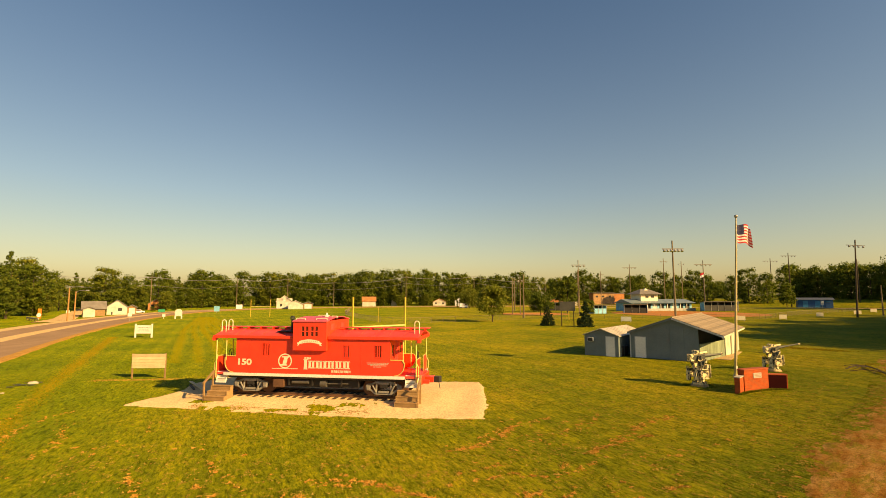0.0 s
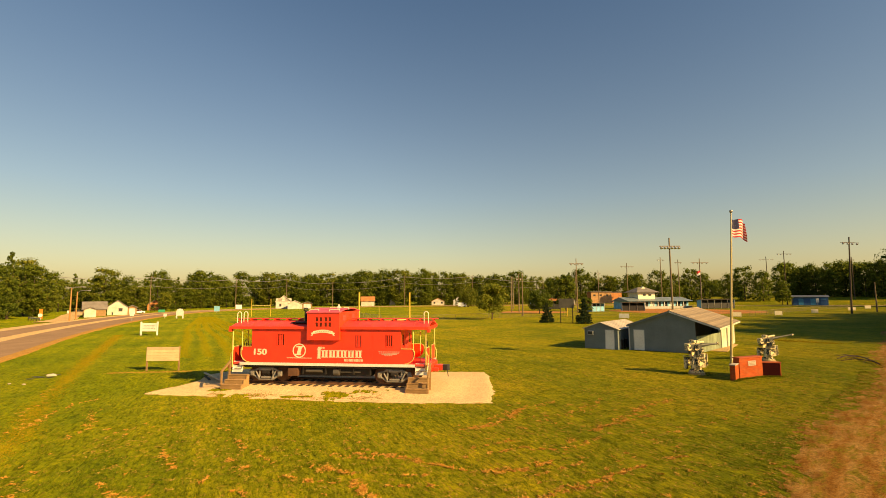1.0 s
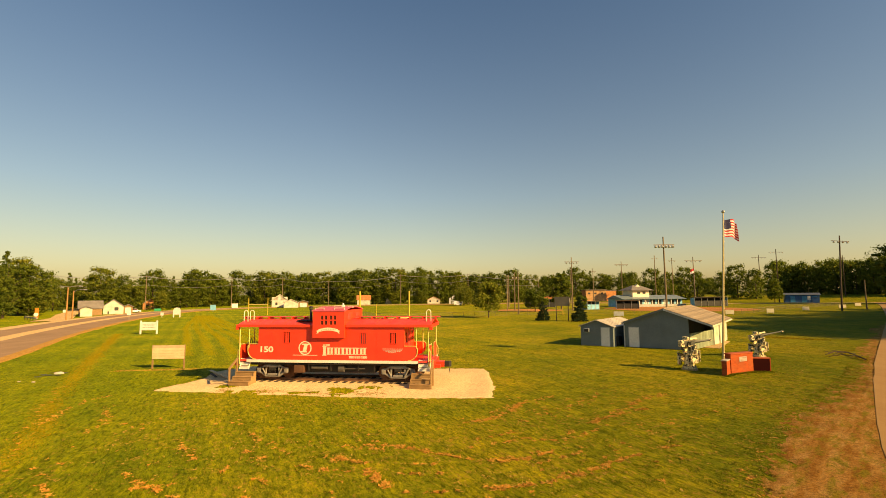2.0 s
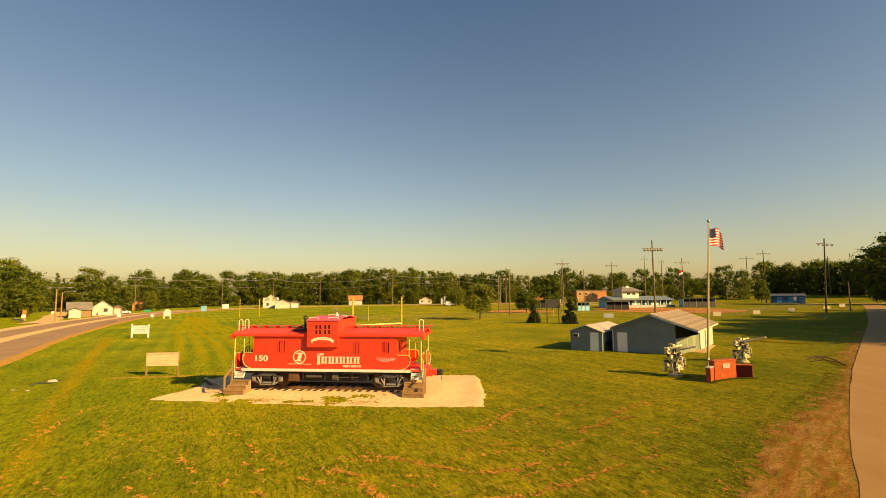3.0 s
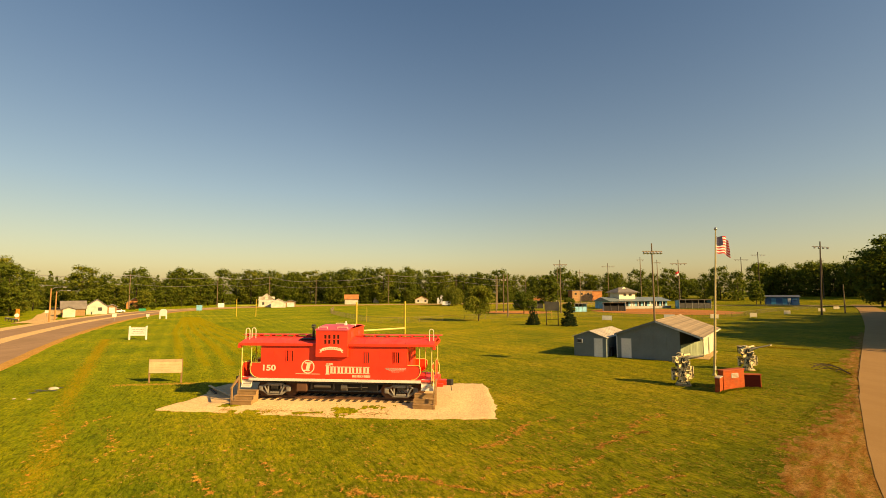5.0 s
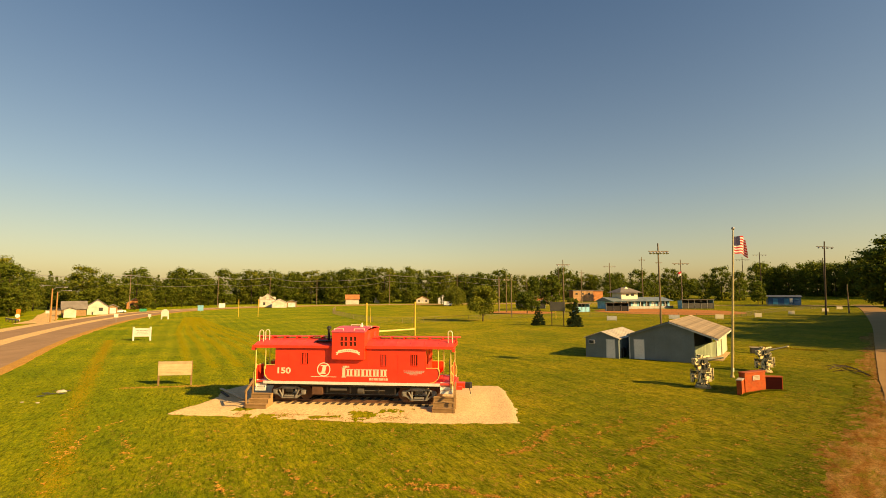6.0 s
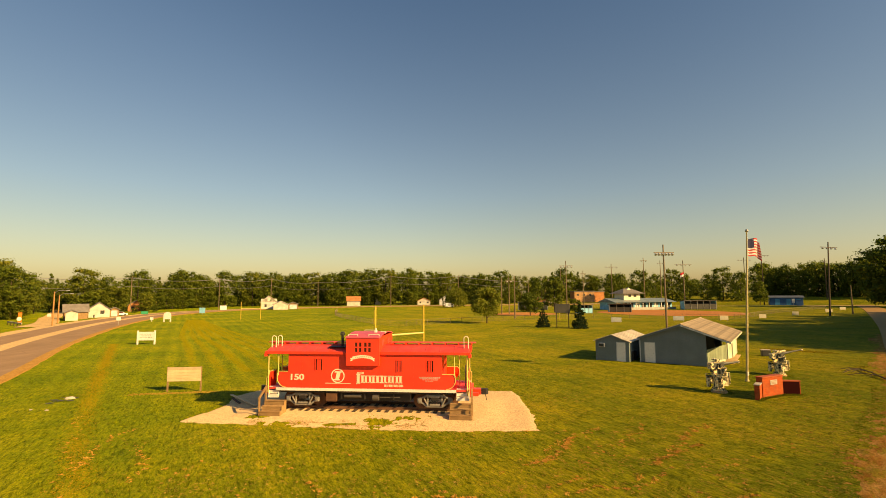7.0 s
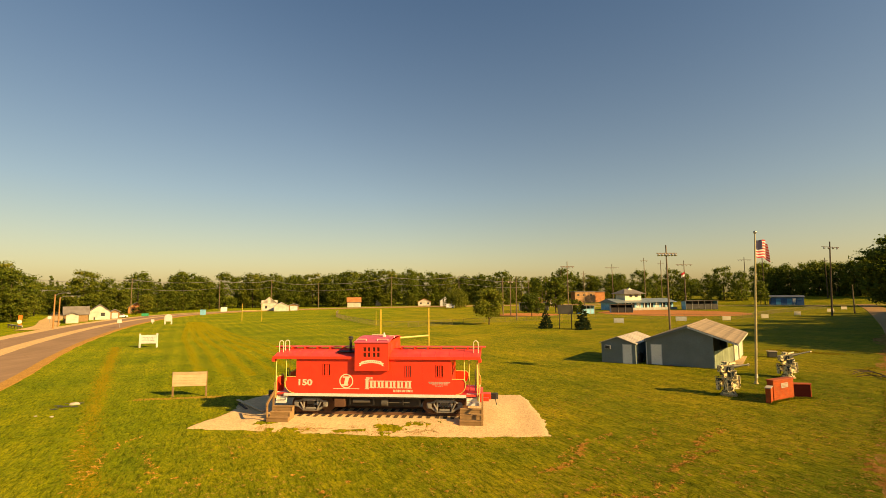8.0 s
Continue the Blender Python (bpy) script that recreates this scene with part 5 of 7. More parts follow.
    rod(bm, (0, 0.55, 0.03), (0, 1.25, 0.03), 0.13, 0.11, 16)
    rod(bm, (0, 1.25, 0.03), (0, long, 0.03), 0.085, 0.06, 16)
    part("barrel", bm, "gun dark", c, "long dark gun barrel")
    bm = B()
    rod(bm, (0, long - 0.03, 0.03), (0, long + 0.13, 0.03), 0.095, 0.10, 16)
    part("muzzle", bm, "gun", c, "pale muzzle ring")
    bm = B()
    rod(bm, (0, -0.6, 0.24), (0, 0.9, 0.24), 0.09, seg=12)
    rod(bm, (0.0, -0.6, -0.22), (0, 0.7, -0.22), 0.08, seg=12)
    part("recoil_cylinder", bm, "gun", c)
    bm = B()
    box(bm, -0.36, 0.36, -0.35, -0.02, 0.34, 0.44, 0.02)
    box(bm, -0.13, 0.13, -0.30, -0.05, 0.24, 0.34)
    part("top_sight", bm, "gun", c)


build_gun((17.05, 32.45, 0), -80, 3, 2.35, 1.0, "cream and dark camouflage deck gun on a pedestal")
build_gun((26.2, 38.5, 0), -88, 8, 2.9, 0.92, "cream deck gun behind the brick memorial")


def cable_box():
    t = thing("utility_box", pose(34.0, 50.6, 0, 0, 0, -20), "small dark utility box with a pale top on grass", "utility box")
    bm = B()
    box(bm, -0.42, 0.42, -0.3, 0.3, 0, 0.6, 0.03)
    part("body", bm, "screen", t)
    bm = B()
    box(bm, -0.46, 0.46, -0.34, 0.34, 0.6, 0.66, 0.02)
    part("lid", bm, "stone", t)


cable_box()

# ---- signs on the lawn ----


def plank_sign():
    t = thing("plank_sign", pose(-22.75, 35.25, -0.02, 0, 0, 3), "blank pale plank signboard on two timber posts", "signboard")
    for x in (0.0, 2.33):
        bm = B()
        box(bm, x - 0.05, x + 0.05, 0.0, 0.1, 0, 1.80, 0.01)
        part("post", bm, "timber", t)
    for k in range(5):
        bm = B()
        box(bm, -0.02, 2.35, -0.035, -0.002, 0.76 + k * 0.205, 0.957 + k * 0.205, 0.006)
        part("plank", bm, "board", t)


def white_sign():
    t = thing("white_sign", pose(-44.95, 69.9, -0.02, 0, 0, 2), "white painted signboard with faint lines of writing", "signboard")
    for x in (0.0, 2.35):
        bm = B()
        box(bm, x - 0.09, x + 0.09, -0.09, 0.09, 0, 1.98, 0.015)
        part("post", bm, "white", t)
    bm = B()
    box(bm, 0.09, 2.26, -0.04, 0.04, 0.58, 1.78, 0.01)
    board = part("board", bm, "white", t)
    for z, a, b in ((1.42, 0.4, 2.0), (1.18, 0.5, 1.85), (0.92, 0.3, 2.0)):
        x = a
        while x < b:
            w = random.uniform(0.15, 0.4)
            bm = B()
            box(bm, x, min(b, x + w), -0.05, -0.04, z, z + 0.075)
            part("writing_bar", bm, "ink", board)
            x += w + 0.1


def arch_sign():
    t = thing("arch_sign", pose(-71.3, 126.7, 0, 0, 0, 0), "white arched sign standing on two short legs", "signboard")
    bm = B()
    arc = [(0.95 + 0.95 * math.cos(q), 1.75 + 0.85 * math.sin(q)) for q in [i * math.pi / 10 for i in range(11)]]
    prism(bm, [(0.0, 0.75), (1.9, 0.75), *arc], "y", -0.08, 0.08)
    part("board", bm, "white", t)
    for x in (0.12, 1.78):
        bm = B()
        box(bm, x - 0.12, x + 0.12, -0.1, 0.1, 0, 0.76)
        part("leg", bm, "white", t)
    u = thing("small_sign", pose(-75.0, 128.0, 0), "small white square sign on a short post", "signboard")
    bm = B()
    rod(bm, (0, 0, 0), (0, 0, 0.7), 0.05)
    part("post", bm, "white", u)
    bm = B()
    box(bm, -0.4, 0.4, -0.03, 0.03, 0.5, 1.25)
    part("board", bm, "white", u)


plank_sign()
white_sign()
arch_sign()


def lawn_stones():
    for x, y, s, lab in ((-28.2, 33.3, 0.20, "pale stone on dark wet soil"), (-27.2, 29.9, 0.07, "small pale stone in the lawn"), (-28.3, 30.1, 0.06, "small pale stone in the lawn")):
        bm = B()
        bmesh.ops.create_icosphere(bm, subdivisions=3, radius=1.0)
        for v in bm.verts:
            k = 1 + 0.35 * noise.noise(v.co * 1.6 + Vector((x, y, 0)))
            v.co = Vector((v.co.x * k * s * 1.5, v.co.y * k * s, v.co.z * k * s * 0.6))
        solo("lawn_stone", bm, "stone", lab, "stone", smooth=True, m=pose(x, y, 0.03, 0, 0, 20))
    bm = B()
    for cx, cy, r in ((-28.5, 32.6, 0.30), (-29.0, 32.9, 0.2), (-28.1, 33.6, 0.2), (-28.55, 31.9, 0.2), (-28.9, 33.55, 0.12), (-27.75, 32.6, 0.2)):
        ring = [bm.verts.new((cx + r * (1.3 + 0.5 * math.sin(i * 1.9 + cx)) * math.cos(i * 0.314), cy + r * (0.8 + 0.3 * math.cos(i * 2.7)) * math.sin(i * 0.314), 0.035)) for i in range(20)]
        bm.faces.new(ring)
    solo("wet_patch", bm, "wet soil", "dark wet soil patches in the lawn", "soil patch", "structure")


M["wet soil"] = paint("wet dark soil", (0.03, 0.026, 0.012), 0.5, wear=(0.5, 1.6), grain=14, relief=0.5)
lawn_stones()

# ---- goal posts ----


def build_goal(place, turn, half, bar, top, label):
    t = thing("goal_post", pose(*place, 0, 0, turn), label, "goal post", "football goals")
    for x in (-half, half):
        bm = B()
        rod(bm, (x, 0, 0), (x, 0, top), 0.085, seg=10)
        part("upright", bm, "goal", t)
    bm = B()
    rod(bm, (-half, 0, bar), (half, 0, bar), 0.085, seg=10)
    part("crossbar", bm, "goal pale", t, "pale yellow crossbar")


# lighter copy of the goal paint: sun on the crossbar put into colour
M["goal pale"] = paint("goal paint with painted sunlight", (0.70, 0.56, 0.20), 0.5)
build_goal((-6.2, 46.45, 0), 37, 2.88, 3.05, 5.85, "yellow football goal posts with a low crossbar")
build_goal((-52.4, 136.4, 0), 0, 2.75, 3.05, 5.0, "distant yellow football goal posts across the field")

# ---- trees ----
rng = np.random.default_rng(5)


def rough_ball():
    bm = B()
    bmesh.ops.create_cube(bm, size=2.0)
    v = np.array([tuple(q.co.normalized()) for q in bm.verts])
    f = np.array([[q.index for q in face.verts] for face in bm.faces])
    bm.free()
    return v, f


HEART = rough_ball()


def leaf_cloud(centres, radii, per, size, flat=0.75):
    """Small square leaves thrown round clump centres: verts and quads."""
    k = len(centres)
    c = np.repeat(centres, per, 0)
    r = np.repeat(radii, per)
    d = rng.normal(size=(k * per, 3))
    d /= np.linalg.norm(d, axis=1, keepdims=True) + 1e-9
    p = c + d * (r * rng.uniform(0.5, 1.12, k * per))[:, None] * np.array([1, 1, flat])
    a = rng.normal(size=p.shape) * 0.45 + d * 1.1
    a /= np.linalg.norm(a, axis=1, keepdims=True)
    u = np.cross(a, rng.normal(size=p.shape))
    u /= np.linalg.norm(u, axis=1, keepdims=True)
    v = np.cross(a, u)
    s = (size * rng.uniform(0.6, 1.35, len(p)))[:, None]
    quad = np.stack([p - u * s, p - v * s * 0.6, p + u * s, p + v * s * 0.6], 1).reshape(-1, 3)
    faces = np.arange(len(quad)).reshape(-1, 4)
    # a rough dense heart inside each clump
    cv, cf = HEART
    hearts = (c[::per][:, None, :] + cv[None] * (r[::per] * 0.42)[:, None, None] * np.array([1, 1, flat]) * rng.uniform(0.75, 1.2, (k, len(cv), 1))).reshape(-1, 3)
    hf = (cf[None] + (np.arange(k) * len(cv))[:, None, None] + len(quad)).reshape(-1, 4)
    return np.concatenate([quad, hearts]), np.concatenate([faces, hf])


def broadleaf_crown(h, w, low=0.12, clumps=60, per=26, size=0.4, lean=0.0):
    """Clump centres and sizes of a round-topped uneven crown."""
    z = rng.uniform(low, 1.0, clumps) ** 0.85
    prof = np.sqrt(np.clip(1 - ((z - 0.55) / 0.5) ** 2, 0.03, 1))
    ang = rng.uniform(0, 2 * np.pi, clumps)
    rad = w / 2 * prof * np.sqrt(rng.uniform(0.15, 1.0, clumps)) * 0.86
    c = np.stack([rad * np.cos(ang) + lean * z, rad * np.sin(ang), z * h * 0.93], 1)
    c[:, :2] += rng.normal(0, w * 0.05, (clumps, 2))
    r = w * rng.uniform(0.09, 0.17, clumps)
    return leaf_cloud(c, r, per, size)


def pine_crown(h, w, low=0.15, tiers=15, per=30, size=0.4):
    cs, rs = [], []
    for i in range(tiers):
        f = i / (tiers - 1)
        z = h * (low + (1 - low) * f)
        rad = w / 2 * (1 - f) ** 0.72 * (0.88 + 0.2 * rng.random()) + 0.02 * w
        n = max(3, int(13 * (1 - f) + 2))
        for a in rng.uniform(0, 2 * np.pi, n):
            q = rad * rng.uniform(0.35, 0.95)
            cs.append((q * math.cos(a), q * math.sin(a), z - 0.12 * q))
            rs.append(max(h * 0.035, rad * 0.26))
    return leaf_cloud(np.array(cs), np.array(rs), per, size, 0.45)


def willow_crown(h, w):
    """Hanging strands under a round top."""
    cs = []
    for _ in range(120):
        a, q = rng.uniform(0, 6.283), w / 2 * math.sqrt(rng.uniform(0.05, 1.0))
        top = h * (0.98 - 0.45 * (2 * q / w) ** 2)
        low = rng.uniform(0.6, 3.0)
        for z in np.arange(low, top, 0.75):
            cs.append((q * math.cos(a) + rng.normal(0, 0.12), q * math.sin(a) + rng.normal(0, 0.12), z))
    return leaf_cloud(np.array(cs), np.full(len(cs), 0.55), 9, 0.24, 1.3)


def trunk_mesh(h, r, limbs=7, seed=0):
    rnd = random.Random(seed)
    bm = B()
    pts = [Vector((0.04 * h * math.sin(i * 1.3 + seed) * i / 6, 0.03 * h * math.cos(i * 1.7 + seed) * i / 6, h * 0.8 * i / 6)) for i in range(7)]
    for i in range(6):
        rod(bm, pts[i] - Vector((0, 0, 0.1)), pts[i + 1], r * (1 - i / 7), r * (1 - (i + 1) / 7), 8)
    for k in range(limbs):
        f = rnd.uniform(0.25, 0.75)
        i = int(f * 6)
        a = rnd.uniform(0, 6.28)
        q = pts[i]
        e = q + Vector((math.cos(a), math.sin(a), rnd.uniform(0.5, 1.1))) * h * rnd.uniform(0.15, 0.26)
        rod(bm, q, e, r * 0.4 * (1 - f * 0.5), r * 0.1, 6)
    return bm


def tree(name, x, y, h, w, label, crown, mat, seed=0, r=0.16, limbs=8):
    t = thing(name, pose(x, y, -0.05, 0, 0, seed * 40), label, "tree")
    part("trunk", trunk_mesh(h, r, limbs, seed), "bark", t)
    ob = new("crown", raw_mesh("crown", *crown, mat))
    ob.parent = t
    return t


tree("maple_tree", 11.2, 111.0, 8.6, 7.8, "round young maple with a full crown on the lawn", broadleaf_crown(8.6, 7.8, 0.24, 120, 42, 0.22), "leaf pale", 1)
tree("maple_tree", 29.3, 145.0, 7.4, 7.4, "dark round maple beside the ball field", broadleaf_crown(7.4, 7.4, 0.2, 90, 36, 0.26), "leaf", 2)
tree("spruce_tree", 20.8, 96.2, 4.0, 3.6, "dark young spruce tree by the scoreboard", pine_crown(4.0, 3.0, 0.08, 19, 26, 0.11), "needle", 3, 0.09, 0)
tree("spruce_tree", 27.3, 92.5, 4.6, 4.2, "dark young spruce tree by the scoreboard", pine_crown(4.8, 3.5, 0.07, 21, 26, 0.12), "needle", 4, 0.1, 0)
tree("willow_tree", 12.8, 240.0, 10.2, 13.0, "pale drooping willow tree at the field's edge", willow_crown(10.4, 12.5), "leaf pale", 5, 0.35)
tree("young_tree", 47.5, 158.0, 5.2, 4.6, "small dark tree beside the dugout", broadleaf_crown(5.2, 4.6, 0.12, 50, 30, 0.25), "leaf", 6, 0.1)
tree("young_tree", 172.0, 240.0, 13.0, 8.5, "slim leafy tree standing before the woods", broadleaf_crown(13.0, 8.5, 0.14, 70, 32, 0.42), "leaf", 7, 0.2)
tree("shade_tree", 44.5, 172.0, 13.5, 8.0, "tall leafy tree behind the light poles", broadleaf_crown(13.5, 8.0, 0.15, 80, 34, 0.38), "leaf", 8, 0.25)

# woods and big trees: a few crowns, laid out again and again with other turns and sizes
FORMS = [broadleaf_crown(1.0, 0.78, 0.04, 95, 32, 0.0185) for _ in range(6)] + [pine_crown(1.0, 0.42, 0.1, 32, 12, 0.018) for _ in range(2)]


def plant(rows, mat, name, label, trunks=True):
    """rows: x, y, height, width factor, form."""
    vs, fs, base = [], [], 0
    bm = B()
    for x, y, h, wf, form in rows:
        v, f = FORMS[form]
        a = rng.uniform(0, 6.28)
        m = np.array([[math.cos(a), -math.sin(a), 0], [math.sin(a), math.cos(a), 0], [0, 0, 1]])
        vs.append((v @ m.T) * np.array([h * wf, h * wf, h]) + np.array([x, y, 0]))
        fs.append(f + base)
        base += len(v)
        if trunks:
            rod(bm, (x, y, -0.2), (x, y, h * 0.7), h * 0.018, h * 0.006, 6)
    ob = new(name, raw_mesh(name, np.concatenate(vs), np.concatenate(fs), mat))
    tagged(ob, label, "woodland", kind="stuff")
    if trunks:
        part("trunks", bm, "bark", ob)
        tagged(bpy.data.objects[ob.children[0].name], kind="stuff")
    else:
        bm.free()
    return ob


def polar(bearing, dist):
    """A place by its bearing (degrees to the right of +y) and distance from the camera's mid-path place."""
    return -1.5 + dist * math.sin(radians(bearing)), -2.6 + dist * math.cos(radians(bearing))


# the wood's edge, fitted to the skyline the camera sees: bearing, distance, height
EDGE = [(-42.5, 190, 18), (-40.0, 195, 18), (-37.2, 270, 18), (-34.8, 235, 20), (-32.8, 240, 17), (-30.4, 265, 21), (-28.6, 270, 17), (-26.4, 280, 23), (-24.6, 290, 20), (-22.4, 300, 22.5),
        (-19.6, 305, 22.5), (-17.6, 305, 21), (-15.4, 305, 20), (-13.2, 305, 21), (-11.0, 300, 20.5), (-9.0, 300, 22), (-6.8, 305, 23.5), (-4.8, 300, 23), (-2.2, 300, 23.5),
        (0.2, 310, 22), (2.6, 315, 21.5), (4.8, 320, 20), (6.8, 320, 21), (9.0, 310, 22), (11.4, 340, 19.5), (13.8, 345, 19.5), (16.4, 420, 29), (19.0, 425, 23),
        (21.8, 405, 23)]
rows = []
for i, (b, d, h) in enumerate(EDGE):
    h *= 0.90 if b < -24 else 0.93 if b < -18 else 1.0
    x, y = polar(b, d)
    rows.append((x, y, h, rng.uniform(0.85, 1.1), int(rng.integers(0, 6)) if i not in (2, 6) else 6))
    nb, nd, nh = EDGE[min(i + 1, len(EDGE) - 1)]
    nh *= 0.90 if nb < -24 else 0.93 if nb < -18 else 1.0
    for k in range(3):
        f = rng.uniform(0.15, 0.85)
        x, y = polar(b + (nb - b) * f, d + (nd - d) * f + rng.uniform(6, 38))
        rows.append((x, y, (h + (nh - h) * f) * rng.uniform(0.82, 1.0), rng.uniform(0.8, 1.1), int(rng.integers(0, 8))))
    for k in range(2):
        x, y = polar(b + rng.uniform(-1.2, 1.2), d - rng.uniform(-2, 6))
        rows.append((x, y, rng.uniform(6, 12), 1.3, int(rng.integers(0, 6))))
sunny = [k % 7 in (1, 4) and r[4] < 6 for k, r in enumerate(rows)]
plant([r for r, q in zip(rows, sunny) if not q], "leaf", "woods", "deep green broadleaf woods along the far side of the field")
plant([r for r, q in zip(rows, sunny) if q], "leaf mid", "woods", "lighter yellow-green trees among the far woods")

rows = []
for b in np.arange(22.6, 35.5, 1.62):
    x, y = polar(b + rng.uniform(-0.4, 0.4), 345 + rng.uniform(-20, 20))
    rows.append((x, y, rng.uniform(18.5, 23.5), rng.uniform(0.66, 0.85), int(rng.integers(0, 6))))
    for k in range(2):
        x, y = polar(b + rng.uniform(-0.8, 0.8), 450 + rng.uniform(-15, 25))
        rows.append((x, y, rng.uniform(13, 19), 1.2, int(rng.integers(0, 6))))
for b in np.arange(35.8, 45.5, 0.95):
    d = 385 - 2.0 * (b - 31)
    h = 25.5 + 0.22 * (b - 35) + rng.uniform(-2.2, 1.8)
    for k in range(2):
        x, y = polar(b + rng.uniform(-0.5, 0.5), d + k * 14 + rng.uniform(-4, 4))
        rows.append((x, y, h * rng.uniform(0.88, 1.0), rng.uniform(0.75, 1.0), int(rng.integers(0, 6))))
plant(rows, "leaf", "woods", "dark shaded woods beyond the park drive")

# big roadside trees, singly
for i, (b, d, h, w, mat, form, lab) in enumerate([
        (-42.6, 168, 14.0, 0.95, "leaf", 1, "tall dark broadleaf tree by the side street"),
        (-41.6, 176, 18.0, 0.8, "leaf", 6, "tall dark pine by the side street"),
        (-44.5, 150, 13.5, 1.0, "leaf", 2, "broad dark tree at the road's far side"),
        (-40.6, 205, 19.0, 0.85, "leaf pale", 0, "pale green broadleaf tree by the side street"),
        (-43.2, 140, 11.0, 1.1, "leaf", 3, "low spreading tree by the road"),
        (-42.6, 182, 10.0, 1.1, "leaf pale", 4, "low bushy tree by the side street"),
        (-33.6, 250, 9.5, 1.2, "leaf pale", 5, "rounded pale bush tree behind the cottage"),
        (-29.6, 245, 8.5, 1.2, "leaf pale", 3, "rounded pale bush tree behind the cottage")]):
    x, y = polar(b, d)
    v, f = FORMS[form]
    t = thing("roadside_tree", pose(x, y, -0.05, 0, 0, i * 50), lab, "tree", "trees along the road")
    part("trunk", trunk_mesh(h, h * 0.018, 5, i), "bark", t)
    ob = new("crown", raw_mesh("crown", v * np.array([h * w, h * w, h]), f, mat))
    ob.parent = t

# the row beside the drive that throws the long shade
DRIVE_CROWNS = [raw_mesh("crown", *FORMS[k], "leaf") for k in range(6)]
for i in range(70):
    if i < 60:
        along = 82 + 112 * (i // 4) / 14 + 1.5 * math.sin(i * 3.7)
        away = -np.interp(along, [80, 100, 136, 174, 195], [42, 43, 51, 72, 86]) - 8.5 * (i % 4) + 2.5 * math.sin(i * 2.9)
        x, y = along * 0.5 - away * 0.866, along * 0.866 + away * 0.5
        h = float(np.interp(along, [95, 110, 195], [21.0, 17.5, 18.5])) + 2.0 * math.sin(i * 2.4)
    elif i > 65:
        # unseen trees, added to bring the shadow's near edge over the drive
        x, y, h = ((74.5, 38.5, 17.5), (80.5, 41.5, 19.5), (72.0, 46.0, 17.0), (87.0, 36.0, 21.0))[i - 66]
    else:
        x, y = polar(45.2 + 0.8 * (i - 60), 285 + 6 * math.sin(i))
        h = 28 + 3 * math.sin(i * 2.4)
    t = thing("drive_tree", pose(x + 2 * math.sin(i * 5), y, -0.05, 0, 0, i * 67), "tall dense shade tree beside the park drive", "tree", "trees beside the drive")
    part("trunk", trunk_mesh(h, 0.4, 6, i), "bark", t)
    ob = share("crown", DRIVE_CROWNS[i % 6], t, Matrix.Diagonal((h * 1.2, h * 1.2, h, 1)))

# ---- poles ----


def light_pole(x, y, h, arm=0.0, lamps=0, mat="pole", r=0.16, arms=1, label="tall timber floodlight pole with a lamp crossarm", lean=0.0):
    t = thing("light_pole", pose(x, y, -0.05, 0, lean, 0), label, "light pole", "ball field poles")
    bm = B()
    rod(bm, (0, 0, 0), (0, 0, h), r, r * 0.6, 10)
    part("pole", bm, mat, t)
    for k in range(arms if arm else 0):
        z = h - 1.6 - k * 1.1
        bm = B()
        box(bm, -arm / 2, arm / 2, -0.2, -0.1, z - 0.08, z + 0.08)
        part("crossarm", bm, mat, t)
        for i in range(lamps):
            u = -arm / 2 + arm * (i + 0.5) / lamps
            if abs(u) < 0.15:
                continue
            bm = B()
            rod(bm, (u, -0.15, z - 0.08), (u, -0.35, z - 0.45), 0.12, 0.30, 10)
            lamp = part("floodlight", bm, "lamp", t, "grey floodlight")
            bm = B()
            rod(bm, (u, -0.345, z - 0.44), (u, -0.36, z - 0.47), 0.27, 0.27, 10)
            part("lens", bm, "white", lamp)
    return t


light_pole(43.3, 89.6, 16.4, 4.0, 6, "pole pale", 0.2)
light_pole(112.9, 131.0, 21.4, 5.2, 4, "pole", 0.26, lean=3.0)
light_pole(*polar(42.3, 196), 9.0, 0, 0, "pole pale", 0.22, label="plain timber post at the end of the fence")
light_pole(43.0, 152.0, 17.4, 4.6, 4, "pole pale", 0.2)
light_pole(93.0, 238.0, 21.6, 7.0, 4, "pole pale", 0.25)
light_pole(104.8, 192.0, 20.2, 7.2, 4, "pole pale", 0.24)
light_pole(178.0, 245.0, 28.0, 8.0, 5, "pole", 0.3)
light_pole(194.0, 282.0, 28.0, 9.0, 5, "pole", 0.3)
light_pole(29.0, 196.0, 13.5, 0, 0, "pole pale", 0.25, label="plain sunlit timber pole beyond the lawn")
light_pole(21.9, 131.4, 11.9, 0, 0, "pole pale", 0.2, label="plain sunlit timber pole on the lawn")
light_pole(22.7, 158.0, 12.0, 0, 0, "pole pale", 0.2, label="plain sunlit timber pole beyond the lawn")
light_pole(25.2, 157.8, 12.8, 2.4, 2, "pole pale", 0.2)
light_pole(55.0, 225.0, 15.0, 5.0, 3, "pole pale", 0.22)
light_pole(73.0, 260.0, 20.0, 0, 0, "pole pale", 0.25, label="plain timber pole beyond the ball field")
light_pole(84.0, 255.0, 19.0, 3.0, 2, "pole pale", 0.24)
light_pole(118.0, 255.0, 26.0, 4.0, 3, "pole pale", 0.28)
light_pole(131.0, 262.0, 25.0, 4.0, 3, "pole pale", 0.28)
light_pole(228.0, 262.0, 26.0, 3.0, 2, "pole", 0.3)
light_pole(-15.0, 109.2, 3.4, 0, 0, "goal", 0.07, label="short yellow foul pole at the outfield fence")
light_pole(31.5, 121.0, 4.4, 0, 0, "goal", 0.1, label="yellow foul pole behind the spruce trees")

# ---- power line along the far road ----


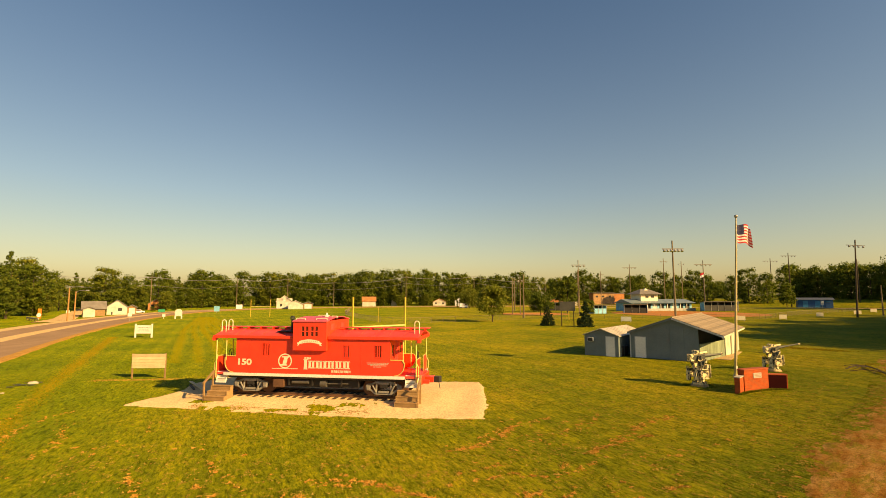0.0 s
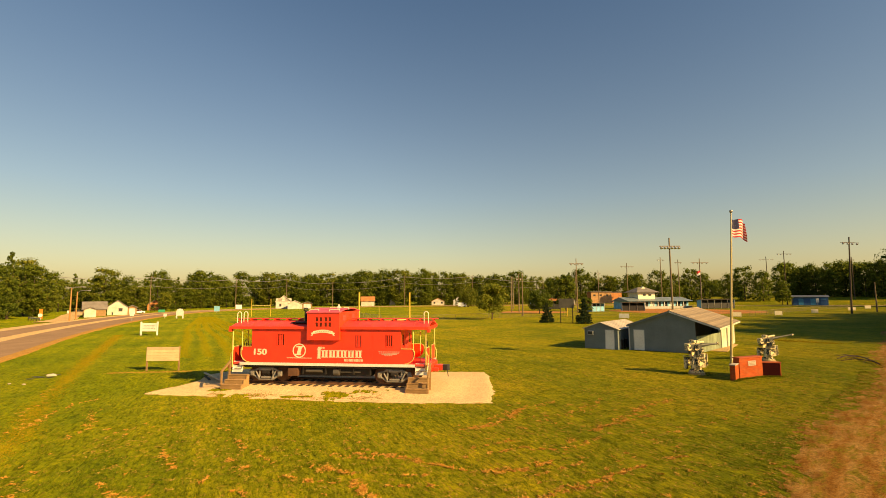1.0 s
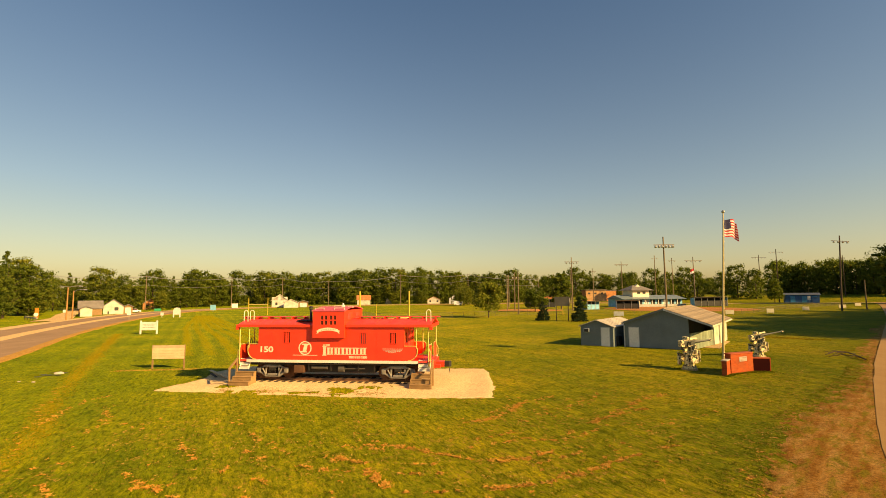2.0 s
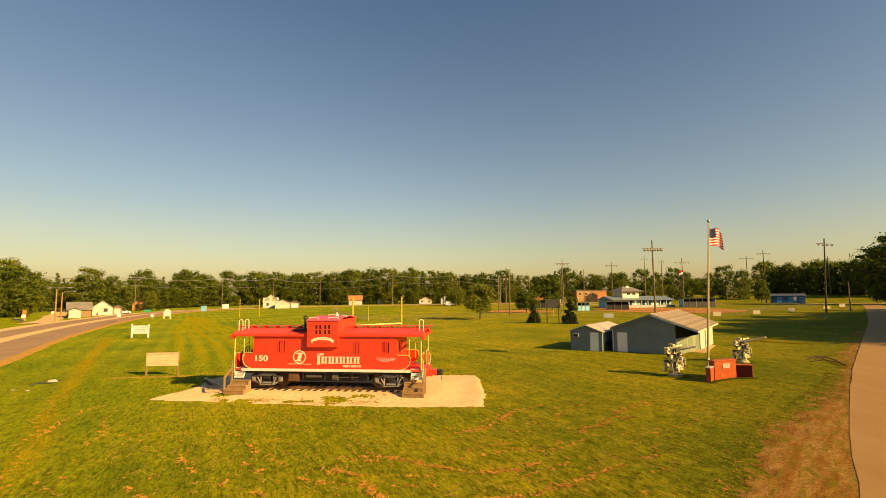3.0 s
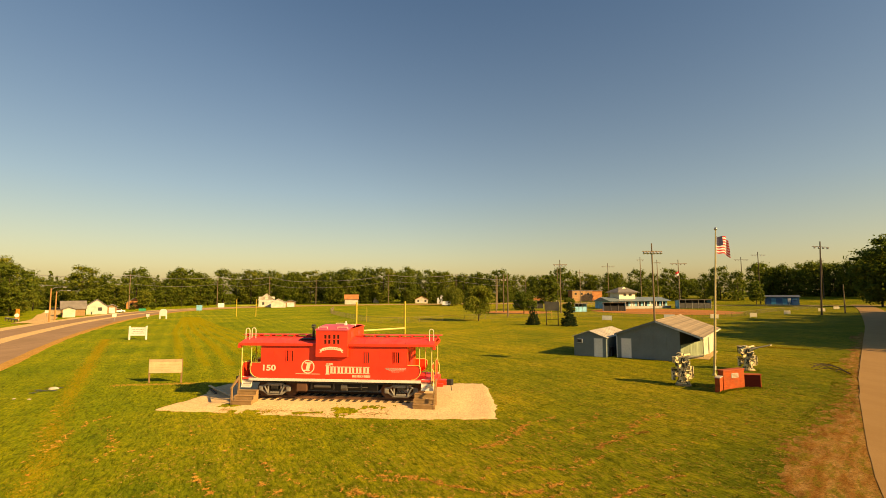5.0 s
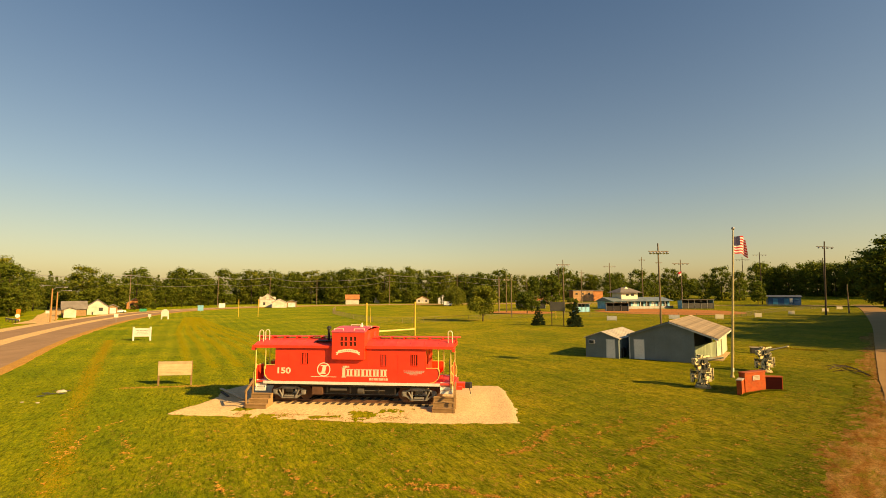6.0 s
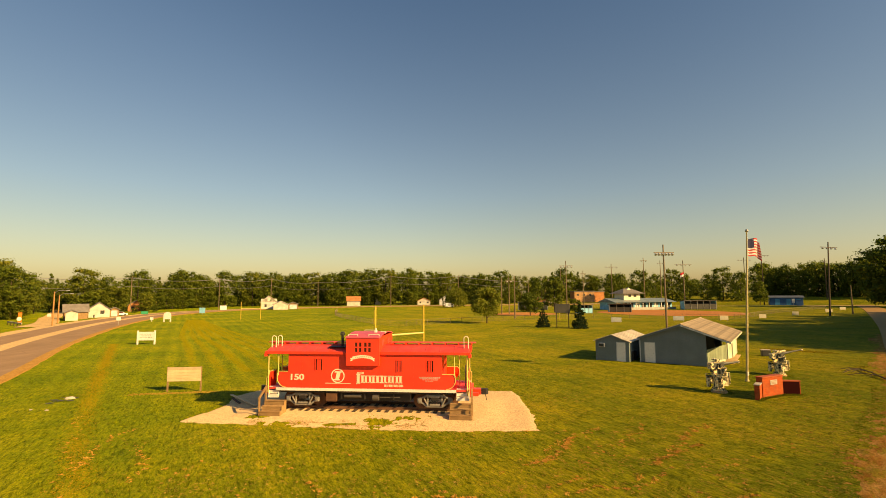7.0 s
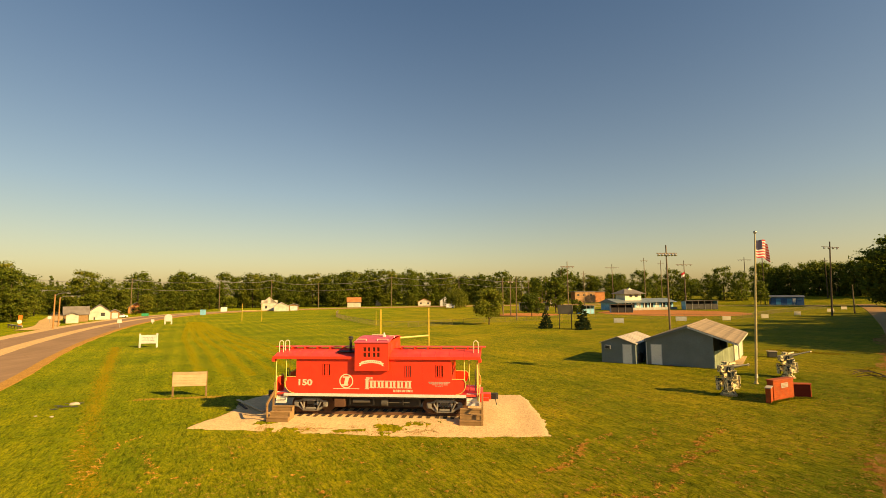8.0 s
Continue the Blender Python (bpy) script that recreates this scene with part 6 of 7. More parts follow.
def power_line():
    spots = [(-150, 172, 15), (-128, 208, 15), (-107, 246, 15.5), (-86, 262, 16), (-62, 268, 14), (-22, 276, 17.5), (18, 285, 18), (62, 292, 15)]
    line = thing("power_line", pose(0, 0, 0), "timber power poles with sagging wires along the road", "power line")
    for i, (x, y, h) in enumerate(spots):
        bm = B()
        rod(bm, (x, y, -0.1), (x, y, h), 0.22, 0.14, 8)
        rod(bm, (x - 1.1, y - 0.2, h - 0.7), (x + 1.1, y - 0.2, h - 0.7), 0.08, seg=5)
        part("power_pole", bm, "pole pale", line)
    for off, low in ((-0.9, 0.6), (0.9, 0.6), (0.0, 4.2)):
        for (x0, y0, h0), (x1, y1, h1) in zip(spots, spots[1:]):
            bm = B()
            pts = [(x0 + (x1 - x0) * f + off, y0 + (y1 - y0) * f, h0 - low + (h1 - h0) * f - 1.3 * 4 * f * (1 - f)) for f in [i / 8 for i in range(9)]]
            tube(bm, pts, 0.05, 4)
            part("wire", bm, "steel", line)


power_line()


def street_lamp(x, y, h, label):
    t = thing("street_lamp", pose(x, y, -0.05), label, "street lamp", "lamps by the side street")
    bm = B()
    rod(bm, (0, 0, 0), (0, 0, h), 0.18, 0.12, 8)
    part("pole", bm, "orange pole", t)
    bm = B()
    tube(bm, [(0, 0, h - 0.4), (0.8, 0, h + 0.2), (3.0, 0, h + 0.35)], 0.06)
    part("arm", bm, "steel", t)
    bm = B()
    box(bm, 2.7, 3.4, -0.15, 0.15, h + 0.15, h + 0.33, 0.04)
    part("lamp_head", bm, "lamp", t)


# warm sunlight is put into this orange timber colour
M["orange pole"] = paint("bare timber with painted sunlight", (0.42, 0.22, 0.08), 0.8)
street_lamp(-89.6, 113.8, 8.0, "sunlit timber pole with a long lamp arm")
street_lamp(-96.2, 124.4, 7.3, "sunlit timber pole with a long lamp arm")

# ---- houses ----


def house(place, turn, w, d, eave, top, wall, roof, label, doors=(), wins=(), over=0.4, name="house"):
    """A plain gabled house; its gable faces -y."""
    s = thing(name, pose(*place, 0, 0, turn), label, "house")
    holes = [(a, b, 0.0, h) for a, b, h in doors] + [tuple(q) for q in wins]
    bm = B()
    holed_wall(bm, 0, w, 0.0, eave, holes, ("y", 0, 0.2))
    prism(bm, [(0, eave), (w, eave), (w / 2, top)], "y", 0, 0.2)
    part("wall", bm, wall, s)
    bm = B()
    box(bm, 0, w, d - 0.2, d, 0, eave)
    prism(bm, [(0, eave), (w, eave), (w / 2, top)], "y", d - 0.2, d)
    part("wall", bm, wall, s)
    for x in (0, w - 0.2):
        bm = B()
        box(bm, x, x + 0.2, 0.2, d - 0.2, 0, eave)
        part("wall", bm, wall, s)
    sl = (top - eave) / (w / 2)
    for sgn in (-1, 1):
        a = w / 2 + sgn * (w / 2 + over)
        bm = B()
        prism(bm, [(a, eave - over * sl + 0.03), (w / 2, top + 0.03), (w / 2, top + 0.2), (a, eave - over * sl + 0.18)], "y", -over, d + over)
        part("roof", bm, roof, s)
    for a, b, h in doors:
        bm = B()
        box(bm, a + 0.05, b - 0.05, 0.08, 0.14, 0.02, h - 0.05)
        part("door", bm, "door", s)
    for q in wins:
        bm = B()
        box(bm, q[0], q[1], 0.08, 0.11, q[2], q[3])
        win = part("window", bm, "screen", s, "dark window pane")
        bm = B()
        box(bm, q[0] - 0.1, q[1] + 0.1, -0.04, 0.03, q[2] - 0.12, q[2])
        part("sill", bm, "white", win)
    return s


M["siding"] = paint("off-white siding", (0.58, 0.53, 0.43), 0.6, relief=0.05)


def homestead(bearing, dist, *rest, **more):
    """A house whose gable faces the camera, its left corner at that bearing and distance."""
    house((*polar(bearing, dist), 0), -bearing, *rest, **more)


homestead(-34.4, 190, 5.5, 8.0, 2.6, 4.7, "siding", "roof grey", "cream gabled cottage with a low porch roof", [], [(3.0, 4.1, 1.1, 2.2), (1.2, 1.6, 0.0, 0.9)])
homestead(-36.15, 172, 2.8, 4.5, 2.3, 2.8, "siding", "roof grey", "small white garage by the cottage", [], [])
house((*polar(-36.3, 186), 0), -52, 5.6, 5.6, 2.3, 4.3, "timber", "roof grey", "grey weathered outbuilding behind the garage", [(1.2, 2.2, 1.9)], [(3.2, 4.2, 0.8, 1.6)])
homestead(-32.75, 196, 2.6, 6.0, 2.2, 2.9, "timber", "roof grey", "open brown carport beside the cottage", [(0.4, 2.2, 2.0)], [])
homestead(-17.5, 232, 6.4, 8.0, 2.3, 3.8, "siding", "metal roof", "white garage in front of a farmhouse", [], [])
homestead(-18.8, 244, 7.2, 9.0, 3.4, 6.2, "siding", "metal roof", "white two-storey farmhouse with a porch", [(5.0, 6.6, 2.2)], [(1.6, 2.6, 1.0, 2.3), (3.0, 4.0, 3.9, 4.9)])
homestead(-15.9, 238, 4.4, 6.0, 2.4, 3.1, "timber", "roof grey", "low open carport beside the garage", [(0.5, 3.9, 2.2)], [])
house((*polar(-9.3, 290), 0), -81, 8.0, 7.6, 3.0, 5.4, "siding", "orange", "small white house with an orange roof", [], [(1.0, 2.2, 1.0, 2.2), (4.8, 6.0, 1.0, 2.2)])
homestead(-1.0, 296, 7.8, 7.0, 2.4, 4.2, "siding", "orange", "small white house with reddish gables", [(3.4, 4.4, 2.1)], [(1.2, 2.2, 0.9, 2.0), (5.6, 6.8, 0.9, 2.0)])
homestead(-6.0, 302, 4.0, 6.0, 2.6, 4.4, "siding", "roof grey", "white shed half hidden by the woods", [], [])
homestead(1.6, 286, 9.0, 12.0, 3.0, 6.2, "door", "roof grey", "grey barn-like house behind the willow", [(3.2, 5.0, 2.2)], [])
homestead(14.6, 305, 6.0, 9.0, 2.8, 4.8, "siding", "roof grey", "white gabled house among far trees", [], [(1.5, 2.7, 1.0, 2.2)])
homestead(12.3, 308, 12.0, 9.0, 2.8, 4.2, "orange", "roof grey", "low brick house among far trees", [], [(2, 3.6, 1.0, 2.2), (8, 10, 1.0, 2.2)])
homestead(-31.2, 250, 6.5, 8.0, 2.6, 4.6, "orange", "roof grey", "reddish house half hidden behind shrubs", [], [(1.2, 2.2, 1.0, 2.0), (4.2, 5.4, 1.0, 2.0)])
for b, d, s in ((-31.8, 238, 3.2), (-29.8, 246, 3.6), (-28.9, 240, 2.8), (-30.7, 232, 2.2)):
    v, f = FORMS[1]
    sh = thing("shrub", pose(*polar(b, d), -0.3, 0, 0, b * 40), "rounded green garden shrub beside the reddish house", "shrub", "garden shrubs")
    ob = new("foliage", raw_mesh("foliage", v * np.array([s * 1.5, s * 1.5, s]), f, "leaf"))
    ob.parent = sh

# ---- the ball field ----


def clay_patch(name, cx, cy, rx, ry, label, seed):
    bm = B()
    mid = bm.verts.new((cx, cy, 0.07))
    n = 48
    ring = [bm.verts.new((cx + rx * (1 + 0.06 * wobble(math.cos(i / n * 6.283) * 2, math.sin(i / n * 6.283) * 2, 1, seed)) * math.cos(i / n * 6.283),
                          cy + ry * math.sin(i / n * 6.283), 0.03)) for i in range(n)]
    for i in range(n):
        bm.faces.new((mid, ring[i], ring[(i + 1) % n]))
    solo(name, bm, "clay", label, "infield", "structure")


clay_patch("infield", 81, 160, 23, 25, "orange clay infield of a ball diamond", 1)
clay_patch("infield", 30, 158, 11, 12, "distant orange clay infield", 2)


def fence(pts, h, name, label, step=3.0):
    t = thing(name, pose(0, 0, 0), label, "fence")
    line = curve_through(pts, step)
    for p in line:
        bm = B()
        rod(bm, (p.x, p.y, -0.05), (p.x, p.y, h), 0.035, seg=6)
        part("post", bm, "fence wire", t)
    for z, r in ((h, 0.03), (0.06, 0.012)):
        bm = B()
        tube(bm, [(p.x, p.y, z) for p in line], r, 5)
        part("rail", bm, "fence wire", t)
    bm = B()
    for a, b in zip(line, line[1:]):
        n = 14
        for i in range(n):
            q0, q1 = a + (b - a) * i / n, a + (b - a) * (i + 1) / n
            for s in (0, 1):
                u, v = (q0, q1) if s else (q1, q0)
                rod(bm, (u.x, u.y, 0.05), (v.x, v.y, h), 0.006, seg=3)
    wire = part("wire_mesh", bm, "fence wire", t, "thin chain-link wire")
    tagged(wire, kind="stuff")


fence([(-38, 193), (-33, 160), (-26, 137), (-14.6, 110), (-7.5, 105), (5.5, 114), (20, 122), (38, 128)], 1.2, "outfield_fence", "low chain-link outfield fence in a curve")
fence([(38, 128), (61, 125), (78, 121), (111, 150), (140, 172), (160, 186)], 1.2, "outfield_fence", "low chain-link fence round the ball diamond", 4.0)

for x, y, w in ((83.9, 118.7, 1.6), (103.7, 132.3, 1.6), (128.9, 149.4, 1.9), (150, 167.3, 1.8), (69.5, 112.3, 1.8), (41.0, 108.0, 2.2), (58.0, 112.0, 2.4)):
    t = thing("fence_banner", pose(x, y, 0, 0, 0, -20), "plain white advertising board hung on the fence", "banner", "boards along the fence")
    bm = B()
    box(bm, -w / 2, w / 2, -0.03, 0.03, 0.25, 1.25, 0.01)
    part("board", bm, "cream" if x > 60 else "door", t)
    for s in (-1, 1):
        bm = B()
        rod(bm, (s * w * 0.42, 0.05, -0.05), (s * w * 0.42, 0.05, 1.25), 0.04, seg=6)
        part("post", bm, "steel", t)


def scoreboard():
    t = thing("scoreboard", pose(23.2, 95.0, 0, 0, 0, -28), "dark blank scoreboard back on two posts", "scoreboard")
    for x in (0.1, 2.5):
        bm = B()
        rod(bm, (x, 0, -0.05), (x, 0, 4.9), 0.09, seg=8)
        part("post", bm, "pole", t)
    bm = B()
    box(bm, -0.2, 2.8, -0.12, 0.12, 3.0, 4.8, 0.02)
    part("board", bm, "board grey", t)
    bm = B()
    rod(bm, (0.1, 0, 1.2), (2.5, 0, 1.2), 0.04, seg=6)
    part("brace", bm, "pole", t)


scoreboard()


def dugout(place, turn, w, d, h, name_label, end_mat="sky blue", front="screen"):
    t = thing("dugout", pose(*place, 0, 0, turn), name_label, "dugout", "dugouts of the ball field")
    bm = B()
    box(bm, 0, w, d - 0.15, d, 0, h * 0.9)
    part("back_wall", bm, "screen", t)
    for x in (0, w - 0.15):
        bm = B()
        box(bm, x, x + 0.15, 0, d - 0.15, 0, h * 0.92)
        part("end_wall", bm, end_mat, t)
    bm = B()
    prism(bm, [(-0.3, h), (d + 0.2, h * 0.86), (d + 0.2, h * 0.86 + 0.15), (-0.3, h + 0.15)], "x", -0.2, w + 0.2)
    part("roof", bm, "roof grey", t)
    k = max(3, int(w / 2.2))
    for i in range(k + 1):
        bm = B()
        x = 0.08 + (w - 0.16) * i / k
        box(bm, x - 0.05, x + 0.05, -0.05, 0.05, 0, h)
        part("post", bm, "steel", t)
    bm = B()
    box(bm, 0.15, w - 0.15, 0.06, 0.1, 0.05, h * 0.62)
    part("front_screen", bm, front, t)
    bm = B()
    box(bm, 0.3, w - 0.3, d - 0.6, d - 0.2, 0.0, 0.45)
    part("bench", bm, "timber", t)


dugout((101.5, 186.5, 0), -2, 13.0, 3.4, 3.6, "long dark screened dugout with pale blue ends")
dugout((49.5, 158.0, 0), 18, 5.0, 3.0, 2.8, "small bright blue dugout beside the clay", "sky blue", "sky blue")
dugout((62.5, 166.0, 0), -16, 7.5, 4.0, 2.9, "low grey and blue shelter by the stand", "blue")
dugout((36.0, 196.0, 0), -10, 12.0, 3.4, 3.2, "dark blue distant dugout behind the spruce trees", "blue")


def concession_stand():
    t = thing("concession_stand", pose(72.5, 186.0, 0, 0, 0, 16), "pale blue field pavilion with a cream upper room", "pavilion")
    w, d = 29.0, 9.0
    bm = B()
    holed_wall(bm, 0, w, 0, 3.0, [(1.0 + k * 3.1, 3.2 + k * 3.1, 0.9, 2.7) for k in range(9)], ("y", 0, 0.2))
    part("front_wall", bm, "sky blue", t)
    for x in (0, w - 0.2):
        bm = B()
        box(bm, x, x + 0.2, 0.2, d, 0, 3.0)
        part("end_wall", bm, "sky blue", t)
    bm = B()
    box(bm, 0.2, w - 0.2, d - 0.2, d, 0, 3.0)
    part("back_wall", bm, "blue", t)
    for k in range(9):
        x = 1.0 + k * 3.1
        bm = B()
        box(bm, x, x + 2.2, 0.08, 0.12, 0.9, 2.7)
        part("window", bm, "screen" if k % 3 else "white", t, "dark serving window" if k % 3 else "white shutter")
        bm = B()
        box(bm, x - 0.5, x - 0.3, -1.4, -1.2, 0, 3.0)
        part("porch_post", bm, "white", t, "white porch post")
    bm = B()
    prism(bm, [(-1.9, 3.0), (d + 0.6, 3.0), (d * 0.5, 4.6)], "x", -0.8, w + 0.8)
    part("roof", bm, "sky roof", t, "pale grey-blue metal roof")
    bm = B()
    box(bm, 6.2, 14.2, 1.6, 7.4, 3.6, 6.6)
    up = part("upper_room", bm, "cream", t, "cream upper room")
    for k in range(2):
        bm = B()
        box(bm, 8.4 + k * 2.6, 9.8 + k * 2.6, 1.54, 1.6, 5.1, 6.0)
        part("window", bm, "screen", up, "dark window")
    bm = B()
    c = [(4.6, 0.2, 6.5), (15.8, 0.2, 6.5), (15.8, 8.8, 6.5), (4.6, 8.8, 6.5)]
    vs = [bm.verts.new(q) for q in c] + [bm.verts.new((8.4, 4.5, 8.6)), bm.verts.new((12.0, 4.5, 8.6))]
    for f in ((0, 1, 5, 4), (1, 2, 5), (2, 3, 4, 5), (3, 0, 4), (3, 2, 1, 0)):
        bm.faces.new([vs[i] for i in f])
    part("upper_roof", bm, "roof grey", t, "grey hipped roof")
    bm = B()
    prism(bm, [(9.2, 8.1), (11.2, 8.1), (10.2, 8.95)], "y", 3.4, 4.5)
    part("dormer", bm, "cream", t, "cream dormer gable")
    bm = B()
    box(bm, 0.3, w - 0.5, -2.6, -2.5, 0, 1.0)
    part("front_fence", bm, "steel", t)


M["sky roof"] = paint("blue grey metal roof", (0.17, 0.22, 0.24), 0.5)
concession_stand()


def brick_hall():
    t = thing("brick_hall", pose(*polar(17.5, 350), 0, 0, 0, 4) @ Matrix.Diagonal((1.08, 1.0, 0.80, 1)), "tall tan and orange brick hall with a flat roof", "building")
    bm = B()
    holed_wall(bm, 0, 13.5, 0, 9.6, [(1.5, 3, 6.0, 7.6), (5.6, 7.1, 6.0, 7.6), (10, 11.5, 6.0, 7.6)], ("y", 0, 0.3))
    part("wall", bm, "tan brick", t)
    bm = B()
    box(bm, 0, 13.5, 0.4, 8, 0, 9.6)
    part("hall_body", bm, "orange", t)
    bm = B()
    box(bm, 13.5, 21, 1.5, 9, 0, 9.2)
    part("wing", bm, "orange", t, "orange brick side wing")
    for a, b, c, d, z in ((-0.5, 13.8, -0.5, 8.5, 9.6), (13.8, 21.4, 1.1, 9.4, 9.2)):
        bm = B()
        box(bm, a, b, c, d, z, z + 0.6)
        part("roof", bm, "roof grey", t)
    for a, b in ((1.5, 3), (5.6, 7.1), (10, 11.5)):
        bm = B()
        box(bm, a, b, 0.15, 0.2, 6.0, 7.6)
        part("window", bm, "screen", t, "dark window")


M["tan brick"] = paint("tan brick", (0.52, 0.30, 0.14), 0.8)
brick_hall()


def blue_shed():
    t = thing("blue_storage_shed", pose(*polar(36.4, 300), 0, 0, 0, -30), "long low blue storage shed with painted shade and dark roof", "shed")
    w, d = 14.0, 6.0
    bm = B()
    holed_wall(bm, 0, w, 0, 3.9, [(7.0, 9.0, 0, 3.2)], ("y", 0, 0.2))
    box(bm, 0, 0.2, 0.2, d, 0, 3.9)
    box(bm, w - 0.2, w, 0.2, d, 0, 3.9)
    part("wall", bm, "shaded blue", t)
    for x in (2.2, 7.0, 11.0):
        bm = B()
        box(bm, x, x + 2.0, 0.05 if x == 7.0 else -0.06, 0.12 if x == 7.0 else -0.002, 0.1, 3.2)
        part("door", bm, "blue", t, "paler blue door")
    bm = B()
    prism(bm, [(-0.6, 3.9), (d + 0.6, 3.9), (d / 2, 4.9)], "x", -0.6, w + 0.6)
    part("roof", bm, "blue roof", t)


# the shed wall's shade is put into this dark blue
M["shaded blue"] = paint("blue siding with painted shade", (0.02, 0.10, 0.30), 0.6)
M["blue roof"] = paint("dark blue grey roofing", (0.07, 0.09, 0.13), 0.7)
blue_shed()


def small_far_things():
    t = thing("parked_car", pose(*polar(-31.95, 199), 0, 0, 0, 60), "white sedan parked beside the cottage", "car")
    bm = B()
    prism(bm, [(-2.2, 0.35), (2.2, 0.35), (2.2, 0.8), (1.2, 0.95), (0.7, 1.4), (-1.1, 1.4), (-1.7, 0.95), (-2.2, 0.9)], "y", -0.85, 0.85)
    part("body", bm, "car white", t)
    bm = B()
    prism(bm, [(1.0, 0.98), (0.62, 1.34), (-1.02, 1.34), (-1.5, 0.98)], "y", -0.87, 0.87)
    part("window_glass", bm, "glass", t)
    for x in (-1.4, 1.4):
        for y in (-0.8, 0.8):
            bm = B()
            rod(bm, (x, y - 0.1, 0.32), (x, y + 0.1, 0.32), 0.32, seg=14)
            part("wheel", bm, "rubber", t)
    t = thing("road_sign", pose(*polar(-29.85, 205), 0, 0, 0, 20), "bright green sign low beside the road", "road sign")
    bm = B()
    box(bm, -1.1, 1.1, -0.05, 0.05, 0.2, 1.2)
    part("board", bm, "green sign", t)
    for x in (-0.8, 0.8):
        bm = B()
        rod(bm, (x, 0.11, -0.05), (x, 0.11, 1.2), 0.06)
        part("post", bm, "steel", t)
    for x, y, mat, lab in ((-74.6, 113.6, "white", "small white roadside marker sign on a post"), (*polar(-37.3, 176), "white", "round pale sign beside the road"), (*polar(-24.7, 193), "sky blue", "pale blue sign across the field")):
        t = thing("road_sign", pose(x, y, 0, 0, 0, 10), lab, "road sign", "signs by the road")
        bm = B()
        rod(bm, (0, 0, -0.05), (0, 0, 1.6), 0.05)
        part("post", bm, "steel", t)
        bm = B()
        k = 0.45 if mat == "white" else 0.95
        box(bm, -k, k, -0.1, -0.05, 1.2 if mat == "white" else 0.5, 2.0 if mat == "white" else 2.4, 0.02)
        part("board", bm, mat, t)
    t = thing("road_sign", pose(*polar(-39.3, 172), 0, 0, 0, 30), "orange warning board with a pale disc by the side street", "road sign")
    bm = B()
    box(bm, -0.4, 0.4, -0.05, 0.05, 0.0, 2.6)
    part("board", bm, "orange sign", t)
    bm = B()
    rod(bm, (-0.1, -0.2, 0.9), (-0.1, -0.1, 0.9), 0.5, seg=20)
    part("disc", bm, "white", t)
    t = thing("roadside_rail", pose(-100, 116.5, 0, 0, 0, -40), "low pale guard rail at the street corner", "guard rail")
    bm = B()
    box(bm, -8, 5.5, -0.1, 0.1, 0.5, 0.85, 0.02)
    part("rail", bm, "stone", t)
    for k in range(5):
        bm = B()
        box(bm, -7.6 + k * 3.1, -7.4 + k * 3.1, -0.1, 0.1, -0.05, 0.5)
        part("post", bm, "timber", t)
    for x, y, lab in ((9.6, 236.0, "small white utility cart by the willow"),):
        t = thing("parked_van", pose(x, y, 0, 0, 0, 5), lab, "van")
        bm = B()
        prism(bm, [(-2.0, 0.4), (2.0, 0.4), (2.0, 1.3), (1.5, 2.2), (-2.0, 2.3)], "y", -0.9, 0.9)
        part("body", bm, "car white", t)
        bm = B()
        prism(bm, [(1.92, 1.35), (1.5, 2.05), (0.6, 2.05), (0.6, 1.35)], "y", -0.92, 0.92)
        part("window_glass", bm, "glass", t)
        for q in (-1.3, 1.3):
            for s in (-0.8, 0.8):
                bm = B()
                rod(bm, (q, s - 0.1, 0.35), (q, s + 0.1, 0.35), 0.35, seg=12)
                part("wheel", bm, "rubber", t)


small_far_things()


def far_board():
    t = thing("road_board", pose(*polar(-22.6, 228), 0, 0, 0, 22), "white board on short legs beside the far road", "signboard")
    bm = B()
    box(bm, -1.25, 1.25, -0.06, 0.06, 0.5, 2.3, 0.02)
    part("board", bm, "white", t)
    for x in (-1.0, 1.0):
        bm = B()
        box(bm, x - 0.08, x + 0.08, 0.06, 0.2, -0.05, 2.0)
        part("leg", bm, "orange pole", t)


def far_pennant():
    """A small flag that hangs from a pole at the ball field."""
    f = thing("field_flag", pose(105.0, 191.7, 0), "small red and pale flag hanging at a ball field pole", "flag")
    for k, (mat, lab) in enumerate((("flag red", "red upper half"), ("flag white", "pale lower half"))):
        bm = B()
        rows = [[bm.verts.new((-0.15 - 1.5 * i / 8, 0.12 * math.sin(i * 0.9 + k), 15.4 - 0.9 * (k + q) - 0.08 * i)) for i in range(9)] for q in (0, 1)]
        for i in range(8):
            bm.faces.new((rows[0][i], rows[0][i + 1], rows[1][i + 1], rows[1][i]))
        bmesh.ops.solidify(bm, geom=bm.faces[:], thickness=0.02)
        part("cloth", bm, mat, f, lab)
    bm = B()
    tube(bm, [(-0.12, 0, 15.5), (-0.1, 0, 9.0), (-0.12, 0, 2.0)], 0.02, 4)
    part("halyard", bm, "cream", f)


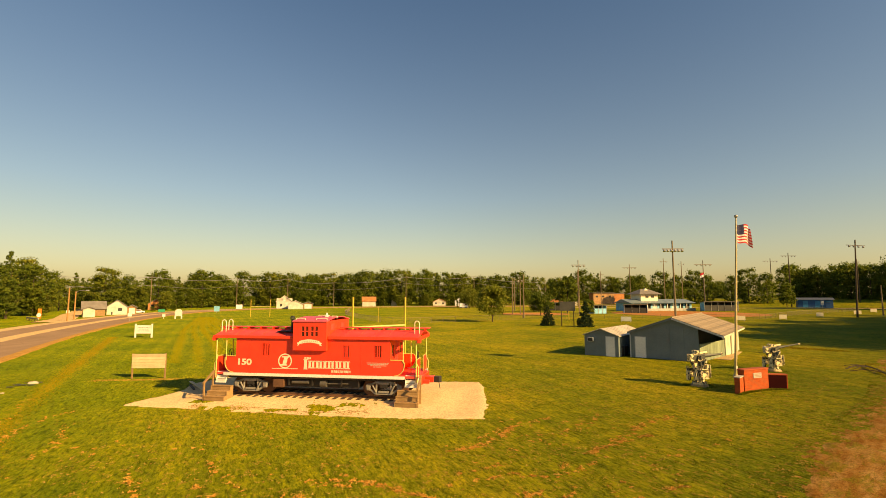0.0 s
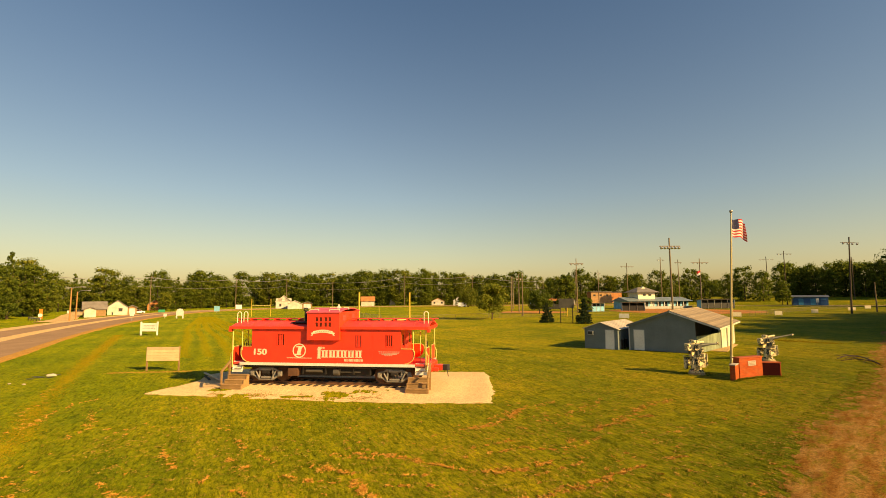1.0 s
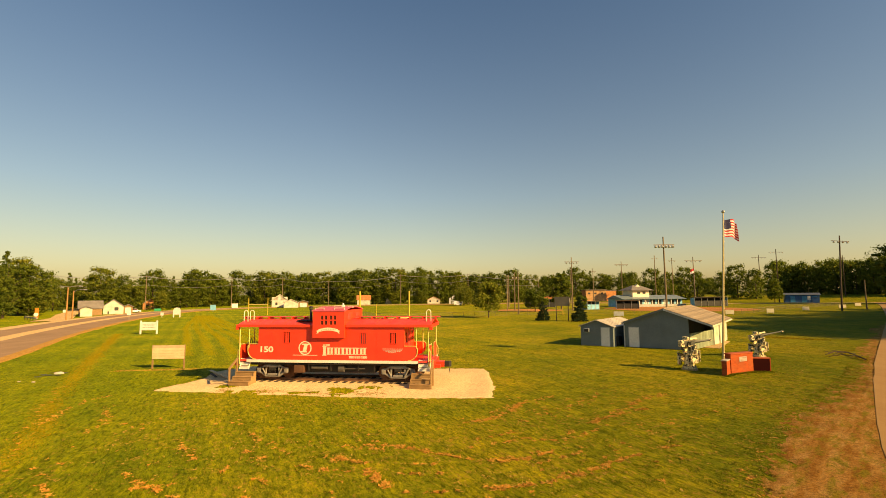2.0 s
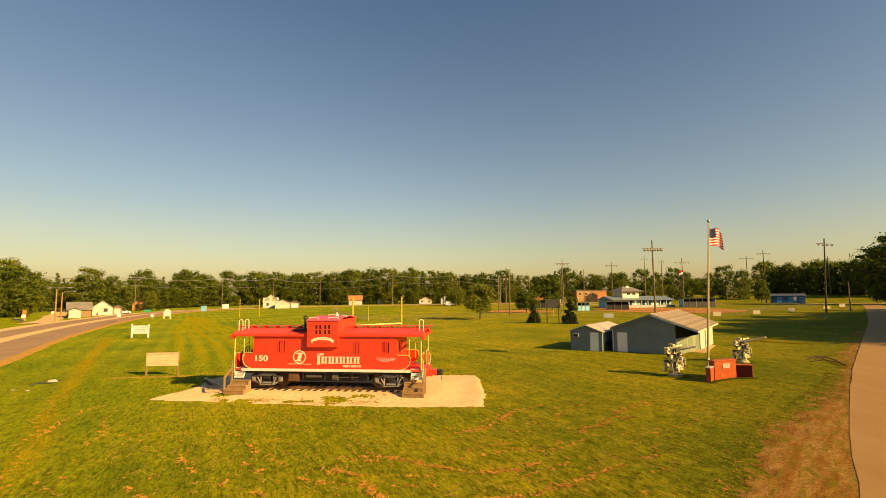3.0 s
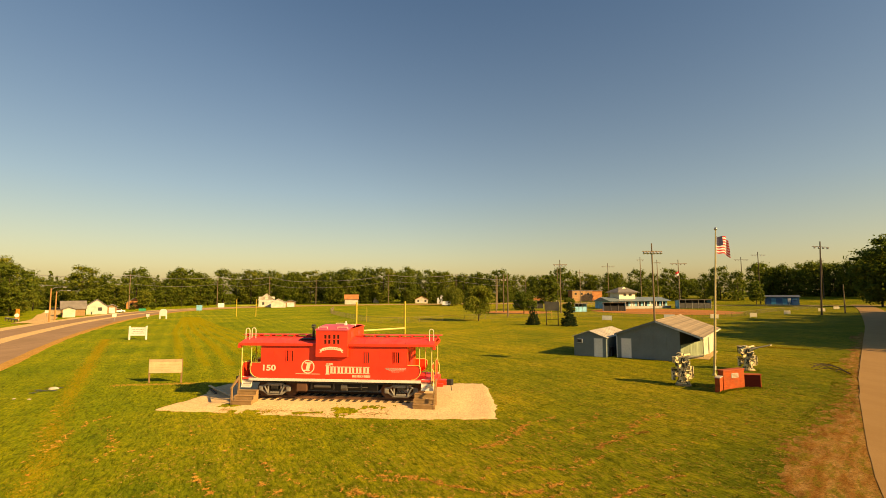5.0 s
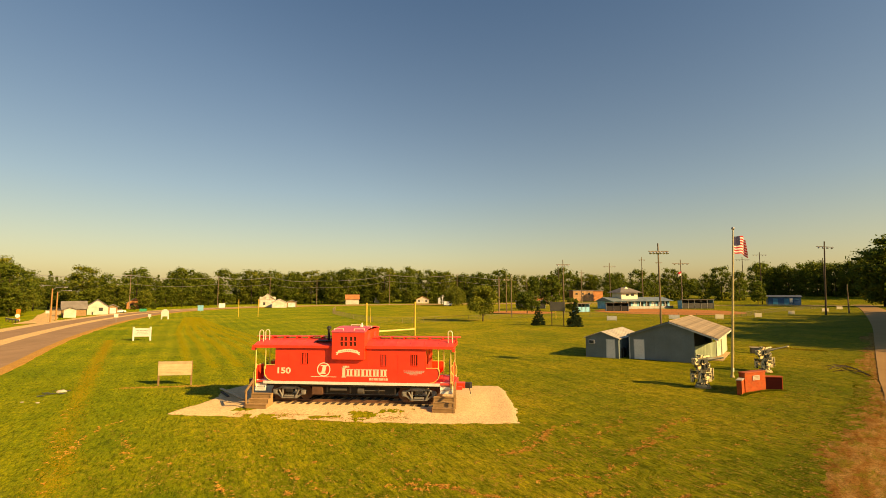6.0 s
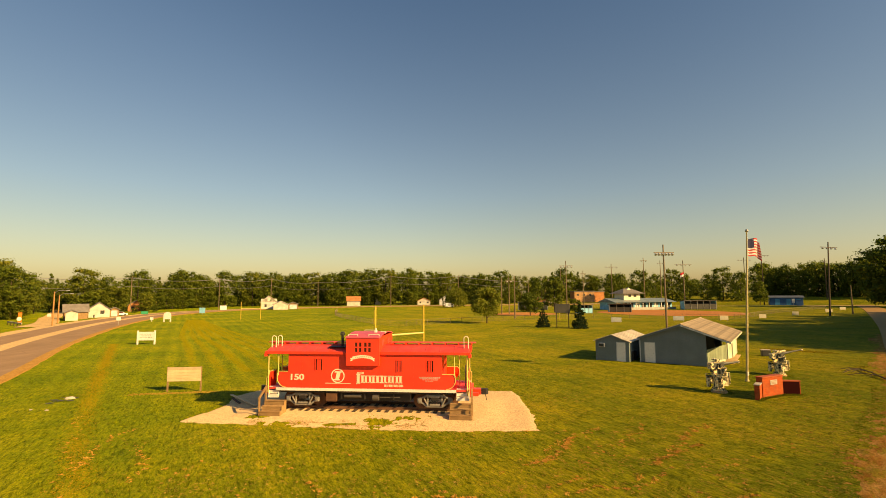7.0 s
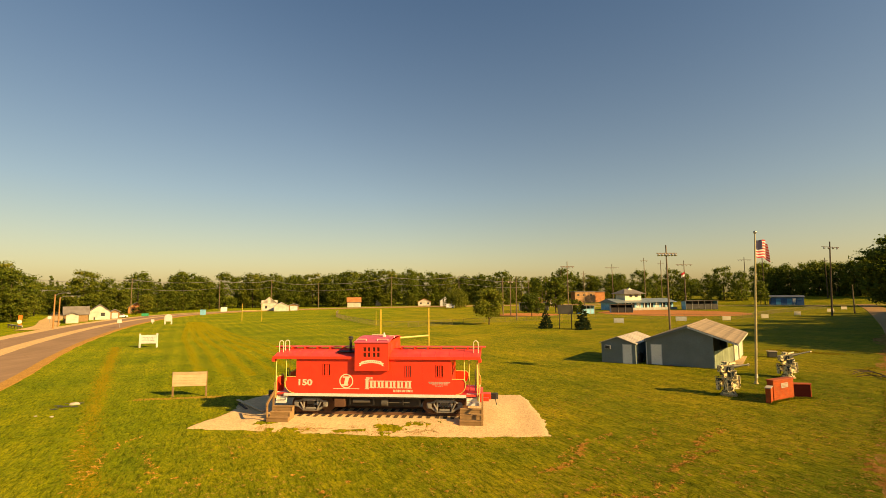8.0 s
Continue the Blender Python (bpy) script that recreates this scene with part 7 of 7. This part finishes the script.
def far_cabinets():
    for b, d, w, h, mat, lab in ((38.7, 296, 2.2, 2.6, "shaded blue", "dark blue cabinet standing beside the storage shed"), (38.25, 292, 1.2, 3.4, "white", "white board on a post beside the storage shed")):
        t = thing("utility_cabinet" if mat != "white" else "road_sign", pose(*polar(b, d), 0, 0, 0, -30), lab, "cabinet" if mat != "white" else "road sign")
        bm = B()
        low = 0.0 if mat != "white" else 1.4
        box(bm, -w / 2, w / 2, -0.3 if mat != "white" else -0.05, 0.3 if mat != "white" else 0.05, low, h, 0.04)
        part("body" if mat != "white" else "board", bm, mat, t)
        bm = B()
        if mat != "white":
            box(bm, -w / 2 - 0.08, w / 2 + 0.08, -0.4, 0.4, h, h + 0.12, 0.02)
        else:
            rod(bm, (0, 0.12, -0.05), (0, 0.12, h - 0.1), 0.06)
        part("lid" if mat != "white" else "post", bm, "blue roof" if mat != "white" else "steel", t)


far_board()
far_pennant()
far_cabinets()


def loose_planks():
    """Boards left lying on the gravel beside the steps."""
    for (x0, y0), (x1, y1), w, mat, lab in (((-17.2, 32.9), (-14.35, 29.5), 0.16, "board", "long pale plank lying on the gravel"),
                                            ((-16.9, 32.3), (-15.8, 30.7), 0.14, "tie", "short dark timber lying on the gravel")):
        long = math.hypot(x1 - x0, y1 - y0)
        t = thing("plank", pose(x0, y0, max(bed_height(x0, y0), bed_height(x1, y1), 0.02) + 0.02, 0, 0, math.degrees(math.atan2(y1 - y0, x1 - x0))), lab, "plank", "planks on the gravel")
        bm = B()
        box(bm, 0, long, -w / 2, w / 2, 0.0, 0.07, 0.008)
        part("board", bm, mat, t)


def fallen_branch():
    t = thing("fallen_branch", pose(34.0, 38.2, 0.05), "dead dark branch with bare twigs lying beside the drive", "branch")
    rnd = random.Random(17)
    stem = [(-1.3, -2.6, 0.05), (-0.6, -1.2, 0.1), (0.1, 0.1, 0.14), (0.7, 1.3, 0.1), (1.2, 2.3, 0.06)]
    bm = B()
    tube(bm, stem, 0.05, 6)
    part("stem", bm, "tie", t)
    for k in range(9):
        a = stem[1 + k % 4]
        way = radians(rnd.choice((130, 150, 170, 190, 30)) + rnd.uniform(-15, 15))
        long = rnd.uniform(0.9, 2.4)
        mid = (a[0] + 0.5 * long * math.cos(way), a[1] + 0.5 * long * math.sin(way), a[2] + rnd.uniform(0.02, 0.14))
        bm = B()
        tube(bm, [a, mid, (a[0] + long * math.cos(way + 0.2), a[1] + long * math.sin(way + 0.2), 0.02)], rnd.uniform(0.015, 0.032), 5)
        part("twig", bm, "tie", t)


loose_planks()
fallen_branch()

# ---- grass blades and dry clippings on the near lawn ----


def grass_leaves(name, dark, light, tint):
    m, n, l, b = material(name, 0.8, 0, 0.04)
    geo = n.new("ShaderNodeNewGeometry")
    col = ramp(n, l, geo.outputs["Random Per Island"], [(0.0, dark), (0.65, light), (1.0, tint)])
    l.new(col, b.inputs["Base Color"])
    return m


M["blade"] = grass_leaves("grass blades", (0.062, 0.090, 0.008), (0.135, 0.156, 0.013), (0.24, 0.208, 0.026))
M["clipping"] = grass_leaves("dry clippings", (0.38, 0.16, 0.03), (0.56, 0.28, 0.06), (0.48, 0.31, 0.08))


def bare(x, y):
    return -18.5 < x < 3.5 and 23 < y < 36.5 and bed_height(x, y) > -0.045 and turf_sheet(x, y) < bed_height(x, y)


def blades(name, pts, lo, hi, wide, mat, label, tilt=0.5, scale=None):
    k = len(pts)
    h = rng.uniform(lo, hi, k) * (1.0 if scale is None else scale)
    a = rng.uniform(0, 2 * np.pi, k)
    side = np.stack([np.cos(a), np.sin(a), 0 * a], 1) * (wide * rng.uniform(0.6, 1.3, k))[:, None]
    lean = np.stack([rng.normal(0, tilt, k), rng.normal(0, tilt, k), np.ones(k)], 1) * h[:, None]
    v = np.stack([pts - side, pts + side, pts + lean], 1).reshape(-1, 3)
    ob = new(name, raw_mesh(name, v, np.arange(len(v)).reshape(-1, 3), mat))
    return tagged(ob, label, "grass", kind="stuff")


def lawn_height(x, y):
    z = ground_height(x, y) - 0.02
    if -15 < x < 3 and 23 < y < 28.5:
        z = max(z, turf_sheet(x, y))
    return z


def lawn_points(count, y0, y1, power):
    """Points on the lawn, thicker in tufts, with a height factor each."""
    y = y0 + (y1 - y0) * rng.random(count) ** power
    half = 4.0 + 0.95 * y
    x = -2.0 + rng.uniform(-1, 1, count) * half
    edge = 0.97 * y + 0.5 - 3.2 * np.clip((42 - y) / 30, 0, 1)
    keep = (x < edge) & (x > -14.5 - 0.62 * y)
    out = []
    for a, b in zip(x[keep], y[keep]):
        tuft = wobble(a, b * 1.6, 1.5, 31) + 0.6 * wobble(a, b, 4.2, 33)
        if tuft > rng_small.uniform(-0.55, 0.35) and not bare(a, b):
            out.append((a, b, lawn_height(a, b) - 0.03, 0.75 + 0.9 * min(0.8, max(0.0, tuft + 0.1))))
    out = np.array(out)
    return out[:, :3], out[:, 3]


rng_small = random.Random(12)
spots, tall = lawn_points(620000, 6.5, 48.0, 1.3)
blades("lawn_grass", spots, 0.045, 0.085, 0.012, "blade", "short mown lawn grass in uneven tufts", 0.55, tall)


def clump(pts, rnd, x, y, size, n):
    """Dry leaves heaped in one small uneven wisp."""
    a = rnd.uniform(0, 6.283)
    ca, sa = math.cos(a), math.sin(a)
    for _ in range(n):
        u, v = rnd.gauss(0, size), rnd.gauss(0, size * 0.5)
        pts.append((x + u * ca - v * sa, y + u * sa + v * ca, max(-0.01, 0.035 - 0.4 * math.hypot(u, v))))


def clippings():
    pts, thatch = [], []
    rnd = random.Random(4)
    for r in (4.4, 5.2, 6.6, 7.4, 8.8, 10.6, 12.4):
        a = -150.0
        while a < -48:
            q = radians(a)
            x, y = -1.6 + r * 1.15 * math.cos(q), 20.6 + r * math.sin(q)
            if wobble(x, y, 0.45, 71) > 0.06:
                for _ in range(rnd.randint(1, 2)):
                    t = rnd.gauss(0, 0.30)
                    clump(pts, rnd, x - t * math.sin(q), y + t * math.cos(q), rnd.uniform(0.04, 0.09), rnd.randint(8, 30))
            a += rnd.uniform(2.0, 4.5) * 7 / r
    for arc, thick in (([(-3.2, 16.0), (-2.1, 15.7), (-1.1, 15.0), (0.2, 14.4), (1.0, 14.2), (1.8, 14.4), (2.8, 15.1)], 2),
                       ([(0.3, 19.0), (1.5, 19.7), (2.6, 21.2), (3.4, 23.0)], 2), ([(0.4, 12.0), (1.8, 12.3), (2.6, 12.7), (3.8, 13.4), (5.2, 14.3), (6.2, 14.8), (7.4, 15.4)], 2),
                       ([(5.6, 18.7), (6.6, 19.6), (8.8, 21.0)], 2), ([(-4.3, 14.8), (-3.2, 13.8), (-2.9, 12.9), (-2.5, 12.3)], 3), ([(-9.7, 12.3), (-8.9, 12.5), (-8.5, 12.7)], 2),
                       ([(-18.1, 19.5), (-18.6, 20.7), (-19.3, 22.9), (-19.5, 24.2), (-19.3, 25.4)], 1), ([(2.0, 16.5), (3.4, 16.4), (4.6, 16.9), (5.4, 17.8)], 1),
                       ([(-17.4, 22.8), (-16.6, 21.2), (-15.7, 19.9), (-15.2, 18.1)], 1)):
        for p in curve_through(arc, 0.22):
            if wobble(p.x, p.y, 1.1, 77) > -0.18:
                for _ in range(thick):
                    clump(pts, rnd, p.x + rnd.gauss(0, 0.12), p.y + rnd.gauss(0, 0.06), rnd.uniform(0.05, 0.10), rnd.randint(12, 34) if p.x > -14 else rnd.randint(4, 14))
    # windrows that run with the drive
    for off, x0, x1, thick in ((9.3, 4.2, 11.5, 2), (11.6, 2.0, 8.0, 1), (7.0, 4.5, 9.5, 1), (13.4, 1.0, 5.5, 1)):
        x = x0
        while x < x1:
            y = x + 1.414 * off + 0.5 * wobble(x, off, 0.4, 83)
            if wobble(x, y, 0.7, 85) > -0.1:
                for _ in range(thick):
                    clump(pts, rnd, x + rnd.gauss(0, 0.16), y + rnd.gauss(0, 0.16), rnd.uniform(0.05, 0.12), rnd.randint(8, 26))
            x += rnd.uniform(0.12, 0.4)
    for _ in range(260):
        x, y = rnd.uniform(-15, 17), rnd.uniform(8, 24)
        if x < 0.85 * y - 0.5 and wobble(x, y, 0.3, 73) > -0.15:
            clump(pts, rnd, x, y, rnd.uniform(0.03, 0.09), rnd.randint(5, 22))
    for k in range(20):
        f = k / 19
        clump(pts, rnd, -15.6 - 8.4 * f + 0.3 * math.sin(k), 14.6 + 13.6 * f, rnd.uniform(0.06, 0.16), rnd.randint(5, 18))
    # thin tan wisps of older cuttings all over the worn lawn
    for _ in range(5200):
        y = 7.5 + 26 * rnd.random() ** 1.3
        x = rnd.uniform(-14, 0.9 * y)
        if wobble(x, y, 0.22, 79) + 0.5 * wobble(x, y, 0.9, 81) > -0.08:
            clump(thatch, rnd, x, y, rnd.uniform(0.03, 0.08), rnd.randint(3, 9))
    pts = np.array([p for p in pts if not bare(p[0], p[1])])
    thatch = np.array([p for p in thatch if not bare(p[0], p[1])])
    blades("dry_clippings", pts, 0.015, 0.04, 0.034, "clipping", "scattered orange dry grass clippings in mowing arcs", 1.8)
    blades("old_clippings", thatch, 0.012, 0.03, 0.026, "old clipping", "thin tan wisps of old cuttings on the lawn", 1.8)


def worn_track(pts, width, per_metre, size, seed, label, mat="dry blade", patchy=0.9):
    """A soft line of thin dry grass that wheels or the mower's edge have worn."""
    rnd = random.Random(seed)
    out = []
    for p in curve_through(pts, 0.5):
        fade = 0.65 + patchy * wobble(p.x, p.y, 0.16, seed)
        for _ in range(int(0.5 * per_metre * max(0.1, fade))):
            x, y = p.x + rnd.gauss(0, width) + rnd.uniform(-0.25, 0.25), p.y + rnd.gauss(0, width * 0.6) + rnd.uniform(-0.25, 0.25)
            out.append((x, y, ground_height(x, y) - 0.02))
    blades("worn_track", np.array(out), 0.5 * size, size, 0.8 * size, mat, label, 1.2)


M["old clipping"] = grass_leaves("old cuttings", (0.26, 0.16, 0.03), (0.38, 0.235, 0.05), (0.44, 0.30, 0.08))
M["mown line"] = grass_leaves("cut grass ends", (0.19, 0.19, 0.012), (0.27, 0.235, 0.018), (0.33, 0.255, 0.03))
M["dry blade"] = grass_leaves("dry grass", (0.195, 0.165, 0.012), (0.27, 0.20, 0.018), (0.34, 0.215, 0.03))
worn_track([(-14.6, 12.5), (-17.1, 17.8), (-20.5, 23.0), (-25.4, 30.9), (-31.4, 41.0), (-39.8, 55.3), (-48.7, 70.7)], 0.34, 330, 0.04, 3, "worn line of dry turf across the lawn", patchy=0.5)
for k in range(7):
    # the mower's turns, side by side, that bend towards the road far off
    o, q = 2.1 * k, 0.35 * k
    worn_track([(-24.3 + o, 43.5 + q), (-28.6 + o, 51.5 + q), (-36.0 + o, 66.0), (-46.0 + 0.8 * o, 85.0), (-58.0 + 0.5 * o, 111.0), (-70.0 + 0.3 * o, 137.0)],
               0.26, (170, 150, 260, 170, 230, 150, 130)[k], 0.05, 40 + k, "faint mowing line of dry turf on the lawn", "mown line", 0.3)
worn_track([(-24.6, 34.4), (-22.2, 34.8), (-19.6, 35.1)], 0.16, 420, 0.05, 31, "strip of dry tan turf under the signboard", "old clipping", 0.4)
worn_track([(38.5, 57.0), (40.7, 54.2), (42.8, 52.0)], 0.7, 300, 0.06, 23, "brown worn patch of dry turf on the lawn")
worn_track([(37.6, 42.6), (35.1, 40.7), (33.9, 37.2), (31.8, 34.2)], 0.2, 200, 0.05, 25, "worn wheel line of dry turf beside the drive")

clippings()


def rough_edges():
    """Longer grass that the mower leaves at the feet of things."""
    rnd = random.Random(9)
    pts = []

    def along(a, b, n, spread):
        for _ in range(n):
            f = rnd.random()
            pts.append((a[0] + (b[0] - a[0]) * f + rnd.gauss(0, spread), a[1] + (b[1] - a[1]) * f + rnd.gauss(0, spread), -0.03))
    along((18.9, 30.25), (20.9, 31.1), 1500, 0.07)
    along((18.0, 29.5), (18.7, 30.2), 600, 0.07)
    along((20.9, 31.1), (22.1, 31.0), 800, 0.08)
    along((18.4, 46.8), (23.5, 42.8), 1300, 0.10)
    along((14.5, 48.7), (16.9, 46.8), 600, 0.10)
    along((-29.6, 33.7), (-27.9, 34.0), 900, 0.28)
    along((-29.8, 32.7), (-28.4, 32.6), 500, 0.22)
    for cx, cy in ((17.05, 32.45), (26.2, 38.5)):
        for _ in range(500):
            a = rnd.uniform(0, 6.283)
            pts.append((cx + 0.8 * math.cos(a) + rnd.gauss(0, 0.1), cy + 0.8 * math.sin(a) + rnd.gauss(0, 0.1), -0.03))
    blades("edge_grass", np.array(pts), 0.04, 0.12, 0.015, "blade", "longer unmown grass round the monument and sheds", 0.35)


rough_edges()


def verge_tufts():
    """Green and dry tufts that thin out over the dirt beside the drive and the front of the gravel."""
    rnd = random.Random(21)
    green, dry = [], []
    line = curve_through([(p.x, p.y) for p in DRIVE[44:74]], 0.3)
    for i, p in enumerate(line[1:], 1):
        d = (p - line[i - 1]).normalized()
        n = Vector((-d.y, d.x, 0))
        wide = 2.35 * soft(30, 12, p.y) + 0.65
        for _ in range(120 if p.y < 32 else 16):
            o = 0.1 + (wide + 0.8) * rnd.random() ** 0.7
            q = p + n * o
            tuft = wobble(q.x, q.y, 1.3, 51) + 0.5 * wobble(q.x, q.y, 4.0, 52) + 0.75 * (o / (wide + 0.8) - 0.62)
            if tuft > 0.2:
                green.append((q.x, q.y, 0.0))
            elif tuft > -0.45 and rnd.random() < 0.7:
                dry.append((q.x, q.y, 0.01))
    for _ in range(5200):
        u, v = rnd.uniform(-5.6, 4.6), rnd.gauss(-1.75, 0.35)
        q = CAB @ Vector((u, v, 0))
        thin = wobble(q.x, q.y, 0.9, 61) + 0.5 * wobble(q.x, q.y, 3.0, 62)
        if thin > 0.08:
            (green if rnd.random() < 0.4 else dry).append((q.x, q.y, max(-0.02, bed_height(q.x, q.y))))
    blades("verge_grass", np.array(green), 0.02, 0.055, 0.012, "blade", "thin green tufts over dirt and gravel edges", 0.6)
    blades("verge_straw", np.array(dry), 0.01, 0.03, 0.02, "straw", "thin brown dry grass over dirt and gravel edges", 1.2)


M["straw"] = grass_leaves("brown straw", (0.20, 0.10, 0.025), (0.33, 0.18, 0.05), (0.40, 0.25, 0.08))
verge_tufts()
